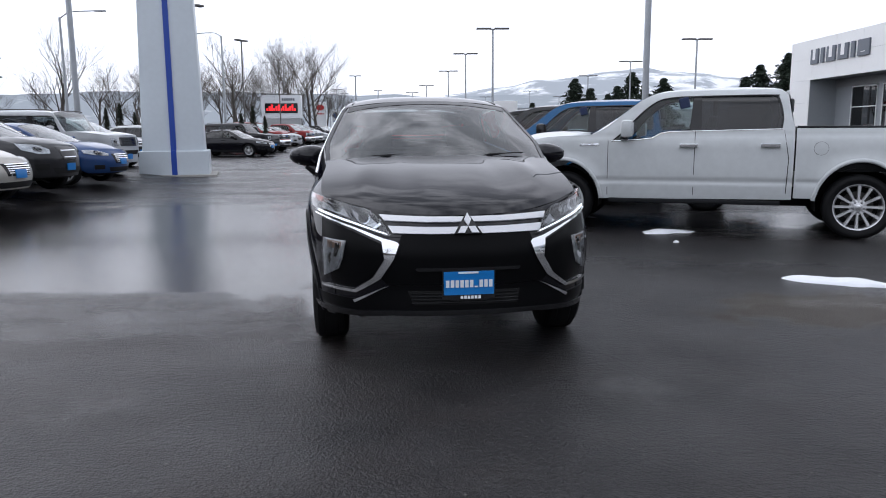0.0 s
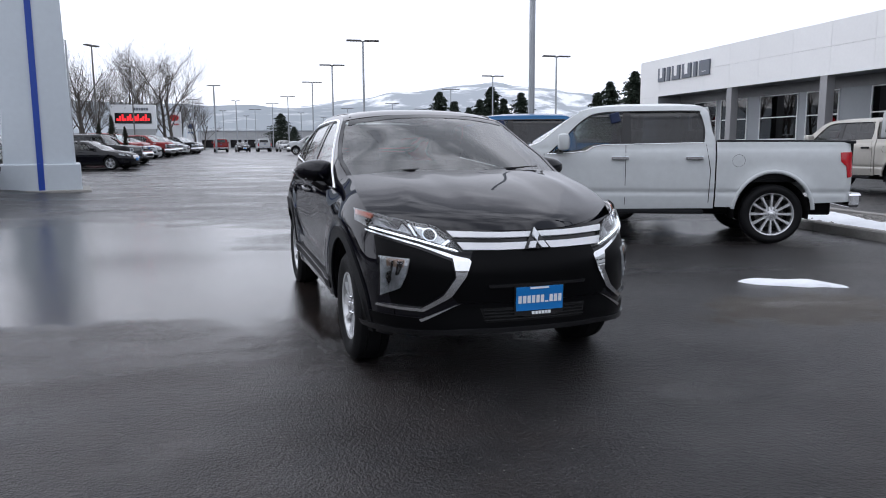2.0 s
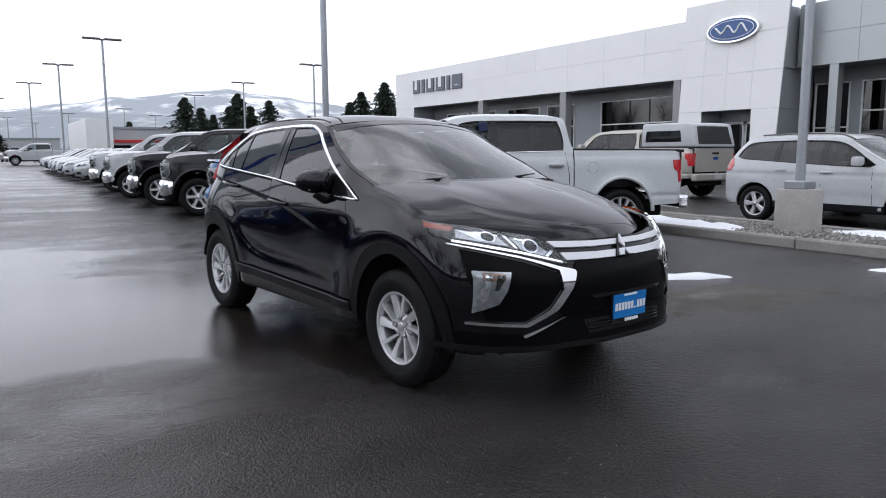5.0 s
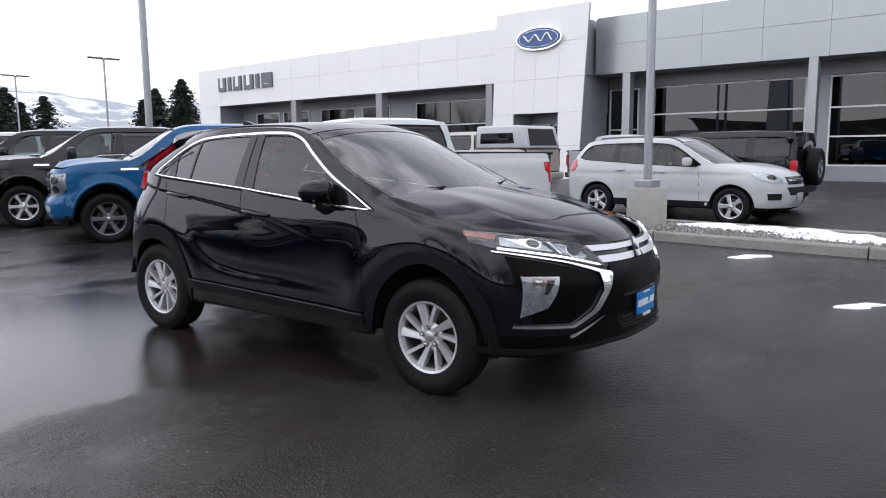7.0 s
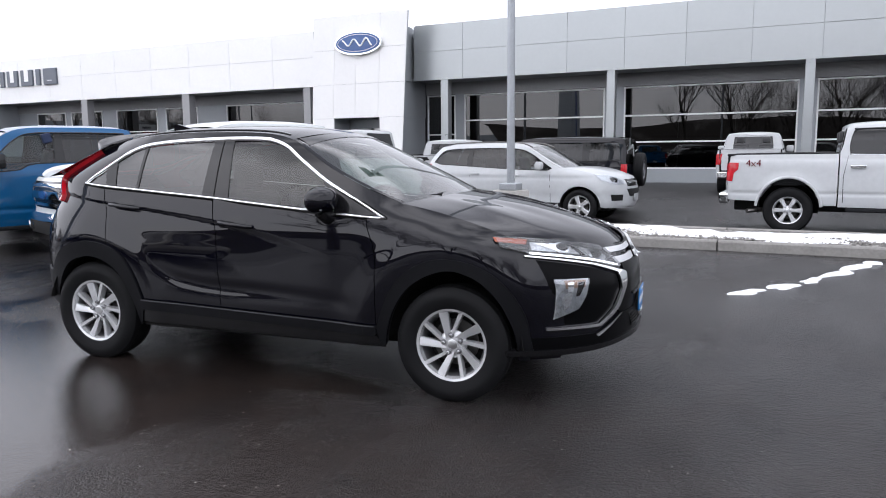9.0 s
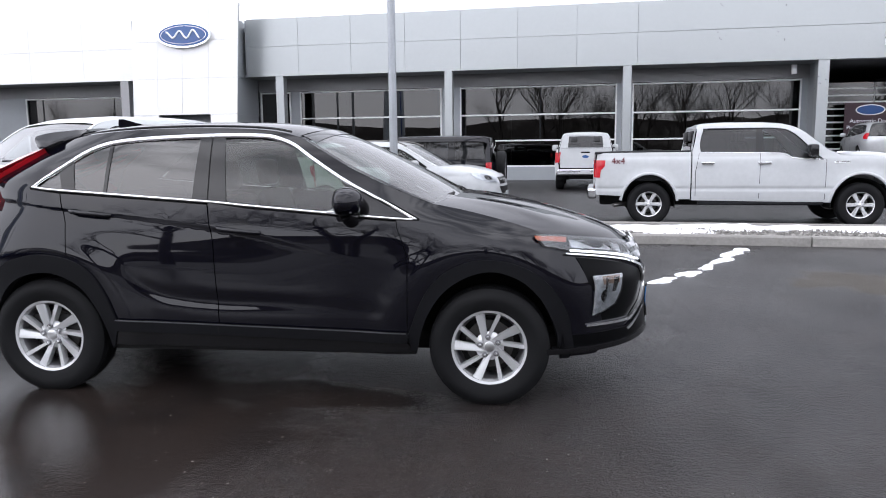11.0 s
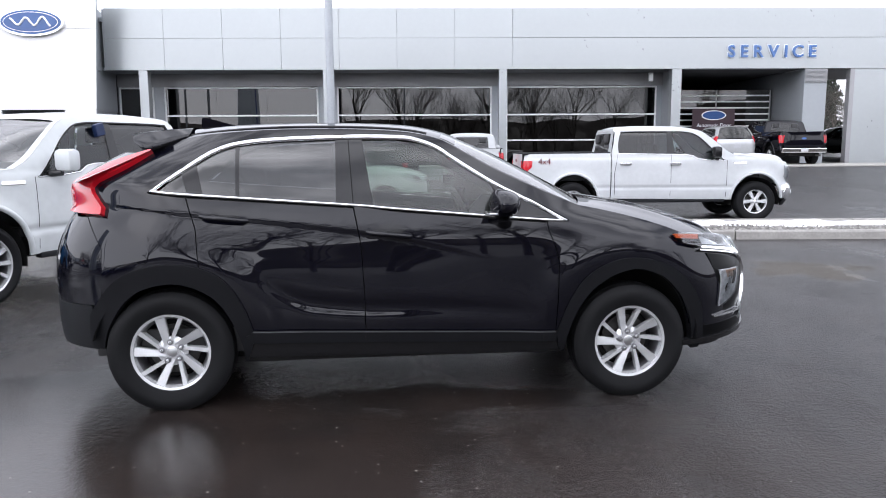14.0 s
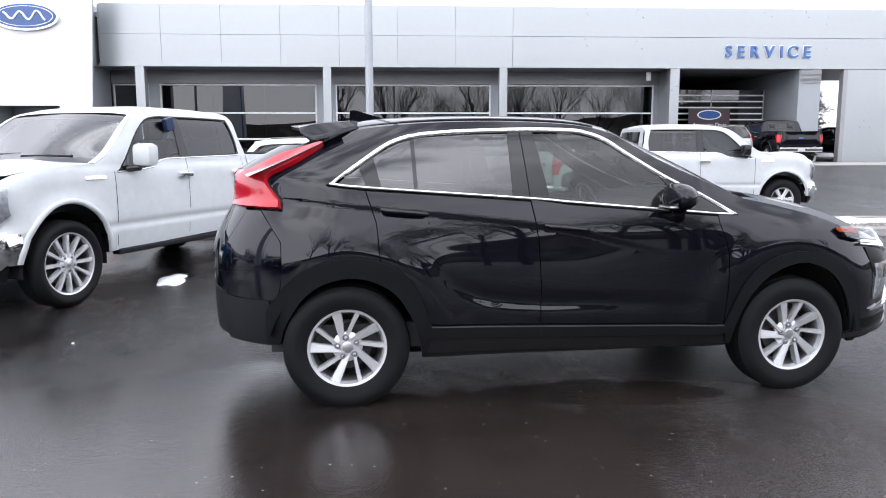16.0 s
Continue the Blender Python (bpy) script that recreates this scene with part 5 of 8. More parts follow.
    # the lane north-west of the car is wettest of all
    l.new(add_on(gloss.outputs["Result"], patch(-5.0, 10.0, 5.0, 6.5), 0.55), b.inputs["Specular IOR Level"])
    b.inputs["IOR"].default_value = 1.45
    bp = n.new("ShaderNodeBump")
    bp.inputs["Distance"].default_value = 0.014
    l.new(remap(wet, 0, 1, 0.80, 0.10), bp.inputs["Strength"])
    lump = noise_node(22, 2, 0.5)
    l.new(add_on(add_on(stone.outputs["Fac"], chip.outputs["Distance"], 0.45), lump.outputs["Fac"], 0.8), bp.inputs["Height"])
    l.new(bp.outputs["Normal"], b.inputs["Normal"])
    return m


M["asphalt"] = asphalt()


def rise(x, y):
    """The lot climbs gently to the north and up to the service lane, with a low swell where the black car stands."""
    far = 0.0065 * max(0.0, min(y, 75) - 10) * (1 - smooth01(6.5, 14, x))
    swell = 0.052 * smooth01(3.4, 7.6, y) * (1 - smooth01(8.2, 10.4, y)) * (1 - smooth01(0.9, 2.4, x)) * smooth01(-8.0, -2.5, x)
    bank = 0.17 * (1 - smooth01(-9.5, -7.0, x)) * smooth01(9, 13, y) * (1 - smooth01(27, 36, y))
    ramp = 0.74 * smooth01(13, 25.5, x) * (1 - smooth01(-6.0, -1.0, y))
    return float(far + swell + bank + ramp)


xs = sorted(set([-2500, -900, -300, -120, -60] + list(range(-40, -12, 2)) + [v / 2 for v in range(-24, 8)] + list(range(4, 61, 2)) + [75, 100, 160, 300, 900, 2500]))
ys = sorted(set([-2500, -900, -300, -120, -60] + list(range(-40, 2, 2)) + [v / 2 for v in range(4, 24)] + list(range(12, 40)) + list(range(40, 81, 2)) + [100, 130, 180, 260, 400, 900, 2500]))
g_verts = [(x, y, rise(x, y)) for y in ys for x in xs]
nx = len(xs)
g_faces = [(j * nx + i, j * nx + i + 1, (j + 1) * nx + i + 1, (j + 1) * nx + i) for j in range(len(ys) - 1) for i in range(nx - 1)]
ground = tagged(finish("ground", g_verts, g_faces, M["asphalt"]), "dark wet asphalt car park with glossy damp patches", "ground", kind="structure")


# pale concrete apron along the foot of the service lane's wall
for k in range(9):
    y0, y1 = -34.0 + 3.2 * k, -34.0 + 3.2 * (k + 1) - 0.03
    bm = bmesh.new()
    add_box(bm, 23.9, 27.2, y0, y1, -0.1, 0.03, 0.006)
    for v in bm.verts:
        v.co.z += rise(v.co.x, v.co.y)
    part("slab", bm, M["concrete"], ground)


# ---- dealership building ----
def panels(name, parent, x, y0, y1, z_rows, step, mat, thick=0.05, gap=0.010, lean=0.0):
    """A wall of flat cladding panels facing -x, each a piece with a recessed joint round it."""
    n = max(1, round((y1 - y0) / step))
    w = (y1 - y0) / n
    for a, b in zip(z_rows, z_rows[1:]):
        bm = bmesh.new()
        add_box(bm, -thick, 0, gap / 2, w - gap / 2, gap / 2, (b - a) - gap / 2, 0.004)
        me_owner = None
        for i in range(n):
            if me_owner is None:
                ob = part(name, bm, mat, parent)
                me_owner = ob.data
            else:
                ob = new(name, me_owner)
                ob.parent = parent
            ob.matrix_basis = pose(x, y0 + i * w, a)


building = thing("dealership_building", Matrix.Identity(4), "long low dealership with white and silver cladding and dark windows", "building")
FX, WX = 28.4, 30.4
# backing of the fascias, soffit, roof
box("fascia_backing", FX + 0.01, FX + 0.5, -34, 20.3, 5.04, 7.66, M["panel_dim"], building)
box("fascia_backing", FX + 0.01, FX + 0.5, 25.9, 56.3, 5.04, 7.86, M["panel_dim"], building)
panels("silver_panel", building, FX, 2.1, 20.2, [5.02, 6.40, 7.70], 2.6, M["panel_grey"])
panels("long_silver_panel", building, FX, -34.0, 2.1, [5.02, 6.40, 7.70], 18.05, M["panel_grey"], gap=0.016)
panels("white_panel", building, FX, 26.0, 56.4, [5.02, 6.55, 7.90], 3.04, M["panel_white"])
box("soffit", FX + 0.5, WX + 0.2, -5.6, 56.3, 5.06, 5.20, M["panel_dim"], building)
box("roof_deck", FX + 0.5, 58, -34, 56.3, 7.2, 7.4, M["panel_dim"], building)
box("rear_wall", 57.7, 58, -12, 56.3, 0, 7.2, M["room_wall"], building)
# end pier of the white wing
panels("pier_panel", building, FX, 53.5, 56.4, [0.0, 1.7, 3.4, 5.02], 2.9, M["panel_white"])
box("pier", FX + 0.01, WX, 53.5, 56.35, 0, 5.04, M["panel_dim"], building)
box("end_wall", FX + 0.4, 58, 56.1, 56.35, 0, 7.86, M["panel_white"], building)


def bay(y0, y1, panes, white_top=4.40, sill=0.66, transoms=(3.10, 1.88), ribs=True):
    """A recessed window bay: ribbed band, wall, framed glass with transoms."""
    a = new("window_bay")
    a.parent = building
    if ribs:
        band = box("ribbed_band", WX - 0.06, WX - 0.01, y0, y1, 4.46, 5.06, M["corrugated"], a)
        rib = box("rib", WX - 0.10, WX - 0.061, y0, y1, 4.48, 4.514, M["corrugated"], band)
        for i in range(1, 11):
            more = new("rib", rib.data)
            more.parent = band
            more.matrix_basis = pose(0, 0, i * 0.0527)
    edges = [y0] + [v for p in panes for v in p] + [y1]
    for i in range(0, len(edges), 2):
        if edges[i + 1] - edges[i] > 0.02:
            box("wall_panel", WX, WX + 0.2, edges[i], edges[i + 1], 0, 4.46, M["panel_dim"], a)
    for p0, p1 in panes:
        win = new("window")
        win.parent = a
        box("window_sill", WX - 0.03, WX + 0.2, p0, p1, 0, sill, M["panel_dim"], win)
        bm = bmesh.new()
        for z in (white_top, *transoms, sill):
            add_box(bm, WX - 0.05, WX + 0.06, p0, p1, z - 0.035, z + 0.035)
        for y in (p0, p1):
            add_box(bm, WX - 0.052, WX + 0.062, y - 0.035, y + 0.035, sill - 0.035, white_top + 0.035)
        part("window_frame", bm, M["frame_white"], win)
        zs = [sill] + sorted(transoms) + [white_top]
        cols = max(1, round((p1 - p0) / 2.4))
        for c in range(cols):
            for za, zb in zip(zs, zs[1:]):
                g0, g1 = p0 + (p1 - p0) * c / cols, p0 + (p1 - p0) * (c + 1) / cols
                pane = box("pane", WX + 0.005, WX + 0.025, g0 + 0.004, g1 - 0.004, za, zb, M["shop_glass"], win)
                pane.visible_shadow = False
    return a


bay(-5.45, 2.42, [(-5.10, 2.11)])
bay(2.42, 10.43, [(2.87, 10.20)])
bay(10.43, 18.60, [(11.17, 18.38)])
bay(18.60, 20.6, [(18.95, 20.5)], transoms=(2.4,))
bay(26.6, 35.6, [(27.2, 34.2)], transoms=(3.0, 1.6))
bay(35.6, 44.2, [(36.6, 39.2), (40.0, 43.6)], transoms=(3.0, 1.6))
bay(44.2, 53.5, [(45.0, 48.0), (48.6, 51.5)], transoms=(3.0, 1.6))
for y, w in ((18.62, 0.40), (10.43, 0.36), (2.50, 0.36), (-5.42, 0.44)):
    box("pillar", FX - 0.02, FX + 0.40, y - w / 2, y + w / 2, 0, 5.04, M["panel_grey"], building, bevel=0.01)
for y, w in ((26.85, 0.45), (35.55, 0.55), (44.2, 0.55)):
    box("pillar", FX - 0.02, FX + 0.5, y - w / 2, y + w / 2, 0, 5.04, M["corrugated"], building, bevel=0.01)
# showroom inside
box("showroom_floor", WX + 0.2, 46, -5.4, 53, 0.0, 0.05, M["concrete"], building)
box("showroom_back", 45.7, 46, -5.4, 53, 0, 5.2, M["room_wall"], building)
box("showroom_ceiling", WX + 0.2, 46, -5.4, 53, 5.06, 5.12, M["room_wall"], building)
box("service_wall", FX + 0.4, 45.7, -5.62, -5.42, 0, 5.05, M["panel_dim"], building)
# tower with the oval sign: a white blade that leans out to its top, with a return wall behind it whose shade is put
# into its grey
TX = 26.90
tower = new("tower")
tower.parent = building


def slab(bm, ya0, ya1, yb0, yb1, z0, z1, x0, x1):
    v = [bm.verts.new(p) for p in ((x0, ya0, z0), (x0, ya1, z0), (x0, yb1, z1), (x0, yb0, z1), (x1, ya0, z0), (x1, ya1, z0), (x1, yb1, z1), (x1, yb0, z1))]
    for f in ((0, 1, 2, 3), (7, 6, 5, 4), (0, 4, 5, 1), (1, 5, 6, 2), (2, 6, 7, 3), (3, 7, 4, 0)):
        bm.faces.new([v[i] for i in f])


def edge_y(z):
    return 20.33 - 0.06 * z


def edge_n(z):
    return 25.62 - 0.05 * z


rows_z = [0.0, 1.62, 3.23, 4.90, 6.60, 8.24]
for a, b in zip(rows_z, rows_z[1:]):
    if b <= 3.25:
        spans = [(edge_y(a), 21.48, edge_y(b), 21.48), (24.15, edge_n(a), 24.15, edge_n(b))]
    else:
        cuts = (0.0, 0.27, 0.52, 0.76, 1.0)
        at = lambda z, c: edge_y(z) + (edge_n(z) - edge_y(z)) * c
        spans = [(at(a, c0), at(a, c1), at(b, c0), at(b, c1)) for c0, c1 in zip(cuts, cuts[1:])]
    for p in spans:
        bm = bmesh.new()
        slab(bm, p[0] + 0.005, p[1] - 0.005, p[2] + 0.005, p[3] - 0.005, a + 0.005, b - 0.005, TX, TX + 0.06)
        part("tower_panel", bm, M["panel_white"], tower)
bm = bmesh.new()
slab(bm, edge_y(3.24) + 0.02, edge_n(3.24) - 0.02, edge_y(8.2) + 0.02, edge_n(8.2) - 0.02, 3.25, 8.21, TX + 0.055, TX + 0.20)
slab(bm, edge_y(0) + 0.02, 21.46, edge_y(3.25) + 0.02, 21.46, 0.0, 3.25, TX + 0.055, TX + 0.20)
slab(bm, 24.17, edge_n(0) - 0.02, 24.17, edge_n(3.25) - 0.02, 0.0, 3.25, TX + 0.055, TX + 0.20)
part("tower_blade_core", bm, M["panel_dim"], tower)
box("tower_return", TX + 0.20, 30.3, 20.62, 25.4, 3.26, 7.66, M["panel_dim"], tower)
for z0, z1 in ((5.02, 6.40), (6.40, 7.68)):
    for x0, x1 in ((TX + 0.21, TX + 0.86), (TX + 0.86, FX + 0.3)):
        box("return_panel", x0 + 0.005, x1 - 0.005, 20.52, 20.618, z0 + 0.005, z1 - 0.005, M["panel_dim"], tower)
box("tower_leg", TX + 0.2, 30.3, 20.66, 21.46, 0.0, 3.26, M["panel_dim"], tower)
box("tower_leg", TX + 0.2, 30.3, 24.17, 25.4, 0.0, 3.26, M["panel_dim"], tower)
door = new("entrance_door")
door.parent = building
box("door_head", 28.4, 28.6, 21.47, 24.16, 2.75, 3.24, M["panel_dim"], door)
for y in (21.55, 22.85):
    bm = bmesh.new()
    for a, b, c, d in ((y, y + 0.09, 0.0, 2.75), (y + 1.16, y + 1.25, 0.0, 2.75), (y, y + 1.25, 0.0, 0.12), (y, y + 1.25, 2.63, 2.75), (y, y + 1.25, 1.0, 1.08)):
        add_box(bm, 28.45, 28.52, a, b, c, d)
    leaf = part("door_leaf", bm, M["frame_white"], door)
    box("door_pane", 28.475, 28.49, y + 0.09, y + 1.16, 0.12, 2.63, M["shop_glass"], leaf)

# oval sign
oval = thing("oval_sign", Matrix.Translation((TX - 0.02, 22.53, 6.84)) @ Matrix.Scale(0.984, 4), "dark blue oval wall sign with bright rim", "sign")
for name, ry, rz, d, mat in (("rim", 1.36, 0.58, 0.16, "chrome"), ("face", 1.27, 0.50, 0.19, "sign_blue"), ("inner_line", 1.16, 0.42, 0.197, "ink_white"), ("field", 1.13, 0.395, 0.204, "sign_blue")):
    bm = bmesh.new()
    prism(bm, arch(0, 0, ry, rz, 0, 360, 48)[:-1], d, Matrix.Rotation(radians(90), 4, "Z"))
    part(name, bm, M[mat], oval)
wave = [(-0.215, y, 0.02 + 0.16 * math.sin(y * 9.0) * (1 - 0.25 * y)) for y in np.linspace(0.85, -0.85, 60)]
tube("script_mark", wave, 0.045, M["ink_white"], oval, n=6)


def text_mesh(body, size, depth, mat, parent, m, name, space=1.0, bold=0.0):
    c = bpy.data.curves.new(name, "FONT")
    c.body, c.size, c.extrude, c.space_character, c.offset = body, size, depth, space, bold
    tmp = bpy.data.objects.new("tmp", c)
    me = bpy.data.meshes.new_from_object(tmp)
    bpy.data.objects.remove(tmp)
    me.materials.append(mat)
    ob = new(name, me)
    ob.parent = parent
    ob.matrix_basis = m
    return ob


# block lettering of the white wing as plain shapes, and the word over the drive-through
name_sign = thing("wall_lettering", Matrix.Translation((FX - 0.10, 0, 0)), "raised dark grey block shapes on white cladding", "sign")
widths = [0.95, 0.38, 1.05, 1.15, 0.38, 1.25]
y = 53.4
for w in widths:
    bm = bmesh.new()
    add_box(bm, -0.08, 0.06, y - w, y, 6.12, 7.16, 0.02)
    if w > 0.5:
        part("letter_block", bm, M["letter_grey"], name_sign)
        box("letter_gap", -0.092, -0.07, y - w * 0.68, y - w * 0.32, 6.40, 7.17 if w != 1.25 else 6.36, M["panel_white"], name_sign)
    else:
        part("letter_block", bm, M["letter_grey"], name_sign)
    y -= w + 0.36
service = thing("service_lettering", Matrix.Identity(4), "raised blue letters reading SERVICE on silver cladding", "sign")
y = -7.66
for ch in "SERVICE":
    ob = text_mesh(ch, 0.74, 0.05, M["letter_blue"], service, Matrix.Translation((FX - 0.12, y, 5.53)) @ Matrix(((0, 0, -1, 0), (-1, 0, 0, 0), (0, 1, 0, 0), (0, 0, 0, 1))), "letter", bold=0.012)
    text_mesh(ch, 0.74, 0.04, M["ink_white"], ob, Matrix.Translation((0, 0, -0.08)), "letter_edge", bold=0.045)
    y -= max(v.co.x for v in ob.data.vertices) + 0.235

# drive-through
box("drive_side_wall", 30.6, 45.6, -11.5, -11.3, 0, 5.05, M["panel_dim"], building)
box("drive_pier", FX, 31.5, -12.35, -11.3, 0, 5.02, M["panel_dim"], building, bevel=0.01)
bm = bmesh.new()
for i in range(11):
    add_box(bm, FX - 0.05, FX, -12.33, -11.32, 4.40 + i * 0.056, 4.43 + i * 0.056)
part("pier_ribs", bm, M["corrugated"], building)
box("end_pier", FX, FX + 0.45, -34, -13.55, 0, 5.02, M["panel_grey"], building)
box("end_pier_edge", FX - 0.03, FX + 0.3, -13.60, -13.40, 0, 5.02, M["corrugated"], building)
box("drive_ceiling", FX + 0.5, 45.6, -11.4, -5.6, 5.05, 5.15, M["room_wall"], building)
door_s = new("service_door")
door_s.parent = building
for i in range(14):
    z = 0.1 + i * 0.30
    box("door_rail", 31.4, 31.48, -11.2, -5.7, z, z + 0.07, M["frame_white"], door_s)
    box("door_glazing", 31.42, 31.45, -11.2, -5.7, z + 0.07, z + 0.30, M["shop_glass"], door_s)
for yy in (-11.2, -8.5, -5.75):
    box("door_stile", 31.39, 31.49, yy, yy + 0.06, 0, 4.3, M["corrugated"], door_s)
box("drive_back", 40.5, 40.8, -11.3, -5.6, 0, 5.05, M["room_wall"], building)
notice = thing("hanging_notice", Matrix.Translation((30.7, -8.1, 0)) @ Matrix.Diagonal((1, 0.84, 0.84, 1)), "dark maroon hanging notice with white lettering and a blue oval", "sign")
box("notice_board", 0, 0.05, -1.25, 1.25, 1.95, 4.0, M["door_sign"], notice, bevel=0.01)
FACE_W = Matrix(((0, 0, -1, 0), (-1, 0, 0, 0), (0, 1, 0, 0), (0, 0, 0, 1)))
text_mesh("Automatic Door", 0.30, 0.004, M["ink_white"], notice, Matrix.Translation((-0.012, 0.98, 2.95)) @ FACE_W, "notice_line")
text_mesh("Please Pull Forward", 0.27, 0.004, M["ink_white"], notice, Matrix.Translation((-0.012, 1.12, 2.62)) @ FACE_W, "notice_line")
text_mesh("SERVICE", 0.34, 0.004, M["ink_white"], notice, Matrix.Translation((-0.012, 0.80, 2.12)) @ FACE_W, "notice_line")
for ry, rz, d, mat in ((0.72, 0.28, 0.012, "ink_white"), (0.66, 0.235, 0.020, "sign_blue")):
    bm = bmesh.new()
    prism(bm, arch(0, 3.62, ry, rz, 0, 360, 32)[:-1], d, Matrix.Rotation(radians(90), 4, "Z"))
    part("notice_oval", bm, M[mat], notice)
lamp_box = thing("wall_light", Matrix.Translation((FX + 0.9, -4.5, 4.55)), "small white wall light under the soffit", "lamp")
box("housing", -0.08, 0.08, -0.10, 0.10, 0, 0.40, M["frame_white"], lamp_box, bevel=0.02)

# ---- kerbed island with gravel and old snow ----
def kerb_x(y):
    return 6.48 + 0.036 * y


kerbing = thing("kerb", Matrix.Identity(4), "weathered concrete kerb round the planted island", "kerb", kind="structure")
bm = bmesh.new()
prism(bm, [(0, 0), (0.15, 0), (0.15, 0.13), (0.135, 0.145), (0.025, 0.145), (0.006, 0.12)], 2.98)
stone = part("kerb_stone", bm, M["kerb"], kerbing)
tilt = math.degrees(math.atan(-0.036))
for i in range(9):
    y = -14 + 3.0 * i
    ob = stone if i == 0 else new("kerb_stone", stone.data)
    ob.parent = kerbing
    ob.matrix_basis = pose(kerb_x(y), y, 0, 0, 0, tilt)
for i in range(9):
    ob = new("kerb_stone", stone.data)
    ob.parent = kerbing
    y = -14 + 3.0 * i
    ob.matrix_basis = pose(kerb_x(y) + 2.15, y + 2.98, 0, 0, 0, tilt + 180)
bm = bmesh.new()
rng = random.Random(5)
iy = np.linspace(-14, 13, 55)
rows = [[bm.verts.new((kerb_x(y) + 0.14 + 1.72 * k / 6, y, 0.10 + 0.035 * math.sin(k / 6 * math.pi) + rng.uniform(-0.012, 0.012))) for k in range(7)] for y in iy]
for a, b in zip(rows, rows[1:]):
    for k in range(6):
        bm.faces.new((a[k], a[k + 1], b[k + 1], b[k]))
tagged(part("gravel_bed", bm, M["gravel_bed"], smooth=True), "bed of small grey landscaping stones", "gravel", kind="structure")
# loose stones
verts, faces = [], []
octa = [(1, 0, 0), (-1, 0, 0), (0, 1, 0), (0, -1, 0), (0, 0, 1), (0, 0, -1)]
of = [(0, 2, 4), (2, 1, 4), (1, 3, 4), (3, 0, 4), (2, 0, 5), (1, 2, 5), (3, 1, 5), (0, 3, 5)]
for i in range(5200):
    y = rng.uniform(-3.5, 11)
    u = rng.random()
    x = kerb_x(y) + 0.16 + 1.68 * u
    z = 0.105 + 0.035 * math.sin(u * math.pi)
    r = rng.uniform(0.012, 0.034)
    rot = Euler((rng.uniform(0, 6), rng.uniform(0, 6), rng.uniform(0, 6))).to_matrix()
    s = len(verts)
    for p in octa:
        q = rot @ Vector((p[0] * r * rng.uniform(0.8, 1.3), p[1] * r * rng.uniform(0.7, 1.2), p[2] * r * rng.uniform(0.6, 1.0)))
        verts.append((x + q.x, y + q.y, z + q.z))
    faces += [tuple(s + k for k in f) for f in of]
tagged(finish("gravel", verts, faces, M["gravel"], smooth=False), "loose grey landscaping stones", "gravel", kind="stuff")


def snow_patch(name, cx, cy, lx, ly, turn, height, z0, label, seed, ragged=0.35):
    """A thin uneven sheet of old snow with a melted, ragged rim."""
    r = random.Random(seed)
    ph = [(r.uniform(0, 6.28), r.uniform(0.6, 1.0)) for _ in range(6)]
    def rim(a):
        return 1 + ragged * sum(w * math.sin((k + 2) * a + p) / (k + 1.6) for k, (p, w) in enumerate(ph))
    n, rings = 56, 9
    bm = bmesh.new()
    m = Matrix.Translation((cx, cy, z0)) @ Matrix.Rotation(radians(turn), 4, "Z")
    grid = []
    for j in range(rings + 1):
        t = j / rings
        row = []
        for i in range(n):
            a = 2 * math.pi * i / n
            q = rim(a) * t
            x, y = lx * q * math.cos(a), ly * q * math.sin(a)
            h = height * (1 - t ** 3) * (0.75 + 0.5 * noise.noise((x * 4 + seed, y * 4, 0.3))) + 0.004
            row.append(bm.verts.new(m @ Vector((x, y, h if j < rings else -0.004))))
        grid.append(row)
    for a, b in zip(grid[1:], grid[2:]):
        for i in range(n):
            bm.faces.new((a[i], b[i], b[(i + 1) % n], a[(i + 1) % n]))
    bm.faces.new(grid[1][::-1])
    for v in grid[0]:
        bm.verts.remove(v)
    bmesh.ops.recalc_face_normals(bm, faces=bm.faces)
    return tagged(part(name, bm, M["snow"], smooth=True), label, "snow")


for i, (y, l, w, o) in enumerate(((10.9, 1.9, 0.55, 0.75), (9.2, 1.0, 0.45, 0.55), (5.9, 1.5, 0.42, 1.35), (4.0, 1.7, 0.40, 0.95), (1.7, 1.9, 0.46, 1.20), (-0.7, 2.0, 0.50, 1.15), (-3.4, 2.2, 0.52, 1.1), (-7, 2.6, 0.55, 1.0), (2.9, 0.8, 0.22, 0.6))):
    snow_patch("snow_bank", kerb_x(y) + o, y, l, w, 88, 0.10, 0.105, "thin bank of old snow lying on gravel", 11 + i, 0.25)
snow_patch("snow_patch", 3.52, 6.30, 0.43, 0.17, -36, 0.05, 0.0, "melting patch of snow on wet asphalt", 31)
snow_patch("snow_patch", 3.10, 9.70, 0.34, 0.16, 0, 0.045, 0.0, "melting patch of snow on wet asphalt", 32)
for i, (x, y, l, w) in enumerate(((3.35, 3.42, 0.22, 0.10), (3.85, 3.08, 0.26, 0.10), (4.35, 2.80, 0.20, 0.08), (4.95, 2.52, 0.30, 0.10), (5.65, 2.25, 0.36, 0.12), (6.05, 2.05, 0.16, 0.10), (5.86, 5.22, 0.28, 0.14), (2.2, 11.8, 0.5, 0.2))):
    snow_patch("snow_patch", x, y, l, w, -28, 0.03, 0.0, "small leftover patch of snow on wet asphalt", 41 + i, 0.45)


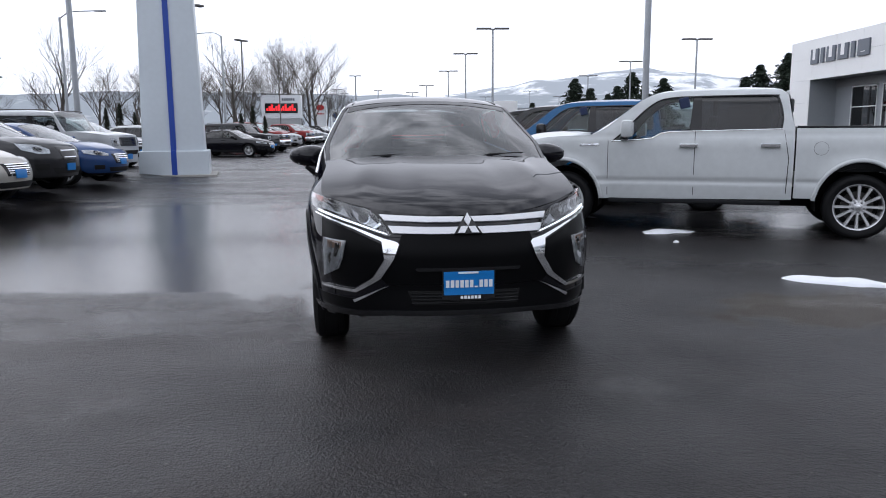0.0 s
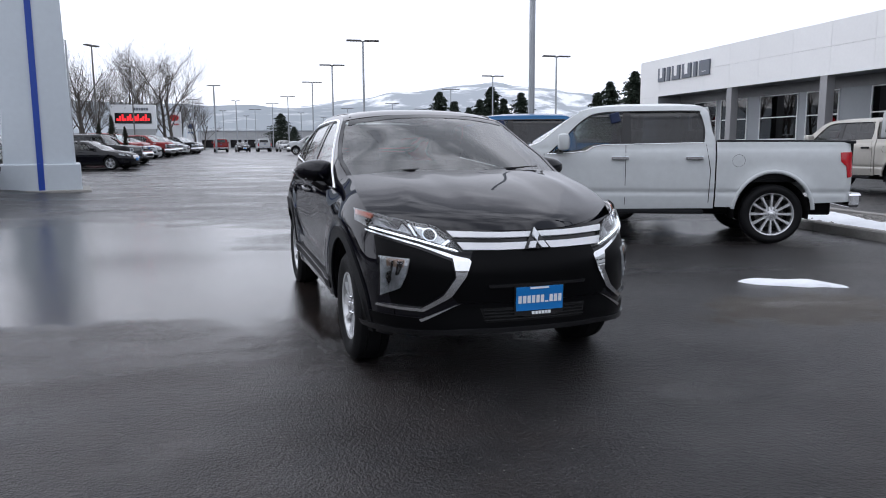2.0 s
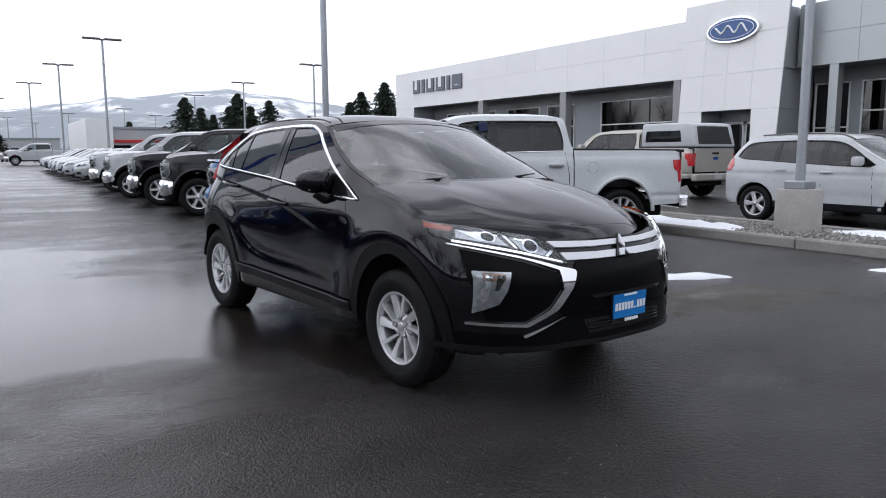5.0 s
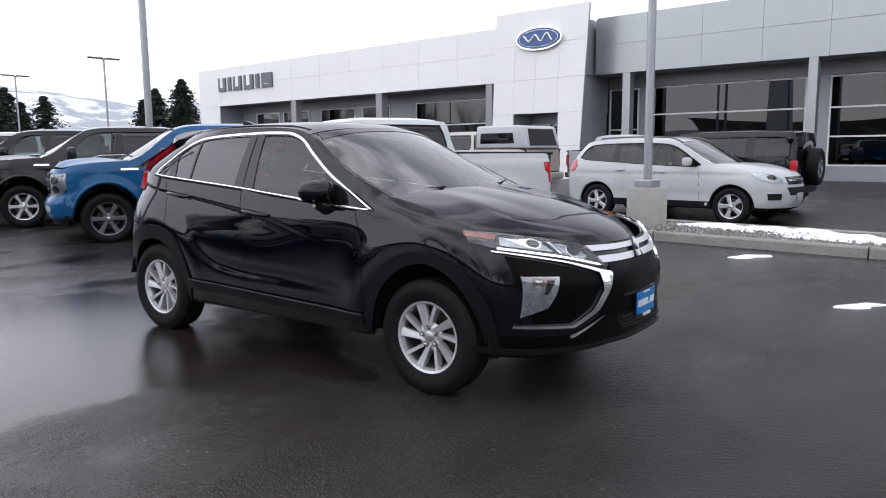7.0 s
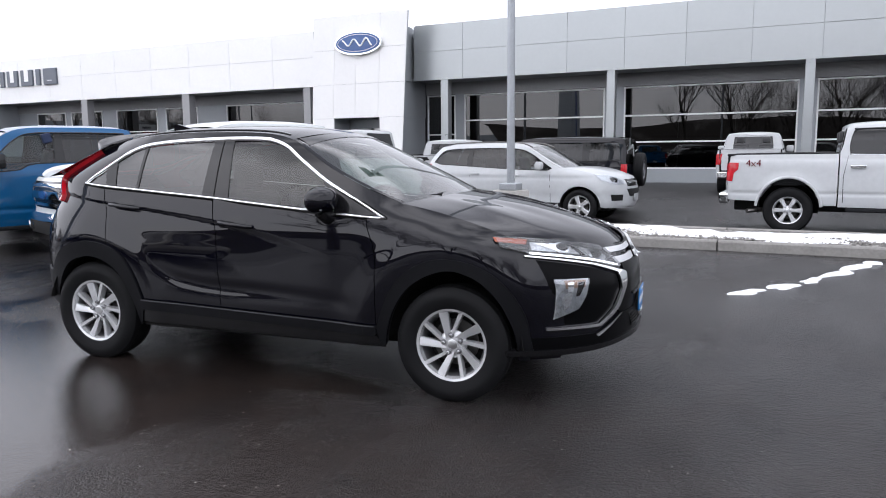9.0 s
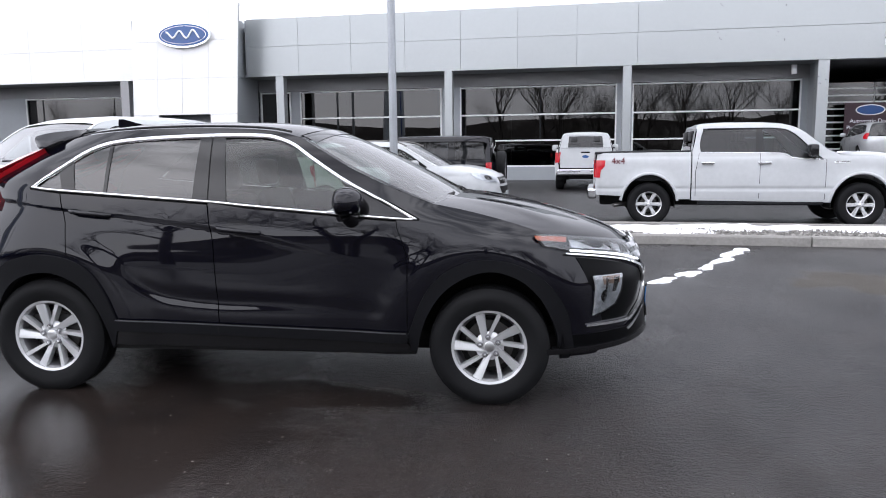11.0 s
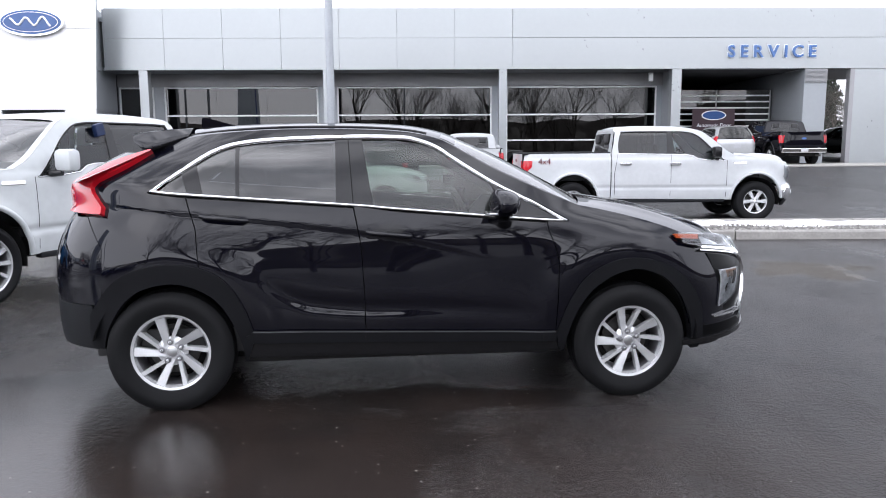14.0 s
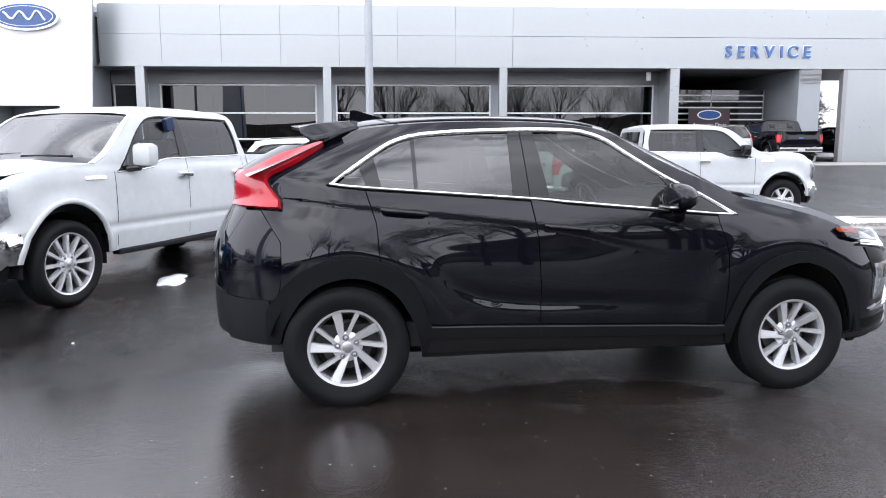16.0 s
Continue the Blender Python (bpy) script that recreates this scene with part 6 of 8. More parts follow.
# ---- lamp posts ----
def lamp_post(x, y, height, head=1.5, plinth=True, dark=False, label="tall grey square steel car park lamp post", turn=0, thin=0.075):
    z = rise(x, y)
    post = thing("lamp_post", Matrix.Translation((x, y, z)) @ Matrix.Rotation(radians(turn), 4, "Z"), label, "street lamp", "lamp posts")
    mat = M["dark_pole" if dark else "pole"]
    if plinth:
        lathe("plinth", [(0.0, 0.0), (0.34, 0.0), (0.34, 0.74), (0.32, 0.77), (0.0, 0.77)], M["concrete"], post, n=32, axis="z")
        box("base_cover", -0.17, 0.17, -0.17, 0.17, 0.77, 0.90, mat, post, bevel=0.02)
    tube("pole", [(0, 0, 0.0), (0, 0, height * 0.5), (0, 0, height)], [thin, thin * 0.9, thin * 0.78], mat, post, n=10)
    if head:
        for s in (-1, 1):
            box("lamp_head", s * 0.12 if s > 0 else -head / 2, head / 2 if s > 0 else -0.12, -0.17, 0.17, height - 0.02, height + 0.09, M["dark_pole"], post, bevel=0.02)
        box("head_bracket", -0.16, 0.16, -0.06, 0.06, height - 0.06, height + 0.03, M["dark_pole"], post)
    return post


lamp_post(7.93, 7.68, 9.6, 1.5, True)
for px_x, d in ((0.0995, 55), (0.063, 73), (0.0396, 93), (0.010, 120), (-0.009, 140), (0.376, 59), (0.2865, 77), (0.229, 96), (0.150, 130), (0.09, 150), (-0.03, 165), (0.19, 150)):
    lamp_post(-0.24 + d * px_x, d, 8.6, 2.4, False, label="slim car park lamp post with a flat double head", thin=0.09)
for px_x, d, h in ((-0.085, 100, 8.6), (-0.10, 150, 9), (-0.07, 180, 9), (-0.11, 120, 8), (-0.055, 140, 9), (0.03, 190, 9), (0.06, 210, 9), (0.125, 200, 9), (-0.04, 210, 9), (-0.12, 170, 9)):
    lamp_post(-0.24 + d * px_x, d, h, 1.6, False, label="distant pale car park lamp post", thin=0.12)
lamp_post(6.9, 23.2, 13.0, 0, False, label="tall bare steel lamp post", thin=0.11)
lamp_post(-14.8, 32.0, 13.0, 0, False, label="tall bare steel lamp post", thin=0.13)
for x, y, h, turn in ((-12.6, 42, 8.2, 60), (-14.3, 60, 8.4, 60), (-14.8, 78, 8.6, 60)):
    lamp_post(x, y, h, 1.3, False, dark=True, label="dark lamp post with a tilted double head", turn=turn, thin=0.07)


def road_lamp(x, y, h, reach, turn):
    post = thing("road_lamp", Matrix.Translation((x, y, rise(x, y))) @ Matrix.Rotation(radians(turn), 4, "Z"), "grey roadside lamp with a long curved arm", "street lamp", "road lamps")
    tube("pole", [(0, 0, 0), (0, 0, h * 0.6), (0, 0, h)], [0.13, 0.10, 0.08], M["pole"], post, n=8)
    tube("arm", curve([(0, 0, h - 0.1), (reach * 0.3, 0, h + 0.35), (reach, 0, h + 0.45)], 5), 0.045, M["pole"], post, n=6)
    box("lamp_head", reach - 0.1, reach + 0.7, -0.13, 0.13, h + 0.38, h + 0.50, M["pole"], post, bevel=0.03)


road_lamp(-26.0, 55.0, 9.5, 2.6, 0)
road_lamp(-19.5, 74.0, 10.5, 3.0, 150)
road_lamp(-19.0, 104.0, 10.5, 3.0, 150)
mast = thing("utility_pole", Matrix.Translation((-42, 74, rise(-42, 74))), "dark wooden utility pole with crossarms", "utility pole")
tube("pole", [(0, 0, 0), (0, 0, 5), (0, 0, 10.2)], [0.16, 0.14, 0.11], M["bark"], mast, n=8)
for z in (9.6, 8.4, 6.6):
    box("crossarm", -1.1, 1.1, -0.06, 0.06, z, z + 0.14, M["bark"], mast)

# ---- canopy column ----
column = thing("canopy_column", Matrix.Translation((-7.99, 23.6, 0.10)) @ Matrix.Rotation(radians(14), 4, "Z"), "pale grey canopy column with a deep blue stripe on a raised base", "column")
bm = bmesh.new()
v = [bm.verts.new(p) for p in ((-0.92, -0.92, 0.0), (0.92, -0.92, 0.0), (0.92, 0.92, 0.0), (-0.92, 0.92, 0.0), (-0.66, -0.66, 11), (0.66, -0.66, 11), (0.66, 0.66, 11), (-0.66, 0.66, 11))]
for f in ((0, 1, 5, 4), (1, 2, 6, 5), (2, 3, 7, 6), (3, 0, 4, 7), (4, 5, 6, 7)):
    bm.faces.new([v[i] for i in f])
bmesh.ops.bevel(bm, geom=[e for e in bm.edges], offset=0.05, segments=3, affect="EDGES", profile=0.5)
part("shaft", bm, M["render_white"], column, split=40)
box("base_block", -1.02, 1.02, -1.02, 1.02, -0.02, 0.78, M["render_white"], column, bevel=0.03)
box("footing", -1.25, 1.25, -1.25, 1.25, -0.10, 0.05, M["concrete"], column, bevel=0.02)
bm = bmesh.new()
v = [bm.verts.new(p) for p in ((-0.08, -0.945, 0.80), (0.08, -0.945, 0.80), (0.08, -0.685, 11), (-0.08, -0.685, 11), (-0.08, -0.80, 0.80), (0.08, -0.80, 0.80), (0.08, -0.55, 11), (-0.08, -0.55, 11))]
for f in ((0, 1, 2, 3), (1, 5, 6, 2), (4, 0, 3, 7)):
    bm.faces.new([v[i] for i in f])
part("blue_stripe", bm, M["stripe_blue"], column)
box("base_stripe", -0.08, 0.08, -1.027, -1.0, -0.01, 0.80, M["stripe_blue"], column)

# ---- roadside signs ----
board = thing("reader_board", Matrix.Translation((-17.2, 92, rise(-17, 90))), "white roadside sign with a red lit message strip", "sign")
box("cabinet", -2.45, 2.45, -0.4, 0.4, 2.9, 5.7, M["ink_white"], board, bevel=0.05)
box("display_frame", -2.0, 2.0, -0.46, -0.38, 3.55, 4.75, M["gloss_black"], board)
for i in range(13):
    h = 0.30 + 0.22 * ((i * 7) % 3)
    box("message_bar", -1.8 + i * 0.28, -1.60 + i * 0.28, -0.50, -0.45, 3.85, 3.85 + h, M["led_red"], board)
for i in range(6):
    box("name_bar", 0.1 + i * 0.27, 0.30 + i * 0.27, -0.45, -0.38, 5.05, 5.35, M["letter_grey"], board)
box("base", -2.3, 2.3, -0.35, 0.35, 0, 2.9, M["wall_far"], board)
for x, y, w, h0, h1, mat, lab in ((-16.2, 120, 1.9, 0.0, 6.1, "sign_red", "white pylon sign with a red oval mark"), (-14.6, 128, 1.6, 0.0, 5.0, "sign_blue", "white pylon sign with a blue oval mark")):
    py = thing("pylon_sign", Matrix.Translation((x, y, rise(x, y))), lab, "sign")
    box("panel", -w / 2, w / 2, -0.25, 0.25, h0, h1, M["ink_white"], py, bevel=0.08)
    bm = bmesh.new()
    prism(bm, arch(0, h1 - 0.9, w * 0.34, w * 0.24, 0, 360, 24)[:-1], 0.05, Matrix.Translation((0, -0.30, 0)))
    part("mark", bm, M[mat], py)
    for i in range(5):
        box("name_bar", -0.6 + i * 0.25, -0.42 + i * 0.25, -0.28, -0.24, h1 - 2.0, h1 - 1.75, M[mat], py)

# ---- far stores ----
def far_store(x, y, w, d, h, label, red=False, turn=0):
    b = thing("far_store", Matrix.Translation((x, y, rise(x, y) - 0.2)) @ Matrix.Rotation(radians(turn), 4, "Z"), label, "building", "far stores")
    box("wall", -w / 2, w / 2, -d / 2, d / 2, 0, h, M["wall_far"], b, bevel=0.05)
    box("parapet", -w / 2 - 0.15, w / 2 + 0.15, -d / 2 - 0.15, d / 2 + 0.15, h, h + 0.35, M["panel_dim"], b)
    n = int(w / 4)
    for i in range(n):
        a = -w / 2 + 1 + i * (w - 2) / n
        box("window", a, a + (w - 2) / n - 0.8, -d / 2 - 0.06, -d / 2 + 0.05, 0.6, h * 0.55, M["gloss_black"], b)
    if red:
        box("entrance_tower", -w / 2 - 2.2, -w / 2 + 1.4, -d / 2 - 0.8, d / 2, 0, h + 1.4, M["panel_white"], b, bevel=0.05)
        box("red_band", -w / 2 + 1.4, w / 2 - 6, -d / 2 - 0.25, -d / 2, h * 0.62, h * 0.70, M["sign_red"], b)
    return b


far_store(26, 128, 24, 20, 5.2, "pale flat-roofed store with a white entrance tower", True, 0)
far_store(-2, 225, 40, 20, 5.0, "low brown-grey store beyond the lots")
far_store(58, 150, 30, 18, 5.5, "low grey store beyond the lots")


# ---- trees ----
def bare_tree_mesh(seed, height):
    """Tapered trunk, limbs and twigs of a leafless tree, in one mesh."""
    r = random.Random(seed)
    verts, faces = [], []
    def limb(p, d, length, rad, depth):
        n = 3 if depth > 3 else 4 if depth > 1 else 6
        k = 3 if depth > 2 else 4
        start = len(verts)
        q = p.copy()
        pts = []
        for i in range(k + 1):
            pts.append(q.copy())
            d = (d + Vector((r.uniform(-1, 1), r.uniform(-1, 1), r.uniform(-0.35, 0.8))) * (0.10 + 0.035 * depth)).normalized()
            q = q + d * length / k
        for i, c in enumerate(pts):
            s = d.orthogonal().normalized()
            u = d.cross(s)
            rr = rad * (1 - 0.55 * i / k)
            for j in range(n):
                a = 2 * math.pi * j / n
                verts.append(c + rr * (math.cos(a) * s + math.sin(a) * u))
        for i in range(k):
            for j in range(n):
                faces.append((start + i * n + j, start + i * n + (j + 1) % n, start + (i + 1) * n + (j + 1) % n, start + (i + 1) * n + j))
        if depth >= 4:
            return
        count = (7, 6, 6, 5)[depth]
        for c in range(count):
            f = 0.30 + 0.68 * (c + r.random()) / count
            i = min(k - 1, int(f * k))
            base = pts[i].lerp(pts[i + 1], f * k - i)
            axis = Vector((r.uniform(-1, 1), r.uniform(-1, 1), 0.0))
            axis = axis.normalized() if axis.length > 0.05 else Vector((1, 0, 0))
            spread = r.uniform(0.45, 0.95)
            nd = (d * (1 - spread * 0.45) + axis * spread + Vector((0, 0, 0.35))).normalized()
            limb(base, nd, length * r.uniform(0.52, 0.80), rad * (0.50 if depth else 0.42) * (1 - 0.4 * f), depth + 1)
    limb(Vector((0, 0, -0.1)), Vector((0, 0, 1)), height * 0.48, height * 0.017, 0)
    me = bpy.data.meshes.new("bare_tree")
    me.from_pydata([tuple(v) for v in verts], [], faces)
    me.materials.append(M["bark"])
    return me


def conifer_meshes(seed, height):
    """Trunk, and a crown of many drooping needle sprays in whorls."""
    r = random.Random(seed)
    verts, faces = [], []
    z = height * 0.14
    while z < height:
        t = z / height
        reach = height * 0.44 * (1 - t) ** 0.66 * min(1, 0.55 + t * 2.2) * r.uniform(0.55, 1.3) + 0.15
        for k in range(12):
            a = r.uniform(0, 6.283)
            L = reach * r.uniform(0.6, 1.15)
            for s in range(13):
                f = (s + 0.6) / 13
                cx, cy, cz = math.cos(a) * L * f, math.sin(a) * L * f, z - L * f * 0.30 + r.uniform(-0.1, 0.1)
                w = 0.27 * (1.1 - 0.25 * f) * (height / 12)
                b = len(verts)
                for _ in range(4):
                    verts.append((cx + r.uniform(-w, w), cy + r.uniform(-w, w), cz + r.uniform(-w, w) * 0.8))
                faces += [(b, b + 1, b + 2), (b + 1, b + 2, b + 3), (b, b + 2, b + 3)]
        z += height * 0.028
    return verts, faces


bare = [bare_tree_mesh(s, h) for s, h in ((1, 11.0), (2, 12.5), (3, 9.5), (4, 14.0))]
rt = random.Random(9)
spots = [(-21.0, 84, 1, 1.1), (-13.6, 97, 0, 1.3), (-19.6, 99, 1, 1.2), (-15.0, 100, 2, 1.6), (-19, 112, 1, 1.3), (-13, 118, 2, 1.0), (-22, 96, 0, 1.0), (-18, 140, 3, 0.9), (-24, 150, 1, 1), (-16, 165, 0, 1)]
spots += [(-26 - 4.4 * i, 66 + rt.uniform(-6, 14), i % 3, rt.uniform(0.7, 0.95)) for i in range(11)]
spots += [(-19 - 1.9 * i, 92 + rt.uniform(-9, 16), i % 4, rt.uniform(0.75, 1.0)) for i in range(12)]
spots += [(rt.uniform(-27, -16), -28 + 5.2 * i, i % 4, rt.uniform(1.0, 1.4)) for i in range(9)]
spots += [(rt.uniform(-20, -16.5), -9 + 2.4 * i + rt.uniform(-0.5, 0.5), i % 4, rt.uniform(0.62, 0.82)) for i in range(8)]
spots += [(66, -32.5, 0, 0.75), (72, -37.5, 2, 0.9)]
for i, (x, y, k, s) in enumerate(spots):
    t = new("bare_tree", bare[k])
    t.matrix_world = Matrix.Translation((x, y, rise(x, y))) @ Matrix.Rotation(rt.uniform(0, 6.28), 4, "Z") @ Matrix.Diagonal((s, s, s, 1))
    tagged(t, "tall leafless deciduous tree with fine grey-brown twigs", "tree", "bare trees")
con = []
for s, h in ((5, 12.0), (6, 10.0)):
    v, f = conifer_meshes(s, h)
    me = bpy.data.meshes.new("crown")
    me.from_pydata(v, [], f)
    me.materials.append(M["needle"])
    con.append((me, h))
for i, (x, y, k, s) in enumerate(((17.5, 84, 0, 0.74), (20, 87, 1, 0.78), (22.5, 84.5, 0, 0.66), (79, -40.5, 1, 0.95), (31, 108, 0, 1.0), (33.5, 110, 1, 1.0), (35, 106, 0, 0.9), (28.5, 112, 1, 0.85), (34.5, 78, 1, 0.85), (37, 80, 0, 0.85), (39, 78, 0, 0.95), (41.5, 82, 1, 1.0), (18.5, 122, 1, 0.75), (14, 140, 0, 0.6), (46, 90, 0, 0.9), (0.5, 200, 0, 1.3), (4, 205, 1, 1.0), (22, 150, 1, 0.7), (36, -40, 0, 1.1), (42, -36, 1, 1.2))):
    me, h = con[k]
    tall = 0.6 if y > 150 else 0.84 if y > 70 else 1.0
    t = thing("conifer", Matrix.Translation((x, y, rise(x, y))) @ Matrix.Rotation(rt.uniform(0, 6.28), 4, "Z") @ Matrix.Diagonal((s * 0.92, s * 0.92, s * tall, 1)), "dark green conifer with a ragged drooping crown", "tree", "conifers")
    tube("trunk", [(0, 0, -0.1), (0, 0, h * 0.5), (0, 0, h * 0.97)], [h * 0.018, h * 0.012, 0.02], M["bark"], t, n=6)
    c = new("crown", me)
    c.parent = t
# evergreen shrubs by the column
v, f = conifer_meshes(8, 3.0)
me = bpy.data.meshes.new("shrub")
me.from_pydata(v, [], f)
me.materials.append(M["hedge"])
for i, (x, y, s) in enumerate(((-12.2, 34, 0.75), (-11.7, 34.5, 0.9), (-11.2, 35, 0.7), (-11.0, 45, 0.8), (-10.4, 45.5, 0.95), (-9.8, 46, 0.75), (-22, 52, 1.0), (-21.2, 52.4, 1.1), (-20.4, 53, 0.9))):
    t = new("shrub", me)
    t.matrix_world = Matrix.Translation((x, y, rise(x, y))) @ Matrix.Rotation(i * 1.3, 4, "Z") @ Matrix.Diagonal((s * 0.42, s * 0.42, s, 1))
    tagged(t, "narrow dark evergreen shrub beside the lot", "shrub", "shrubs")


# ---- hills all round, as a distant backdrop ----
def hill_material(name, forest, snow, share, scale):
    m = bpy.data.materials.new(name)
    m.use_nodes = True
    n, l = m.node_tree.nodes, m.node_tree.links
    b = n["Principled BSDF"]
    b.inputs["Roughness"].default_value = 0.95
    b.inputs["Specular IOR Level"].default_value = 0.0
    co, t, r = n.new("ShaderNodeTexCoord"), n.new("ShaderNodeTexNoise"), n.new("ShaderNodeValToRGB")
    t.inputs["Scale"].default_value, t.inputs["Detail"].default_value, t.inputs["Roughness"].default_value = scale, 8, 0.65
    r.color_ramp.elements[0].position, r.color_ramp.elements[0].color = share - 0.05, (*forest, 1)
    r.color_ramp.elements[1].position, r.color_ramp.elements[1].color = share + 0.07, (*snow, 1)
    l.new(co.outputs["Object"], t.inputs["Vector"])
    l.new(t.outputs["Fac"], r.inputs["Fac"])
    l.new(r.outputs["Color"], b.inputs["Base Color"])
    # the same colour glows faintly, standing in for haze over the distance
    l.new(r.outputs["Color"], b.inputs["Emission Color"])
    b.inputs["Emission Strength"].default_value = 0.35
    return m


def ridge(name, dist, deep, a0, a1, low, high, seed, mat, label, step=1.0):
    bm = bmesh.new()
    rows = []
    k = int((a1 - a0) / step)
    for i in range(k + 1):
        a = radians(a0 + (a1 - a0) * i / k)
        h = low + (high - low) * (0.5 + 0.5 * noise.fractal((math.cos(a) * 2.2 + seed, math.sin(a) * 2.2, 0.7 * seed), 1.0, 2.0, 5)) * (0.55 + 0.45 * math.sin(math.pi * i / k))
        row = []
        for t in range(7):
            f = t / 6
            d = dist + deep * f
            z = h * math.sin(f * math.pi / 2) ** 1.2 + 0.12 * h * noise.noise((a * 9 + seed, f * 4, seed)) * math.sin(f * math.pi)
            row.append(bm.verts.new((d * math.sin(a), d * math.cos(a), max(-3.0, z - 3.0))))
        rows.append(row)
    for p, q in zip(rows, rows[1:]):
        for t in range(6):
            bm.faces.new((p[t], q[t], q[t + 1], p[t + 1]))
    return tagged(part(name, bm, mat, smooth=True), label, "hill", kind="structure")


# haze is mixed into the pale bluish colours of foothills and mountains
ridge("backdrop_foothills", 420, 260, -75, 60, 16, 46, 3.1, hill_material("hazed_foothill_woods", (0.26, 0.285, 0.31), (0.42, 0.44, 0.46), 0.60, 0.05), "low wooded foothills in winter haze", 0.7)
ridge("backdrop_mountains", 1500, 700, 2, 62, 60, 260, 7.7, hill_material("hazed_snowy_slopes", (0.30, 0.325, 0.355), (0.66, 0.68, 0.71), 0.54, 0.012), "snow-dusted mountains under low cloud", 0.5)
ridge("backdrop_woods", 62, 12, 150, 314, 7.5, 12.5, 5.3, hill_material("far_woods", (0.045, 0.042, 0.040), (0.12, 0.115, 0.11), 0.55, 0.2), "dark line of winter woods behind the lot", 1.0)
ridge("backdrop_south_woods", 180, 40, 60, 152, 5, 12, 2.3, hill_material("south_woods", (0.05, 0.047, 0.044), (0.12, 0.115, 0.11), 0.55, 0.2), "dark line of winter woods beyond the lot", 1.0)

# ---- other vehicles ----
def shell(spec):
    """Side, nose and stern surfaces of a vehicle from its width, nose and stern profiles."""
    wide, nose, stern = spec["wide"], spec["nose"], spec["stern"]
    dn, ds = spec.get("nose_round", 0.5), spec.get("stern_round", 0.4)
    en, es = spec.get("nose_square", 3.4), spec.get("stern_square", 4.0)
    pinch = spec.get("pinch", 0.0)
    px = spec.get("pinch_at", (0.6, 1.3))
    def side(x, z):
        x, z = np.asarray(x, float), np.asarray(z, float)
        w = ramp(z, wide)
        if pinch:
            w = w - pinch * smooth01(px[0], px[1], x) * np.clip(z - spec["pinch_z"], 0, 1)
        for cx in (spec["wb"] / 2, -spec["wb"] / 2):
            r = np.sqrt((x - cx) ** 2 + (z - spec["tyre"]) ** 2)
            w = w + spec.get("flare", 0.012) * np.exp(-((r - spec["tyre"] * 1.32) / 0.09) ** 2)
        for zc, depth, sig in spec.get("crease", ()):
            w = w - depth * np.exp(-((z - zc) / sig) ** 2)
        k = corner_out(ramp(z, nose) - x, dn * 1.45, en * 0.93) * corner_out(x - ramp(z, stern), ds * 1.45, es * 0.93)
        return w * k
    def front(y, z):
        return ramp(z, nose) - corner_in(np.asarray(y, float) / ramp(z, wide), dn * 1.45, en * 0.93)
    def back(y, z):
        return ramp(z, stern) + corner_in(np.asarray(y, float) / ramp(z, wide), ds * 1.45, es * 0.93)
    return side, front, back


def wheels_of(car, spec, fine):
    for cx in (spec["wb"] / 2, -spec["wb"] / 2):
        for s in (-1, 1):
            t = spec["tyre"]
            wheel(car, cx, s * spec["track"], t, t, spec["rim"], spec.get("tyre_w", 0.24), spec.get("spokes", 10), s, M[spec.get("rim_mat", "rim")], spec.get("twist", 0.0), spec.get("pairs", False), spec.get("spoke_w", 0.05), fine=fine)
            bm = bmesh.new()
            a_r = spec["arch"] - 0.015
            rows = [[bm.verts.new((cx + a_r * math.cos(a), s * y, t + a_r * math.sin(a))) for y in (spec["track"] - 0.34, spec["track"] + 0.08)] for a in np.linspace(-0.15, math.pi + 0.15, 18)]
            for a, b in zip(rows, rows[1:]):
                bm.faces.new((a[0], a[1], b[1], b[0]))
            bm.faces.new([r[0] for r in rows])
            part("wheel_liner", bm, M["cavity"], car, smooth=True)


def cabin_of(car, x0, x1, half, floor, belt, rows):
    box("cabin_floor", x0, x1, -half, half, floor, floor + 0.1, M["cabin"], car)
    box("dashboard", x1 - 0.42, x1, -half, half, floor + 0.1, belt + 0.0, M["cabin"], car, bevel=0.05)
    for r in rows:
        for s in (-1, 1):
            bm = bmesh.new()
            add_box(bm, r - 0.25, r + 0.27, s * 0.40 - 0.25, s * 0.40 + 0.25, floor + 0.1, floor + 0.40, 0.05)
            add_box(bm, -0.06, 0.06, s * 0.40 - 0.23, s * 0.40 + 0.23, 0, 0.62, 0.05, Matrix.Translation((r - 0.26, 0, floor + 0.34)) @ Matrix.Rotation(radians(-14), 4, "Y"))
            add_box(bm, -0.04, 0.04, s * 0.40 - 0.12, s * 0.40 + 0.12, 0, 0.19, 0.03, Matrix.Translation((r - 0.43, 0, floor + 0.96)))
            part("seat", bm, M["seat"], car, smooth=True)


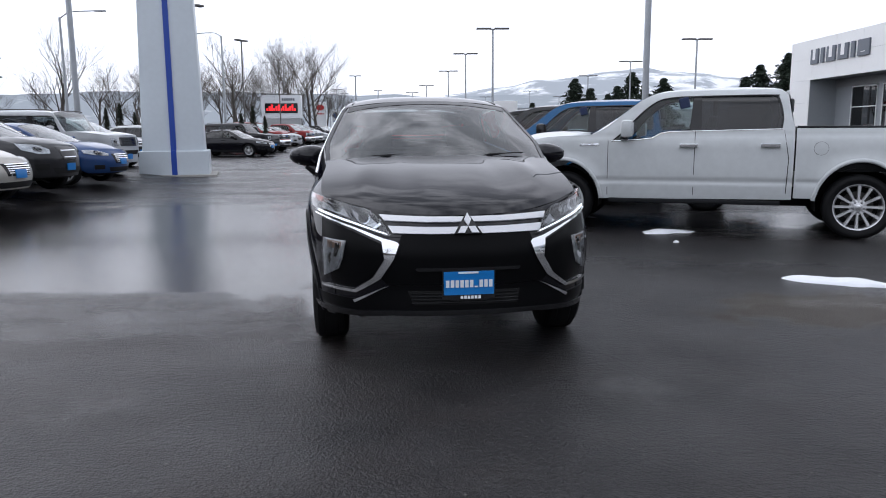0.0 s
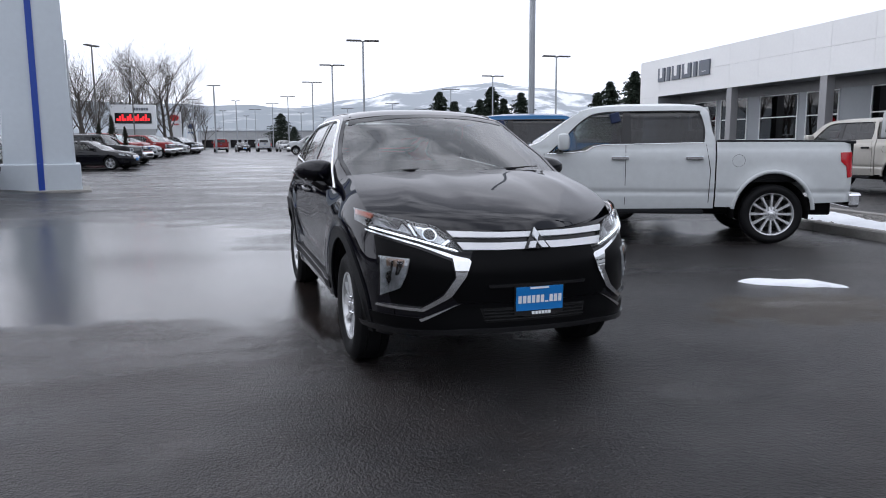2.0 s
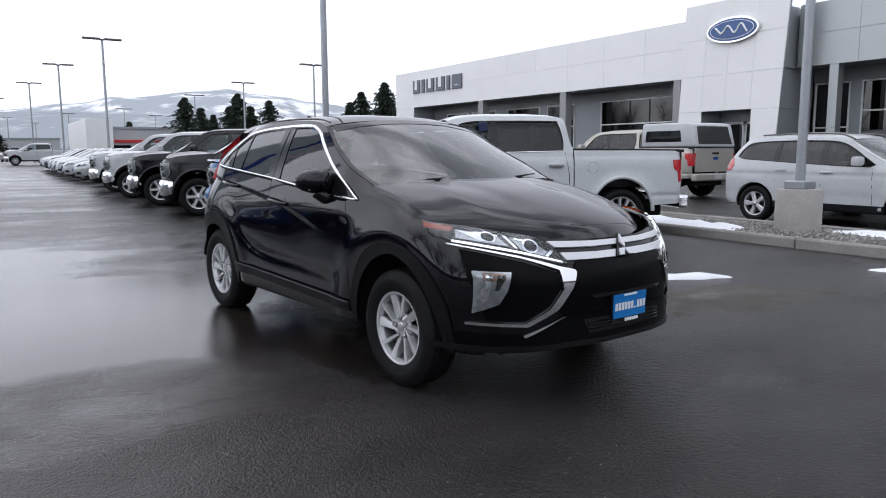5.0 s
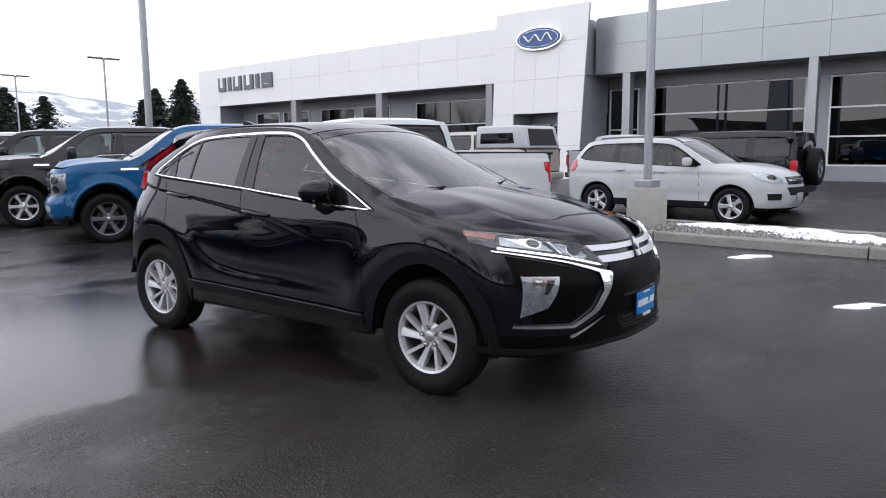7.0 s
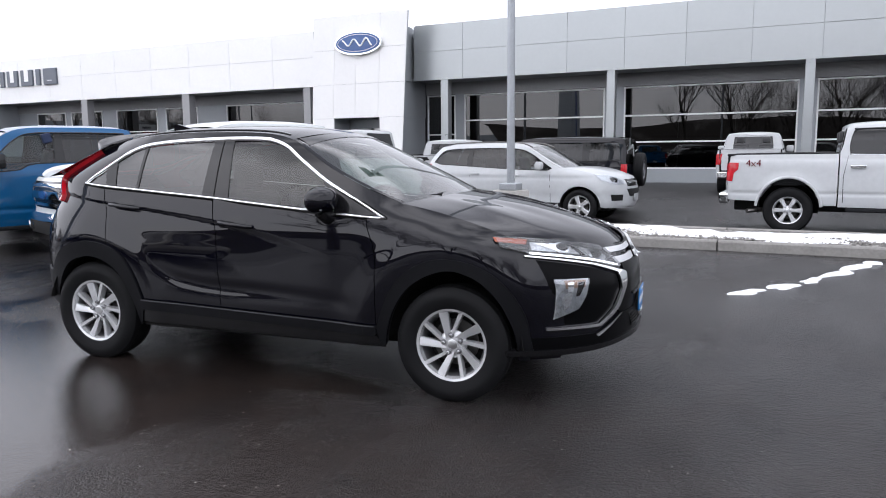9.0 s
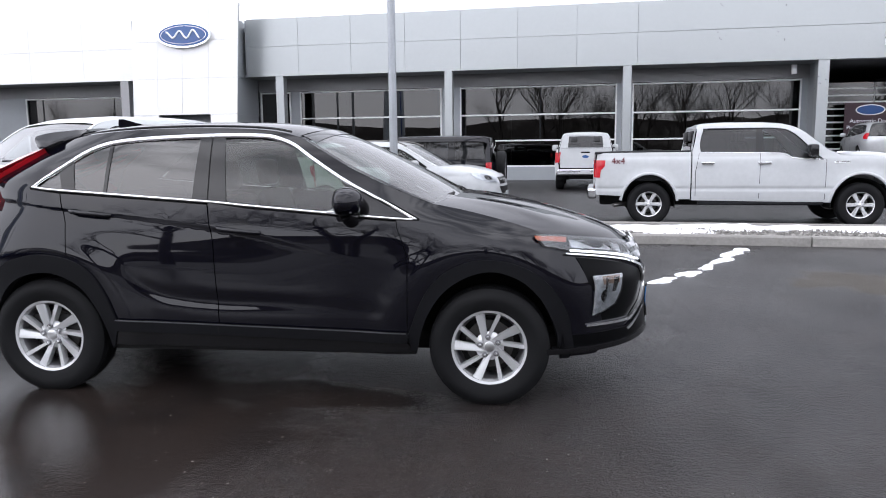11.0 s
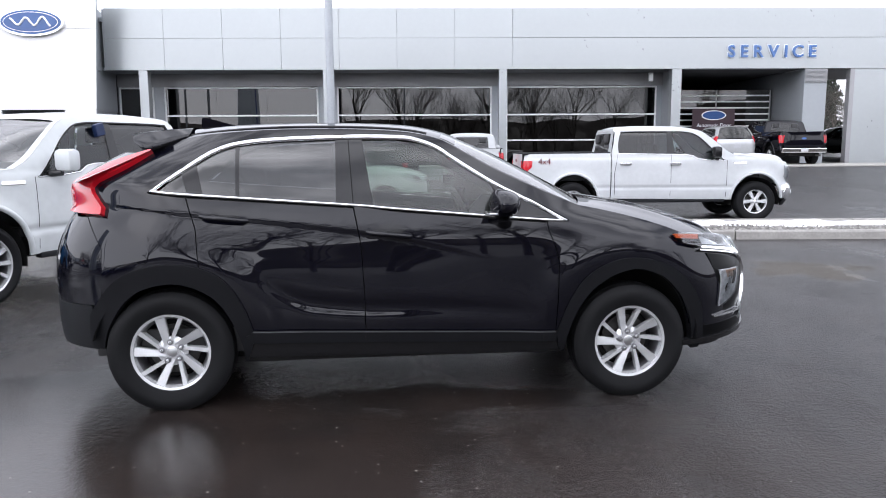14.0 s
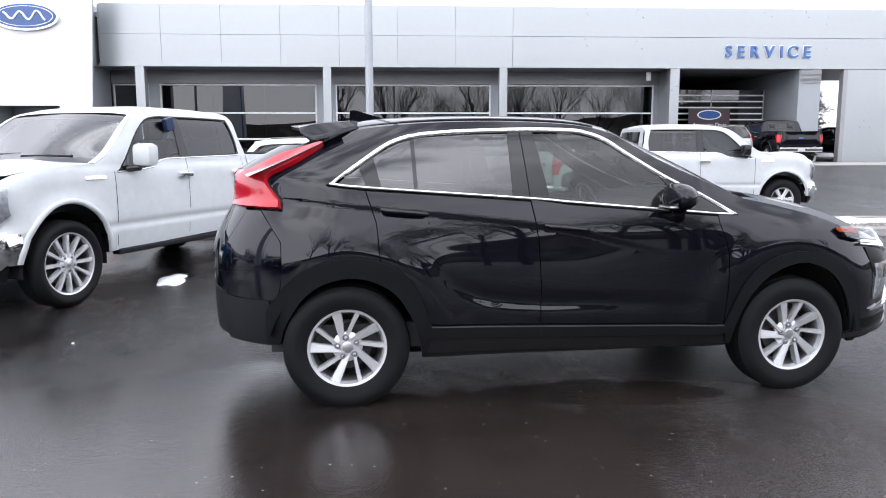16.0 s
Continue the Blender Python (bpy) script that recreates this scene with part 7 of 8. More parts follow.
def make_pickup(name, m, body, label, group="pickups in the lot", fine=True, spec_more=None, lower=None, chrome=True, topper=False, mirror_mat=None, badge44=False, pairs=False):
    spec = dict(wb=3.683, tyre=0.405, rim=0.285, tyre_w=0.28, track=0.86, arch=0.50, flare=0.022, spokes=12, spoke_w=0.046, twist=0.0, pairs=pairs,
                wide=[(0.3, 0.92), (0.5, 0.965), (0.64, 0.985), (0.70, 0.992), (1.05, 0.998), (1.25, 0.985), (1.36, 0.955), (1.60, 0.885), (1.80, 0.815), (1.90, 0.74), (2.0, 0.6)],
                nose=[(0.3, 2.60), (0.45, 2.68), (0.70, 2.70), (0.76, 2.66), (1.0, 2.66), (1.15, 2.63), (1.25, 2.55), (1.4, 2.3), (1.9, 1.9)],
                stern=[(0.3, -2.80), (0.5, -2.86), (0.68, -2.88), (1.38, -2.87), (1.5, -2.87), (2.0, -2.87)], nose_round=0.34, nose_square=4.5, stern_round=0.12, stern_square=10,
                crease=((0.70, 0.012, 0.022), (1.30, 0.006, 0.02)))
    if spec_more:
        spec.update(spec_more)
    side_f, front_f, back_f = shell(spec)
    car = thing(name, m, label, "pickup truck", group)
    pnt = M[body]
    low = M[lower] if lower else pnt
    hw, t = spec["wb"] / 2, spec["tyre"]
    f_arch = arch(hw, t, spec["arch"], spec["arch"] + 0.06, -8, 188, 26)
    r_arch = arch(-hw, t, spec["arch"], spec["arch"] + 0.06, -8, 188, 26)
    belt = [(1.20, 1.225), (0.86, 1.24), (0.66, 1.262), (0.55, 1.325), (0.44, 1.345), (-0.93, 1.37)]
    top = curve([(1.20, 1.225), (1.06, 1.35), (0.80, 1.62), (0.62, 1.755), (0.46, 1.80), (0.20, 1.815), (-0.78, 1.815), (-0.88, 1.775), (-0.94, 1.55), (-0.93, 1.38)], 4)
    dlo = top + belt[::-1][1:-1]
    cant = curve([(1.46, 1.315), (1.25, 1.42), (0.95, 1.67), (0.76, 1.80), (0.55, 1.865), (0.2, 1.885), (-0.6, 1.885), (-0.90, 1.868), (-0.99, 1.80)], 4)
    hood = [(1.46, 1.315), (1.9, 1.298), (2.2, 1.268), (2.36, 1.235)]
    hs = 0.05 if fine else 0.12
    for s in (-1, 1):
        side = sided(side_f, s)
        cab = cant + [(-1.03, 1.55), (-1.075, 1.40), (-1.075, 0.48), (1.35, 0.45)] + [p for p in f_arch if 0.45 < p[1]][::-1] + [(2.345, 0.72)] + [(float(front_f(0.86, z)), z) for z in (0.76, 0.9, 1.0, 1.1, 1.18)] + [(2.34, 1.235)] + hood[::-1][1:]
        # order: roof line back to the cab's rear, down, along the sill, over the arch to the nose and back up the bonnet's edge
        skin("cab_side", cab, side, pnt, car, h=hs, holes=[dlo], skirt=0.02)
        front_x = max(p[0] for p in f_arch if p[1] > 0.45)
        skin("bumper_side", [(front_x + 0.005, 0.47), (front_x + 0.005, 0.56), (2.345, 0.735)] + [(float(front_f(0.90, z)), z) for z in (0.74, 0.66, 0.56, 0.47)], side, M["chrome"] if chrome else low, car, h=0.08, off=0.006, skirt=0.02)
        bed = [(-1.095, 1.385), (-1.095, 0.50), (-1.30, 0.50)] + [p for p in r_arch if p[1] > 0.50] + [(-2.33, 0.56), (-2.84, 0.58), (-2.85, 1.375)]
        skin("bed_side", bed, side, pnt, car, h=hs, skirt=0.02)
        if lower:
            skin("lower_stripe", [(-1.09, 0.70), (-1.09, 0.505), (-1.31, 0.505)] + [p for p in r_arch if 0.51 < p[1] < 0.72 and p[0] > -hw] + [(-1.31, 0.70)], side, low, car, h=0.1, off=0.004)
        for gx, z0, z1 in ((1.235, 0.50, 1.235), (0.115, 0.52, 1.36), (-0.80, 0.95, 1.36)):
            if gx < -0.5:
                line = [(-0.95, 1.36), (-0.955, 1.355), (-1.02, 1.0), (-1.01, 0.56), (-1.0, 0.56), (-1.01, 1.0)]
            else:
                line = [(gx - 0.004, z0), (gx + 0.004, z0), (gx + 0.004, z1), (gx - 0.004, z1)]
            skin("door_gap", line, side, M["cavity"], car, h=0.1, off=0.0015)
        skin("front_window", [(1.17, 1.235), (0.86, 1.247), (0.66, 1.27), (0.55, 1.333), (0.44, 1.352), (0.115, 1.357), (0.115, 1.805), (0.46, 1.79), (0.62, 1.745), (0.80, 1.61), (1.05, 1.345)], side, M["car_glass"], car, h=0.12, off=-0.012)
        skin("rear_window", [(0.115, 1.357), (-0.92, 1.378), (-0.93, 1.55), (-0.875, 1.765), (-0.78, 1.805), (0.115, 1.805)], side, M["car_dark"], car, h=0.12, off=-0.012)
        skin("centre_pillar", [(0.19, 1.352), (0.04, 1.355), (0.055, 1.81), (0.155, 1.81)], side, M["gloss_black"], car, h=0.12, off=-0.004, skirt=0.006)
        if chrome:
            strip("belt_trim", belt, 0.016, side, M["chrome"], car, off=0.008, skirt=0.01, closed=False, inset=-0.012)
        strip("window_rubber", dlo, 0.018, side, M["gloss_black"], car, off=0.003, skirt=0.006)
        for cx, a in ((hw, f_arch), (-hw, r_arch)):
            strip("arch_lip", [p for p in a if p[1] > 0.46], 0.055, side, pnt, car, off=0.018, skirt=0.03, closed=False, inset=-0.05)
        for hx in (0.19, -0.80):
            y0 = float(side_f(hx, 1.17))
            b = box("door_handle", hx - 0.115, hx + 0.115, -0.022, 0.022, 1.145, 1.195, M["chrome"] if chrome else M["gloss_black"], car, bevel=0.010, m=Matrix.Translation((0, s * (y0 + 0.022), 0)))
        # mirror
        bm = bmesh.new()
        add_box(bm, 0.86, 1.02, -0.10, 0.13, 1.30, 1.53, 0.05, Matrix.Translation((0.03, s * 1.13, -0.02)))
        mir = part("door_mirror", bm, M[mirror_mat] if mirror_mat else pnt, car, split=40)
        tube("mirror_arm", [(1.06, s * 0.93, 1.25), (1.0, s * 1.10, 1.27)], 0.035, M["gloss_black"], mir, n=8)
        # tail lamp
        skin("tail_lamp", [(-2.66, 1.235), (-2.86, 1.24), (-2.865, 0.915), (-2.76, 0.905), (-2.74, 1.05), (-2.67, 1.12)], side, M["tail_red"], car, h=0.06, off=0.010, skirt=0.02)
        # headlamp
        q = (lambda v: v) if s < 0 else mirrored
        fm = fronted(front_f)
        lamp = skin("headlamp", q([(-0.93, 1.13), (-0.66, 1.10), (-0.66, 0.80), (-0.86, 0.79), (-0.94, 0.90)]), fm, M["lamp_bowl"], car, h=0.06, off=0.008, skirt=0.02)
        for z in (0.88, 1.02):
            skin("lamp_lens", q(arch(-0.775, z, 0.085, 0.055, 0, 360, 16)[:-1]), fm, M["gloss_black"], lamp, h=0.05, off=0.014, skirt=0.004)
        skin("lamp_cover", q([(-0.93, 1.13), (-0.66, 1.10), (-0.66, 0.80), (-0.86, 0.79), (-0.94, 0.90)]), fm, M["lens"], lamp, h=0.08, off=0.024)
        skin("fog_lamp", q(arch(-0.68, 0.58, 0.06, 0.045, 0, 360, 14)[:-1]), fm, M["lamp_bowl"], car, h=0.05, off=0.03, skirt=0.01)
        # fuel flap and running board
        if s > 0:
            strip("fuel_flap", arch(-1.38, 1.13, 0.085, 0.085, 0, 360, 24)[:-1], 0.004, side, M["cavity"], car, off=0.002, skirt=0.003)
        skin("fender_badge", [(1.62, 1.20), (1.36, 1.20), (1.36, 1.165), (1.62, 1.165)], side, M["chrome"], car, h=0.1, off=0.008, skirt=0.008)
        box("running_board", -0.95, 1.22, s * 0.93 - 0.05, s * 0.93 + 0.05, 0.40, 0.46, M["plastic"], car, bevel=0.015)
        tube("bed_rail_cap", [(-1.10, s * 0.93, 1.392), (-2.0, s * 0.93, 1.385), (-2.86, s * 0.93, 1.372)], 0.022, M["plastic"], car, n=8)
    cowl_e = [(x, float(side_f(x, z)), z) for x, z in cant]
    k = [i for i, p in enumerate(cant) if p[0] >= 0.62]
    scr_e = [cowl_e[i] for i in k]
    scr_c = [(1.60, 1.33), (1.3, 1.50), (0.98, 1.69), (0.72, 1.845)]
    sheet("windscreen", scr_e, scr_c, M["screen_glass"], car, nu=19, ns=12, span=(-0.94, 0.94))
    sheet("pillar_left", scr_e, scr_c, pnt, car, nu=3, ns=12, span=(0.93, 1.0), off=0.005)
    sheet("pillar_right", scr_e, scr_c, pnt, car, nu=3, ns=12, span=(-1.0, -0.93), off=0.005)
    roof_e = [cowl_e[i] for i in range(len(cant)) if cant[i][0] <= 0.76]
    sheet("roof", roof_e, [(0.74, 1.84), (0.55, 1.905), (0.2, 1.935), (-0.5, 1.94), (-0.92, 1.915), (-1.02, 1.83)], pnt, car, p=3.4, nu=25, ns=18)
    hood_e = [(x, float(side_f(x, z)), z) for x, z in curve(hood, 4)]
    sheet("bonnet", hood_e, curve([(1.58, 1.335), (2.0, 1.345), (2.35, 1.315), (2.52, 1.26), (2.58, 1.20)], 4), pnt, car, p=3.5, q=3.0, nu=33, ns=20,
          relief=lambda a, v: 0.028 * (smooth01(0.42, 0.55, abs(a)) - smooth01(0.62, 0.80, abs(a))) * min(1, 3 * v) * 1.0 - 0.018 * (1 - smooth01(0.40, 0.55, abs(a))) * math.sin(math.pi * min(1, v)))
    box("cab_back", -1.06, -1.0, -0.80, 0.80, 1.0, 1.30, pnt, car)
    skin("rear_cab_window", [(-0.62, 1.40), (0.62, 1.40), (0.58, 1.78), (-0.58, 1.78)], lambda u, v: np.stack([-1.09 + 0.18 * (np.asarray(v, float) - 1.38), np.asarray(u, float), np.asarray(v, float)], -1), M["car_dark"], car, h=0.2, off=0.0)
    skin("cab_back_panel", [(-0.92, 1.0), (0.92, 1.0), (0.90, 1.40), (0.80, 1.80), (0.70, 1.87), (-0.70, 1.87), (-0.80, 1.80), (-0.90, 1.40)], lambda u, v: np.stack([-1.075 + 0.16 * (np.asarray(v, float) - 1.38), np.asarray(u, float), np.asarray(v, float)], -1), pnt, car, h=0.15, holes=[[(-0.62, 1.40), (0.62, 1.40), (0.58, 1.78), (-0.58, 1.78)]])
    skin("tailgate", [(-0.83, 0.74), (0.83, 0.74), (0.83, 1.37), (-0.83, 1.37)], fronted(back_f), pnt, car, h=0.12, off=0.0, skirt=0.04)
    skin("tailgate_badge", arch(0, 1.10, 0.11, 0.045, 0, 360, 20)[:-1], fronted(back_f), M["sign_blue"], car, h=0.1, off=0.008, skirt=0.008)
    skin("tailgate_handle", [(-0.14, 1.21), (0.14, 1.21), (0.14, 1.26), (-0.14, 1.26)], fronted(back_f), M["gloss_black"], car, h=0.1, off=0.006, skirt=0.006)
    box("rear_bumper", -2.99, -2.82, -0.93, 0.93, 0.50, 0.70, M["chrome"] if chrome else low, car, bevel=0.04)
    skin("number_plate", [(-0.155, 0.55), (0.155, 0.55), (0.155, 0.68), (-0.155, 0.68)], lambda u, v: np.stack([-2.995 + 0 * np.asarray(u, float), np.asarray(u, float), np.asarray(v, float)], -1), M["plate_grey"], car, h=0.2, skirt=0.004)
    fm = fronted(front_f)
    skin("grille", [(-0.64, 0.82), (-0.66, 1.10), (-0.60, 1.15), (0.60, 1.15), (0.66, 1.10), (0.64, 0.82)], fm, M["gloss_black"], car, h=0.12, off=0.004, skirt=0.02)
    for z0, z1 in ((0.85, 0.89), (0.94, 1.03), (1.08, 1.12)):
        skin("grille_bar", [(-0.64, z0), (0.64, z0), (0.64, z1), (-0.64, z1)], fm, M["chrome"] if chrome else M["plastic"], car, h=0.12, off=0.022, skirt=0.02)
    skin("grille_badge", arch(0, 0.985, 0.125, 0.052, 0, 360, 20)[:-1], fm, M["sign_blue"], car, h=0.1, off=0.034, skirt=0.012)
    skin("front_bumper", [(-0.92, 0.75), (-0.95, 0.55), (-0.86, 0.44), (0.86, 0.44), (0.95, 0.55), (0.92, 0.75)], fm, M["chrome"] if chrome else low, car, h=0.08, off=0.02, skirt=0.05)
    skin("bumper_intake", [(-0.45, 0.66), (-0.42, 0.52), (0.42, 0.52), (0.45, 0.66)], fm, M["cavity"], car, h=0.12, off=0.024, skirt=0.01)
    skin("front_valance", [(-0.90, 0.45), (-0.84, 0.32), (0.84, 0.32), (0.90, 0.45)], fm, M["plastic"], car, h=0.1, off=0.004, skirt=0.03)
    skin("front_panel", [(-0.88, 1.20), (-0.92, 0.72), (0.92, 0.72), (0.88, 1.20)], fm, pnt, car, h=0.08, off=-0.004)
    # bed floor and inner walls, frame underneath
    bm = bmesh.new()
    add_box(bm, -2.85, -1.10, -0.88, 0.88, 0.84, 0.88)
    for y in (-0.90, 0.86):
        add_box(bm, -2.85, -1.10, y, y + 0.04, 0.86, 1.37)
    add_box(bm, -1.14, -1.10, -0.88, 0.88, 0.86, 1.38)
    part("load_bed", bm, M["plastic"], car)
    box("chassis", -2.75, 2.35, -0.52, 0.52, 0.36, 0.55, M["cavity"], car, bevel=0.03)
    box("sill_inner", -1.06, 1.3, -0.90, 0.90, 0.46, 0.60, M["cavity"], car)
    tube("tailpipe", [(-2.2, -0.72, 0.40), (-2.5, -0.95, 0.38)], 0.04, M["steel"], car, n=8)
    cabin_of(car, -1.0, 1.35, 0.86, 0.62, 1.22, (0.30, -0.62))
    tube("wiper", [(1.50, -0.60, 1.365), (1.46, -0.2, 1.40), (1.44, 0.05, 1.41)], 0.012, M["plastic"], car, n=6)
    tube("wiper", [(1.50, 0.10, 1.385), (1.46, 0.4, 1.39), (1.42, 0.66, 1.385)], 0.012, M["plastic"], car, n=6)
    wheels_of(car, spec, fine)
    if topper:
        bm = bmesh.new()
        prism(bm, [(-1.08, 1.40), (-2.88, 1.40), (-2.72, 2.02), (-2.60, 2.06), (-1.12, 2.06)], 1.76, Matrix.Translation((0, -0.88, 0)))
        bmesh.ops.bevel(bm, geom=[e for e in bm.edges], offset=0.06, segments=3, affect="EDGES", profile=0.5)
        cap = part("bed_topper", bm, M["white_paint"], car, "white fibreglass bed topper", split=40)
        for s in (-1, 1):
            skin("topper_window", [(-1.25, 1.55), (-2.45, 1.55), (-2.40, 1.85), (-1.28, 1.85)], lambda u, v, s=s: np.stack([np.asarray(u, float), s * (0.885 + 0 * np.asarray(v, float)), np.asarray(v, float)], -1), M["car_dark"], cap, h=0.2)
        skin("topper_rear_window", [(-0.72, 1.48), (0.72, 1.48), (0.66, 1.96), (-0.66, 1.96)], lambda u, v: np.stack([-2.875 + 0.255 * (np.asarray(v, float) - 1.40), np.asarray(u, float), np.asarray(v, float)], -1), M["gloss_black"], cap, h=0.2, off=0.012)
    if badge44:
        for s in (-1, 1):
            word = bpy.data.curves.new("four_by_four", "FONT")
            word.body, word.size, word.extrude, word.align_x = "4x4", 0.17, 0.002, "CENTER"
            tmp = bpy.data.objects.new("tmp", word)
            me = bpy.data.meshes.new_from_object(tmp)
            bpy.data.objects.remove(tmp)
            me.materials.append(M["tail_dark"])
            ob = new("bed_lettering", me)
            ob.parent = car
            ob.matrix_basis = pose(-2.42, s * 1.006, 1.17, 90, 0, 0 if s < 0 else 180)
    return car


def make_wagon(name, m, body, label, spec, category="car", group="cars in the lot", fine=False, rails=False, chrome_line=False, cladding=False):
    """A closed car from its profile: bonnet, screen, roof and tail lines, windows, lamps, grille."""
    side_f, front_f, back_f = shell(spec)
    car = thing(name, m, label, category, group)
    pnt = M[body]
    hw, t, low = spec["wb"] / 2, spec["tyre"], spec["low"]
    hs = 0.06 if fine else 0.11
    cant, hood, tail = spec["cant"], spec["hood"], spec["tail"]
    f_arch = [p for p in arch(hw, t, spec["arch"], spec["arch"], -20, 200, 22) if p[1] > low]
    r_arch = [p for p in arch(-hw, t, spec["arch"], spec["arch"], -20, 200, 22) if p[1] > low]
    nose_cut = [(float(front_f(0.70, z)), z) for z in np.linspace(hood[-1][1] - 0.03, low + 0.02, 7)]
    tail_cut = [(float(back_f(0.72, z)), z) for z in np.linspace(low + 0.04, tail[-1][1], 7)]
    outline = curve(cant, 4) + curve(tail, 3)[1:] + tail_cut[::-1][1:] + [(tail_cut[0][0] + 0.1, low)] + r_arch[::-1] + f_arch[::-1] + [(nose_cut[-1][0] - 0.1, low)] + nose_cut[::-1] + curve(hood, 4)[::-1][:-1]
    dlo = curve(spec["dlo_top"], 4) + spec["dlo_bot"]
    fm, bk = fronted(front_f), fronted(back_f)
    for s in (-1, 1):
        side = sided(side_f, s)
        skin("body_side", outline, side, pnt, car, h=hs, holes=[dlo], skirt=0.02)
        for i, pane in enumerate(spec["panes"]):
            skin("side_window", pane, side, M["car_glass" if i == 0 else "car_dark"], car, h=0.15, off=-0.01)
        for pil in spec["pillars"]:
            skin("window_pillar", pil, side, M["gloss_black"], car, h=0.15, off=-0.003, skirt=0.006)
        strip("window_trim", dlo, 0.018, side, M["chrome" if chrome_line else "gloss_black"], car, off=0.006, skirt=0.008)
        for line in spec.get("gaps", ()):
            a, b = np.array(line[0]), np.array(line[1])
            skin("door_gap", [tuple(a), (a[0] + 0.008, a[1]), (b[0] + 0.008, b[1]), tuple(b)], side, M["cavity"], car, h=0.2, off=0.0015)
        for hx, hz in spec.get("handles", ()):
            y0 = float(side_f(hx, hz))
            box("door_handle", hx - 0.10, hx + 0.10, -0.018, 0.018, hz - 0.018, hz + 0.018, pnt, car, bevel=0.008, m=Matrix.Translation((0, s * (y0 + 0.018), 0)))
        if cladding:
            for a in (f_arch, r_arch):
                strip("arch_cladding", a, 0.06, side, M["plastic"], car, off=0.012, skirt=0.02, closed=False, inset=-0.06)
        skin("sill", [(hw - spec["arch"] + 0.02, low + 0.10), (-hw + spec["arch"] - 0.02, low + 0.10), (-hw + spec["arch"] - 0.02, low - 0.02), (hw - spec["arch"] + 0.02, low - 0.02)], side, M["plastic"], car, h=0.15, off=0.006, skirt=0.03)
        mx, mz = spec["mirror"]
        y0 = float(side_f(mx, mz))
        bm = bmesh.new()
        add_box(bm, mx - 0.05, mx + 0.09, y0 + 0.05, y0 + 0.27, mz - 0.03, mz + 0.13, 0.045, Matrix.Diagonal((1, s, 1, 1)))
        bmesh.ops.recalc_face_normals(bm, faces=bm.faces)
        mir = part("door_mirror", bm, pnt, car, split=40)
        tube("mirror_foot", [(mx + 0.02, s * (y0 - 0.03), mz - 0.02), (mx + 0.02, s * (y0 + 0.12), mz)], 0.025, M["gloss_black"], mir, n=6)
        q = (lambda v: v) if s < 0 else mirrored
        lamp = skin("headlamp", q(spec["lamp"]), fm, M["lamp_bowl"], car, h=0.06, off=0.008, skirt=0.02)
        cx, cz = np.mean(np.array(spec["lamp"]), axis=0)
        skin("lamp_lens", q(arch(cx, cz, 0.06, 0.05, 0, 360, 14)[:-1]), fm, M["gloss_black"], lamp, h=0.05, off=0.014, skirt=0.005)
        skin("lamp_cover", q(spec["lamp"]), fm, M["lens"], lamp, h=0.08, off=0.022)
        skin("tail_lamp", spec["tail_lamp"], side, M["tail_red"], car, h=0.06, off=0.010, skirt=0.02)
        if "fog" in spec:
            skin("fog_recess", q(spec["fog"]), fm, M["cavity"], car, h=0.08, off=0.006, skirt=0.01)
        if rails:
            tube("roof_rail", [(x, s * (float(side_f(x, z)) - 0.06), z + 0.055) for x, z in curve(cant, 3)[8:-3]], 0.016, M["dark_pole"], car, n=6)
    ec = [(x, float(side_f(x, z)), z) for x, z in curve(cant, 4)]
    i0 = min(range(len(ec)), key=lambda i: abs(ec[i][0] - spec["screen_top"][0]))
    sheet("windscreen", ec[:i0 + 1], spec["screen_c"], M["screen_glass"], car, nu=17, ns=10, span=(-0.93, 0.93))
    for a, b in ((0.92, 1.0), (-1.0, -0.92)):
        sheet("front_pillar", ec[:i0 + 1], spec["screen_c"], pnt, car, nu=3, ns=10, span=(a, b), off=0.004)
    sheet("roof", ec[i0:], spec["roof_c"], pnt, car, p=3.2, nu=21, ns=14)
    he = [(x, float(side_f(x, z)), z) for x, z in curve(hood, 4)]
    sheet("bonnet", he, curve(spec["hood_c"], 4), pnt, car, p=2.8, q=2.2, nu=25, ns=16, relief=lambda a, v: 0.012 * math.exp(-((abs(a) - 0.6) / 0.12) ** 2) * math.sin(math.pi * v))
    te = [(x, float(side_f(x, z)), z) for x, z in curve(tail, 3)]
    n_glass = spec.get("tail_split", len(te) - 1)
    sheet("rear_window", te[:n_glass + 1], spec["tail_c"][:2] if "deck_c" in spec else spec["tail_c"], M["car_dark"], car, nu=15, ns=8, span=(-0.95, 0.95))
    if "deck_c" in spec:
        sheet("boot_lid", te[n_glass:], spec["deck_c"], pnt, car, p=2.8, nu=15, ns=8)
    z1, z0 = tail[-1][1], low
    skin("tail_panel", [(-0.74, z0 + 0.05), (0.74, z0 + 0.05), (0.74, z1), (-0.74, z1)], bk, pnt, car, h=0.10, off=0.0, skirt=0.02)
    skin("rear_bumper", [(-0.74, z0), (0.74, z0), (0.74, z0 + 0.22), (-0.74, z0 + 0.22)], bk, M["plastic"] if cladding else pnt, car, h=0.12, off=0.015, skirt=0.03)
    skin("number_plate", [(-0.155, 0.72), (0.155, 0.72), (0.155, 0.86), (-0.155, 0.86)], bk, M["plate_grey"], car, h=0.2, off=0.012, skirt=0.008)
    hz = hood[-1][1]
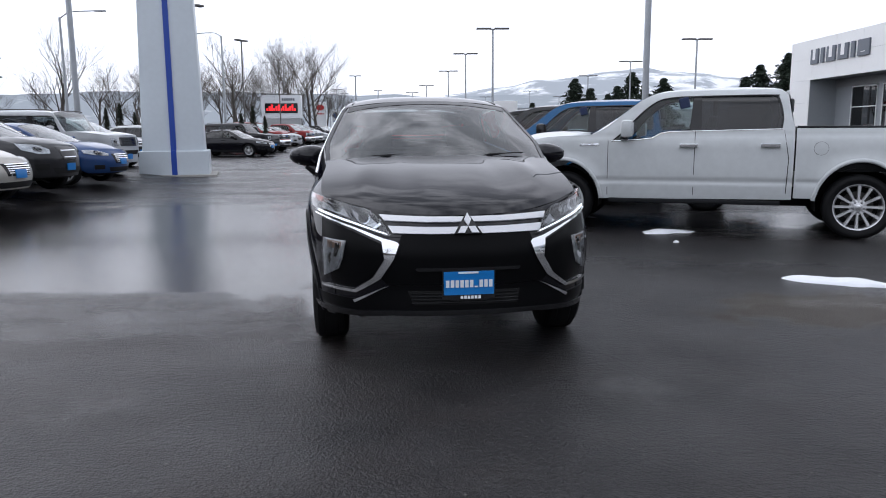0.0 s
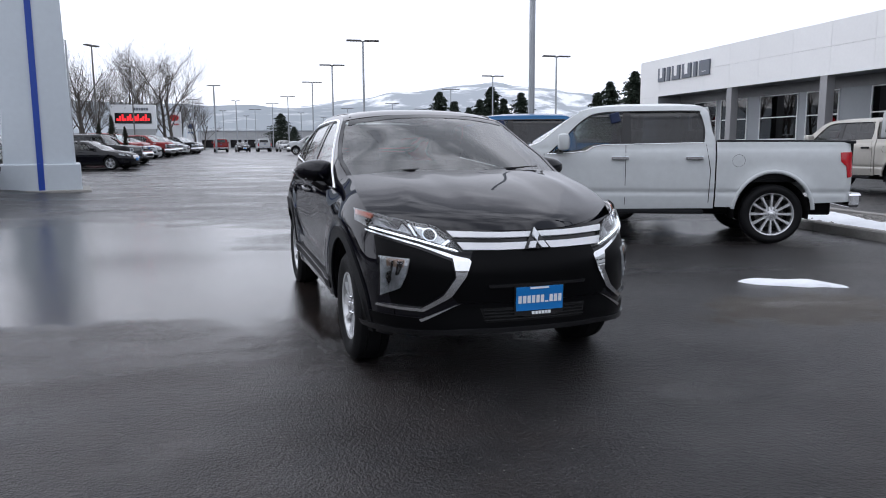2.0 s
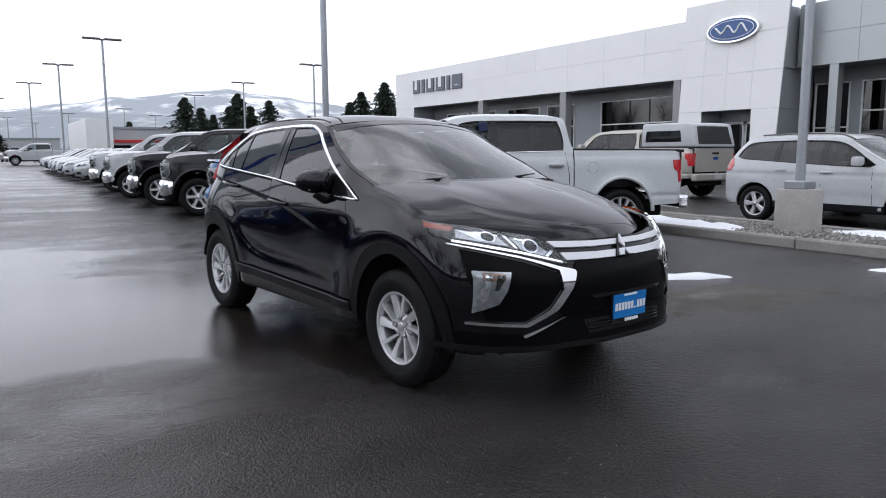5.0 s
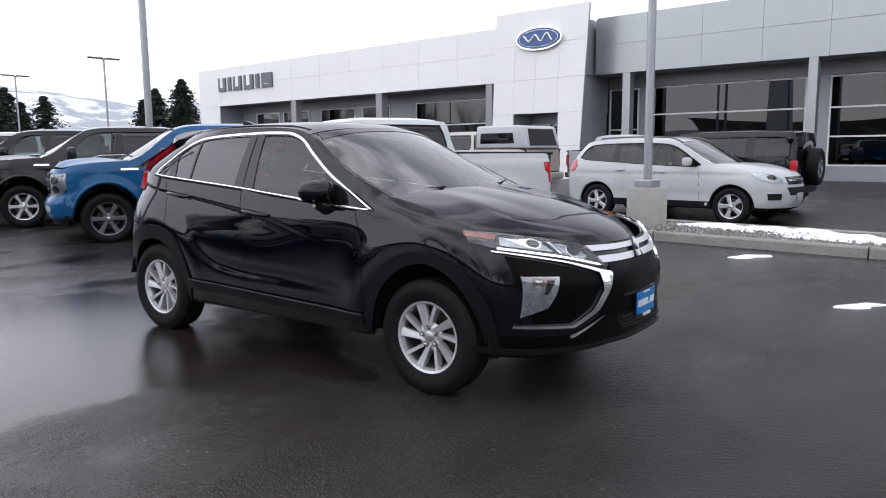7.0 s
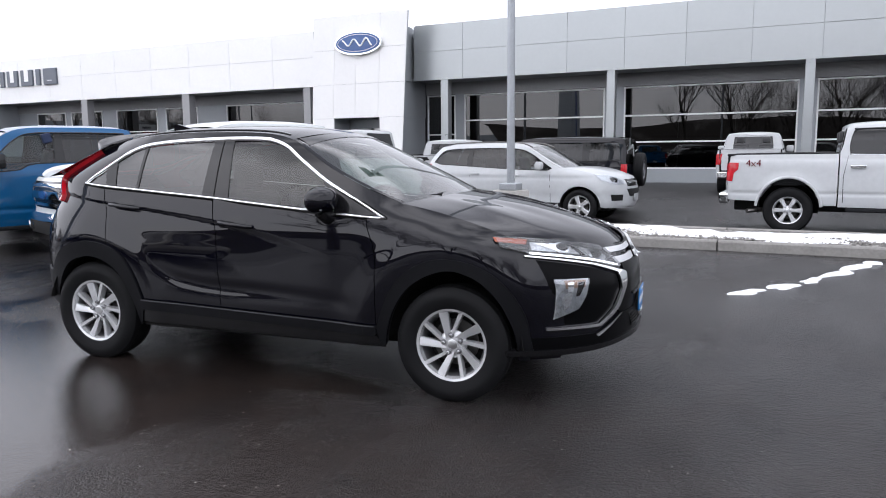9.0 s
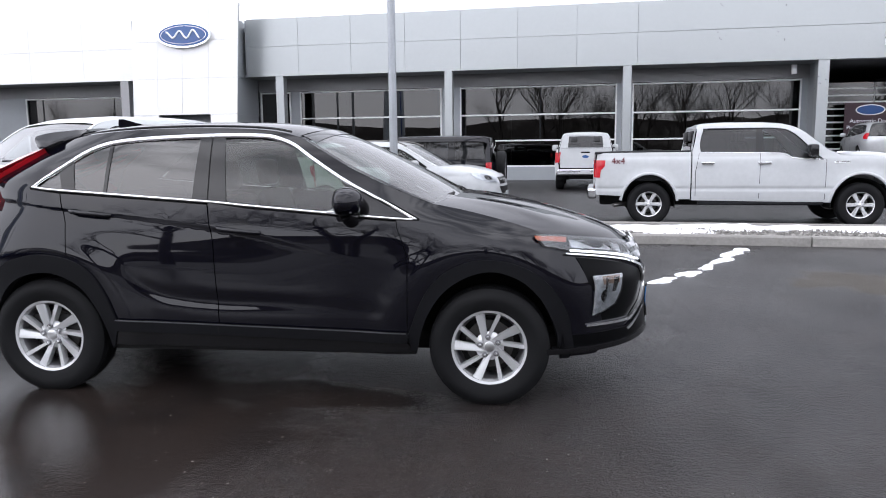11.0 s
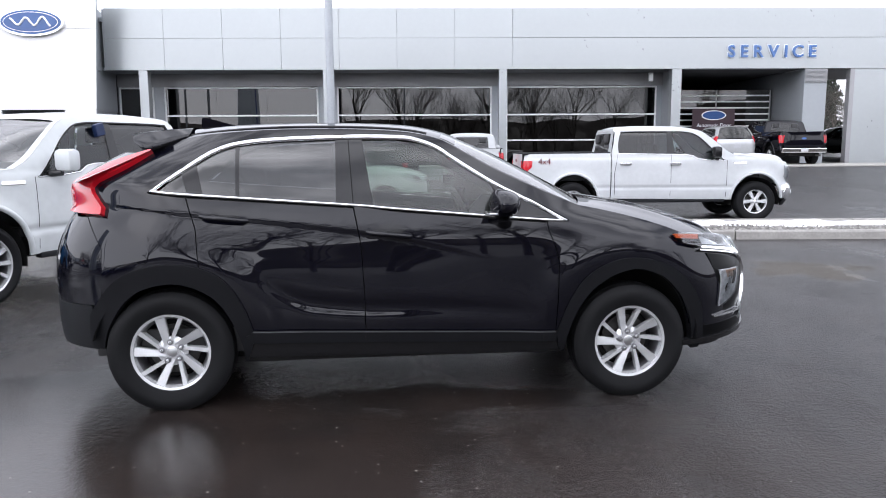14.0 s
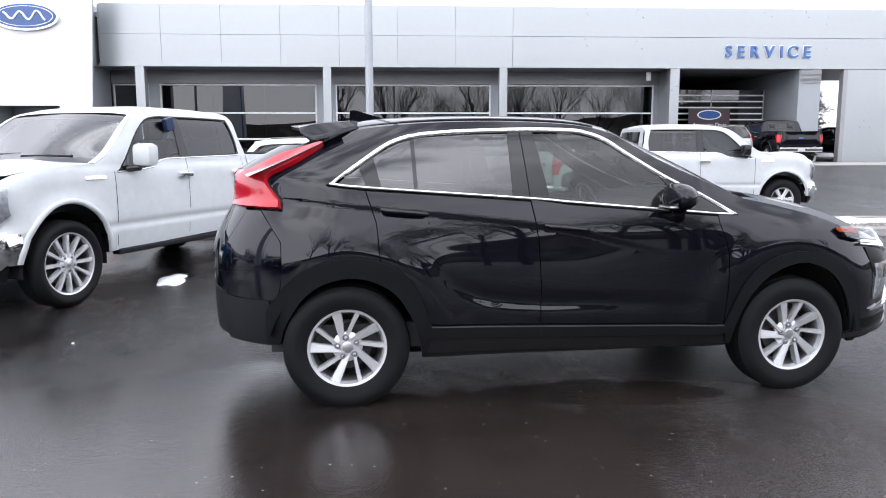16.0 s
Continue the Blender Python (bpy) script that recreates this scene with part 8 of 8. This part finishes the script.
    skin("front_bumper", [(-0.72, hz - 0.02), (-0.72, low), (0.72, low), (0.72, hz - 0.02), (0.40, hz + 0.0), (0, hz + 0.01), (-0.40, hz + 0.0)], fm, pnt, car, h=0.07, off=0.0, skirt=0.02)
    skin("grille", spec["grille"], fm, M["gloss_black"], car, h=0.08, off=0.006, skirt=0.01)
    g = np.array(spec["grille"])
    for k in range(spec.get("bars", 3)):
        z = g[:, 1].min() + (k + 0.5) / spec.get("bars", 3) * (g[:, 1].max() - g[:, 1].min())
        w = 0.86 * np.interp(z, [g[:, 1].min(), g[:, 1].max()], [abs(g[g[:, 1] == g[:, 1].min()][:, 0]).max(), abs(g[g[:, 1] == g[:, 1].max()][:, 0]).max()])
        skin("grille_bar", [(-w, z - 0.008), (w, z - 0.008), (w, z + 0.008), (-w, z + 0.008)], fm, M[spec.get("bar_mat", "chrome")], car, h=0.1, off=0.018, skirt=0.012)
    if "grille_low" in spec:
        skin("lower_intake", spec["grille_low"], fm, M["cavity"], car, h=0.08, off=0.006, skirt=0.01)
    skin("front_plate", [(-0.14, 0.46), (0.14, 0.46), (0.14, 0.60), (-0.14, 0.60)], fm, M[spec.get("plate", "plate_blue")], car, h=0.1, off=0.030, skirt=0.02)
    box("underbody", tail[-1][0] + 0.25, hw + 0.55, -0.66, 0.66, low - 0.06, low + 0.06, M["cavity"], car, bevel=0.02)
    cabin_of(car, tail[0][0], hood[0][0] - 0.05, 0.70, low + 0.06, spec["dlo_bot"][0][1] + 0.02, (0.12, -0.72))
    wheels_of(car, spec, fine)
    return car


def car_spec(kind):
    if kind == "sedan":
        return dict(wb=2.85, tyre=0.335, rim=0.235, track=0.79, arch=0.385, low=0.27, spokes=10, twist=0.0, pairs=True, tyre_w=0.235, nose_round=0.62, nose_square=2.8, stern_round=0.5, stern_square=3.2, pinch=0.5, pinch_z=0.92, pinch_at=(0.7, 1.4),
                    wide=[(0.2, 0.84), (0.4, 0.90), (0.62, 0.925), (0.80, 0.92), (0.92, 0.895), (1.05, 0.83), (1.30, 0.69), (1.42, 0.60), (1.5, 0.5)],
                    nose=[(0.2, 2.28), (0.35, 2.36), (0.55, 2.38), (0.70, 2.33), (0.80, 2.22), (0.95, 1.95), (1.3, 1.4)], stern=[(0.2, -2.30), (0.45, -2.44), (0.75, -2.46), (0.98, -2.42), (1.1, -2.3), (1.4, -1.6)],
                    cant=[(0.98, 0.985), (0.72, 1.12), (0.40, 1.28), (0.18, 1.365), (-0.1, 1.40), (-0.6, 1.39), (-0.95, 1.34), (-1.15, 1.28)], hood=[(0.98, 0.985), (1.3, 0.945), (1.6, 0.88), (1.80, 0.80)],
                    hood_c=[(1.15, 1.0), (1.5, 0.975), (1.9, 0.90), (2.15, 0.82), (2.24, 0.76)], screen_top=(0.22, 1.36), screen_c=[(1.15, 0.99), (0.7, 1.22), (0.24, 1.41)], roof_c=[(0.24, 1.41), (-0.1, 1.45), (-0.7, 1.44), (-1.18, 1.36)],
                    tail=[(-1.15, 1.28), (-1.5, 1.14), (-1.85, 1.03), (-2.10, 1.0), (-2.22, 0.98)], tail_split=6, tail_c=[(-1.2, 1.34), (-1.88, 1.06)], deck_c=[(-1.88, 1.06), (-2.25, 1.05), (-2.40, 1.02)],
                    dlo_top=[(0.80, 0.985), (0.55, 1.12), (0.30, 1.25), (0.08, 1.325), (-0.2, 1.345), (-0.65, 1.33), (-1.0, 1.26), (-1.42, 1.04)], dlo_bot=[(-1.30, 1.01), (0.0, 0.975), (0.70, 0.955)],
                    panes=[[(0.74, 0.972), (0.30, 1.235), (0.07, 1.31), (-0.10, 1.32), (-0.10, 0.99)], [(-0.18, 1.32), (-0.65, 1.315), (-0.98, 1.245), (-1.36, 1.04), (-1.25, 1.02), (-0.18, 0.99)]], pillars=[[(-0.09, 0.98), (-0.20, 0.98), (-0.19, 1.335), (-0.10, 1.335)]],
                    gaps=[[(0.80, 0.93), (0.82, 0.38)], [(-0.15, 0.97), (-0.12, 0.36)], [(-1.08, 1.0), (-1.02, 0.70)]], handles=[(-0.02, 0.87), (-0.92, 0.90)], mirror=(0.58, 1.0),
                    lamp=[(-0.80, 0.80), (-0.62, 0.785), (-0.44, 0.71), (-0.47, 0.66), (-0.70, 0.69), (-0.82, 0.73)], tail_lamp=[(-1.95, 0.99), (-2.23, 0.97), (-2.22, 0.80), (-2.05, 0.82)], grille=[(-0.38, 0.71), (0.38, 0.71), (0.30, 0.50), (-0.30, 0.50)], bars=5, grille_low=[(-0.48, 0.40), (0.48, 0.40), (0.42, 0.30), (-0.42, 0.30)], fog=[(-0.74, 0.46), (-0.58, 0.46), (-0.56, 0.36), (-0.72, 0.36)], crease=((0.82, 0.012, 0.03), (0.48, 0.014, 0.08)))
    if kind == "suv":
        return dict(wb=2.857, tyre=0.352, rim=0.228, track=0.80, arch=0.415, low=0.33, spokes=5, spoke_w=0.10, tyre_w=0.235, nose_round=0.60, nose_square=3.0, stern_round=0.45, stern_square=3.6, pinch=0.45, pinch_z=1.02, pinch_at=(0.6, 1.3),
                    wide=[(0.2, 0.86), (0.4, 0.905), (0.65, 0.925), (0.90, 0.925), (1.05, 0.905), (1.20, 0.86), (1.50, 0.745), (1.62, 0.66), (1.7, 0.55)],
                    nose=[(0.2, 2.20), (0.35, 2.30), (0.55, 2.34), (0.75, 2.33), (0.90, 2.27), (1.0, 2.16), (1.1, 1.95), (1.4, 1.3)], stern=[(0.2, -2.28), (0.45, -2.38), (0.75, -2.41), (1.0, -2.40), (1.2, -2.32), (1.4, -2.18), (1.65, -1.95)],
                    cant=[(1.02, 1.13), (0.80, 1.24), (0.50, 1.42), (0.28, 1.53), (0.0, 1.60), (-0.7, 1.62), (-1.5, 1.60), (-1.85, 1.56)], hood=[(1.02, 1.13), (1.3, 1.10), (1.6, 1.04), (1.82, 0.965)],
                    hood_c=[(1.22, 1.15), (1.6, 1.125), (1.95, 1.06), (2.15, 0.98), (2.22, 0.92)], screen_top=(0.30, 1.52), screen_c=[(1.22, 1.14), (0.75, 1.38), (0.34, 1.58)], roof_c=[(0.34, 1.58), (0.0, 1.655), (-0.8, 1.675), (-1.6, 1.65), (-1.92, 1.60)],
                    tail=[(-1.85, 1.56), (-2.0, 1.38), (-2.12, 1.18), (-2.16, 1.08)], tail_c=[(-1.94, 1.60), (-2.30, 1.12)],
                    dlo_top=[(0.84, 1.12), (0.60, 1.28), (0.38, 1.42), (0.15, 1.51), (-0.2, 1.545), (-0.9, 1.55), (-1.6, 1.52), (-1.80, 1.42), (-1.92, 1.25)], dlo_bot=[(-1.75, 1.20), (-0.6, 1.13), (0.2, 1.09), (0.75, 1.075)],
                    panes=[[(0.78, 1.10), (0.36, 1.40), (0.14, 1.49), (-0.06, 1.515), (-0.06, 1.11)], [(-0.14, 1.52), (-0.9, 1.535), (-1.58, 1.505), (-1.77, 1.41), (-1.88, 1.25), (-1.72, 1.215), (-0.14, 1.12)]], pillars=[[(-0.05, 1.10), (-0.16, 1.11), (-0.15, 1.54), (-0.06, 1.53)], [(-0.98, 1.145), (-1.10, 1.16), (-1.06, 1.545), (-0.98, 1.545)]],
                    gaps=[[(0.80, 1.05), (0.82, 0.44)], [(-0.12, 1.09), (-0.08, 0.42)], [(-1.04, 1.12), (-0.98, 0.80)]], handles=[(0.02, 0.98), (-0.88, 1.01)], mirror=(0.60, 1.13),
                    lamp=[(-0.83, 1.0), (-0.66, 0.97), (-0.50, 0.88), (-0.52, 0.80), (-0.70, 0.80), (-0.84, 0.88)], tail_lamp=[(-2.02, 1.22), (-2.13, 1.20), (-2.19, 0.98), (-2.02, 0.98), (-1.95, 1.08)], grille=[(-0.44, 0.90), (0.44, 0.90), (0.42, 0.76), (-0.42, 0.76)], bars=1, grille_low=[(-0.46, 0.71), (0.46, 0.71), (0.36, 0.56), (-0.36, 0.56)], fog=[(-0.76, 0.60), (-0.56, 0.60), (-0.56, 0.48), (-0.74, 0.48)], crease=((0.95, 0.010, 0.03), (0.55, 0.014, 0.09)))
    base = car_spec("suv")
    if kind == "boxy":
        base.update(wb=2.95, tyre=0.40, rim=0.23, track=0.79, arch=0.47, low=0.46, nose_round=0.22, nose_square=5, stern_round=0.12, stern_square=8, pinch=0.0, spokes=5,
                    wide=[(0.2, 0.86), (0.5, 0.90), (0.9, 0.91), (1.2, 0.90), (1.5, 0.84), (1.76, 0.79), (1.85, 0.7)], nose=[(0.2, 2.10), (0.5, 2.14), (1.0, 2.12), (1.15, 2.08), (1.3, 1.95)], stern=[(0.2, -2.05), (0.5, -2.12), (1.2, -2.12), (1.5, -2.09), (1.85, -2.04)],
                    cant=[(0.80, 1.22), (0.66, 1.42), (0.52, 1.66), (0.42, 1.74), (0.1, 1.77), (-1.0, 1.78), (-1.85, 1.76), (-2.0, 1.73)], hood=[(0.80, 1.22), (1.3, 1.20), (1.75, 1.16), (1.98, 1.12)], hood_c=[(0.86, 1.24), (1.3, 1.235), (1.8, 1.19), (2.06, 1.14), (2.1, 1.10)],
                    screen_top=(0.45, 1.73), screen_c=[(0.86, 1.23), (0.70, 1.50), (0.48, 1.77)], roof_c=[(0.48, 1.77), (0.1, 1.81), (-1.0, 1.82), (-1.9, 1.79), (-2.04, 1.75)], tail=[(-2.0, 1.73), (-2.05, 1.5), (-2.06, 1.22), (-2.08, 1.16)], tail_c=[(-2.05, 1.75), (-2.10, 1.20)],
                    dlo_top=[(0.70, 1.22), (0.55, 1.50), (0.46, 1.64), (0.0, 1.66), (-1.0, 1.67), (-1.92, 1.65), (-1.96, 1.45), (-1.96, 1.24)], dlo_bot=[(-1.0, 1.22), (0.6, 1.20)],
                    panes=[[(0.64, 1.23), (0.46, 1.62), (-0.1, 1.64), (-0.1, 1.23)], [(-0.22, 1.64), (-1.9, 1.63), (-1.94, 1.25), (-0.22, 1.23)]], pillars=[[(-0.08, 1.22), (-0.24, 1.22), (-0.24, 1.66), (-0.08, 1.66)], [(-1.05, 1.22), (-1.22, 1.22), (-1.22, 1.67), (-1.05, 1.67)]],
                    gaps=[[(0.72, 1.18), (0.72, 0.55)], [(-0.16, 1.2), (-0.16, 0.55)], [(-1.1, 1.2), (-1.0, 0.8)]], handles=[(0.0, 1.08), (-0.92, 1.08)], mirror=(0.50, 1.26),
                    lamp=[(-0.78, 1.05), (-0.56, 1.05), (-0.56, 0.83), (-0.78, 0.83)], tail_lamp=[(-1.96, 1.16), (-2.08, 1.16), (-2.08, 0.86), (-1.96, 0.86)], grille=[(-0.48, 1.06), (0.48, 1.06), (0.48, 0.82), (-0.48, 0.82)], bars=3, bar_mat="plastic", grille_low=[(-0.6, 0.70), (0.6, 0.70), (0.5, 0.58), (-0.5, 0.58)])
    return base

# ---- vehicles in their places ----
def park(x, y, heading, z=None):
    return Matrix.Translation((x, y, rise(x, y) if z is None else z)) @ Matrix.Rotation(radians(heading), 4, "Z")


ROW = "pickups in the row"
pearl_truck = make_pickup("pickup_truck", park(3.849, 10.424, 158.4, 0), "pearl_paint", "pearl-white crew cab pickup with chrome handles and twelve-spoke wheels", ROW)
blue_truck = make_pickup("pickup_truck", park(3.26, 13.80, 158.4, 0.0), "blue_paint", "bright blue crew cab pickup with dark six-spoke alloy wheels", ROW, chrome=False, spec_more=dict(rim_mat="dark_rim", spokes=6, spoke_w=0.09, rim=0.26), mirror_mat="gloss_black")
make_pickup("pickup_truck", park(3.2, 17.2, 158.4), "grey_paint", "dark grey crew cab pickup parked in the row", ROW, fine=False, spec_more=dict(spokes=6, spoke_w=0.08, rim=0.25))
black_truck = make_pickup("pickup_truck", park(3.15, 20.6, 158.4), "black_paint", "black crew cab pickup with a chrome grille", ROW, fine=False, spec_more=dict(spokes=6, spoke_w=0.08, rim=0.25))
white_truck = make_pickup("pickup_truck", park(3.1, 24.2, 160), "white_paint", "white pickup with a chrome bumper, in the row", ROW, fine=False, spec_more=dict(spokes=6, spoke_w=0.08, rim=0.25))
make_pickup("pickup_truck", park(10.35, 1.225, -90.8, 0), "white_paint", "white four-wheel-drive crew cab pickup beside the kerb", "pickups by the kerb", chrome=True, spec_more=dict(spokes=6, spoke_w=0.085, rim=0.235), mirror_mat="gloss_black", badge44=True)
make_pickup("pickup_truck", park(14.95, 17.55, 90, 0) @ Matrix.Diagonal((1.09, 1.04, 1.05, 1)), "tan_paint", "dusty tan pickup with a white bed topper", "pickups by the kerb", topper=True, chrome=False, spec_more=dict(spokes=8, spoke_w=0.06, rim=0.22))
copy_thing(white_truck, park(20.3, 14.3, 2, 0))["label"] = "white pickup parked nose to the showroom"
copy_thing(white_truck, park(24.2, 4.25, 0, 0) @ Matrix.Diagonal((1.05, 1.05, 1.08, 1)))["label"] = "white pickup parked before the showroom windows"
copy_thing(black_truck, park(28.25, -9.98, -2))["label"] = "black pickup waiting at the service lane"
copy_thing(white_truck, park(48.0, -23.6, 70))["label"] = "white pickup parked beyond the service lane"
suv = make_wagon("parked_suv", park(10.68, 8.26, -92.5, 0), "white_paint", "white compact sport utility with split-spoke alloy wheels", dict(car_spec("suv"), pairs=False, spokes=5, plate="plate_grey"), "car", "cars by the kerb", fine=True, rails=True)
copy_thing(black_truck, park(39.0, -19.4, 80))["label"] = "dark pickup parked beyond the service lane"
make_wagon("parked_suv", park(27.9, -7.35, -6), "silver_paint", "silver sport utility entering the service lane", dict(car_spec("suv"), plate="plate_grey"), "car", "cars at the service lane", rails=True)
make_wagon("off_roader", park(13.1, 8.55, 91, 0), "black_paint", "black boxy off-roader with a spare wheel behind", dict(car_spec("boxy"), rim_mat="dark_rim"), "car", "cars by the kerb")
spare = thing("spare_wheel", park(13.1, 8.55, 91, 0), "dark spare wheel on the back of the off-roader", "wheel")
hub = wheel(spare, -2.24, 0, 1.02, 0.40, 0.23, 0.24, 5, 1, M["dark_rim"], name="wheel", fine=False)
hub.matrix_basis = Matrix.Translation((-2.24, 0, 1.02)) @ Matrix.Rotation(radians(90), 4, "Z")

# facing row across the lane
make_wagon("parked_sedan", park(-9.45, 12.9, -4), "tan_paint", "champagne sedan with a chrome barred grille", dict(car_spec("sedan"), bars=6), group="cars across the lane")
make_wagon("parked_suv", park(-9.75, 15.45, -4), "grey_paint", "graphite crossover with a dark grille", dict(car_spec("suv"), grille=[(-0.34, 0.92), (0.34, 0.92), (0.22, 0.66), (-0.22, 0.66)], bars=2, grille_low=[(-0.5, 0.52), (0.5, 0.52), (0.42, 0.40), (-0.42, 0.40)]), group="cars across the lane")
sedan_blue = make_wagon("parked_sedan", park(-9.75, 18.0, -4), "navy_paint", "navy blue sedan with clear headlamps", dict(car_spec("sedan"), bars=5), group="cars across the lane")
boxy = make_wagon("parked_suv", park(-10.6, 21.2, -4), "white_paint", "white boxy sport utility with black roof rails", dict(car_spec("boxy"), wb=2.57, tyre=0.35, arch=0.41, low=0.36), group="cars across the lane", rails=True, cladding=True)
make_wagon("parked_suv", park(-12.2, 26.0, -6), "silver_paint", "silver crossover in the facing row", car_spec("suv"), group="cars across the lane")
far_white = copy_thing(suv, park(-12.9, 35.5, -14))
far_white["label"], far_white["group"] = "white sport utility behind the canopy column", "cars across the lane"
dark_sedan = make_wagon("parked_sedan", park(-10.5, 40.5, -14), "black_paint", "black sedan with wet bodywork", car_spec("sedan"), group="cars across the lane")
make_wagon("parked_suv", park(-10.9, 44.6, -14), "grey_paint", "large dark sport utility beyond the column", dict(car_spec("boxy")), group="cars across the lane", rails=True)
red_truck = make_pickup("pickup_truck", park(-11.5, 49.0, -14), "red_paint", "dark red pickup in the facing row", "cars across the lane", fine=False)
for i in range(9):
    src = (black_truck, sedan_blue, suv, red_truck, white_truck, boxy, suv, black_truck, white_truck)[i]
    c = copy_thing(src, park(-12.6 + 0.05 * i, 53.5 + 4.6 * i, -14))
    c["group"] = "cars across the lane"

# on down the near row
green = make_wagon("parked_suv", park(3.4, 32.2, 172), "green_grey_paint", "grey-green sport utility with damp paint", car_spec("suv"), group="cars down the row")
pale = make_wagon("parked_sedan", park(3.2, 35.6, 172), "silver_paint", "silver sedan in the row", car_spec("sedan"), group="cars down the row")
pearl = make_wagon("parked_sedan", park(3.1, 38.7, 172), "white_paint", "white sedan in the row", car_spec("sedan"), group="cars down the row")
make_pickup("pickup_truck", park(3.2, 27.9, 165), "white_paint", "white pickup with a large chrome grille", ROW, fine=False, spec_more=dict(spokes=6, spoke_w=0.08, rim=0.25))
for i in range(6):
    c = copy_thing((pearl, pale, pearl, dark_sedan, pearl, pale)[i], park(3.1 + 0.1 * i, 41.8 + 3.1 * i, 172))
    c["group"] = "cars down the row"
copy_thing(white_truck, park(2.6, 76, 176))["group"] = "cars down the row"
for i in range(7):
    c = copy_thing((red_truck, dark_sedan, white_truck, suv, pale, black_truck, pearl)[i], park(-9.0 + 3.0 * i, 112 + (i % 3) * 1.5, -80 if i % 2 else 95))
    c["group"] = "cars at the far end"
for i in range(8):
    c = copy_thing((pearl, suv, pale, white_truck, sedan_blue, suv, pearl, black_truck)[i], park(10.5 + 2.9 * i, 62 + 1.4 * i, 100))
    c["group"] = "cars beyond the row"

# stock tags hung in the side windows, and scraps of ice on the asphalt
for truck in (pearl_truck, blue_truck):
    tag = box("window_tag", -0.065, 0.065, -0.03, 0.03, 0, 0.14, M["tag_blue"], truck, bevel=0.012, m=Matrix.Translation((0.25, 0.875, 1.655)) @ Matrix.Rotation(radians(14), 4, "Y"))
for x, y, r in ((-0.37, 5.47, 0.016), (-0.42, 5.31, 0.022), (2.9, 8.75, 0.03), (0.4, 9.6, 0.02)):
    bm = bmesh.new()
    bmesh.ops.create_icosphere(bm, subdivisions=1, radius=r)
    for v in bm.verts:
        v.co.z = max(v.co.z, -0.3 * r) * 0.9
        v.co.x *= 1.4
    scrap = part("ice_scrap", bm, M["snow"])
    scrap.matrix_world = Matrix.Translation((x, y, 0.3 * r * 0.9))
    tagged(scrap, "small white scrap of ice on wet asphalt", "ice", "ice scraps")

# bed cover of the pearl pickup
box("bed_cover", -2.86, -1.16, -0.78, 0.78, 1.375, 1.40, M["plastic"], pearl_truck, bevel=0.01)
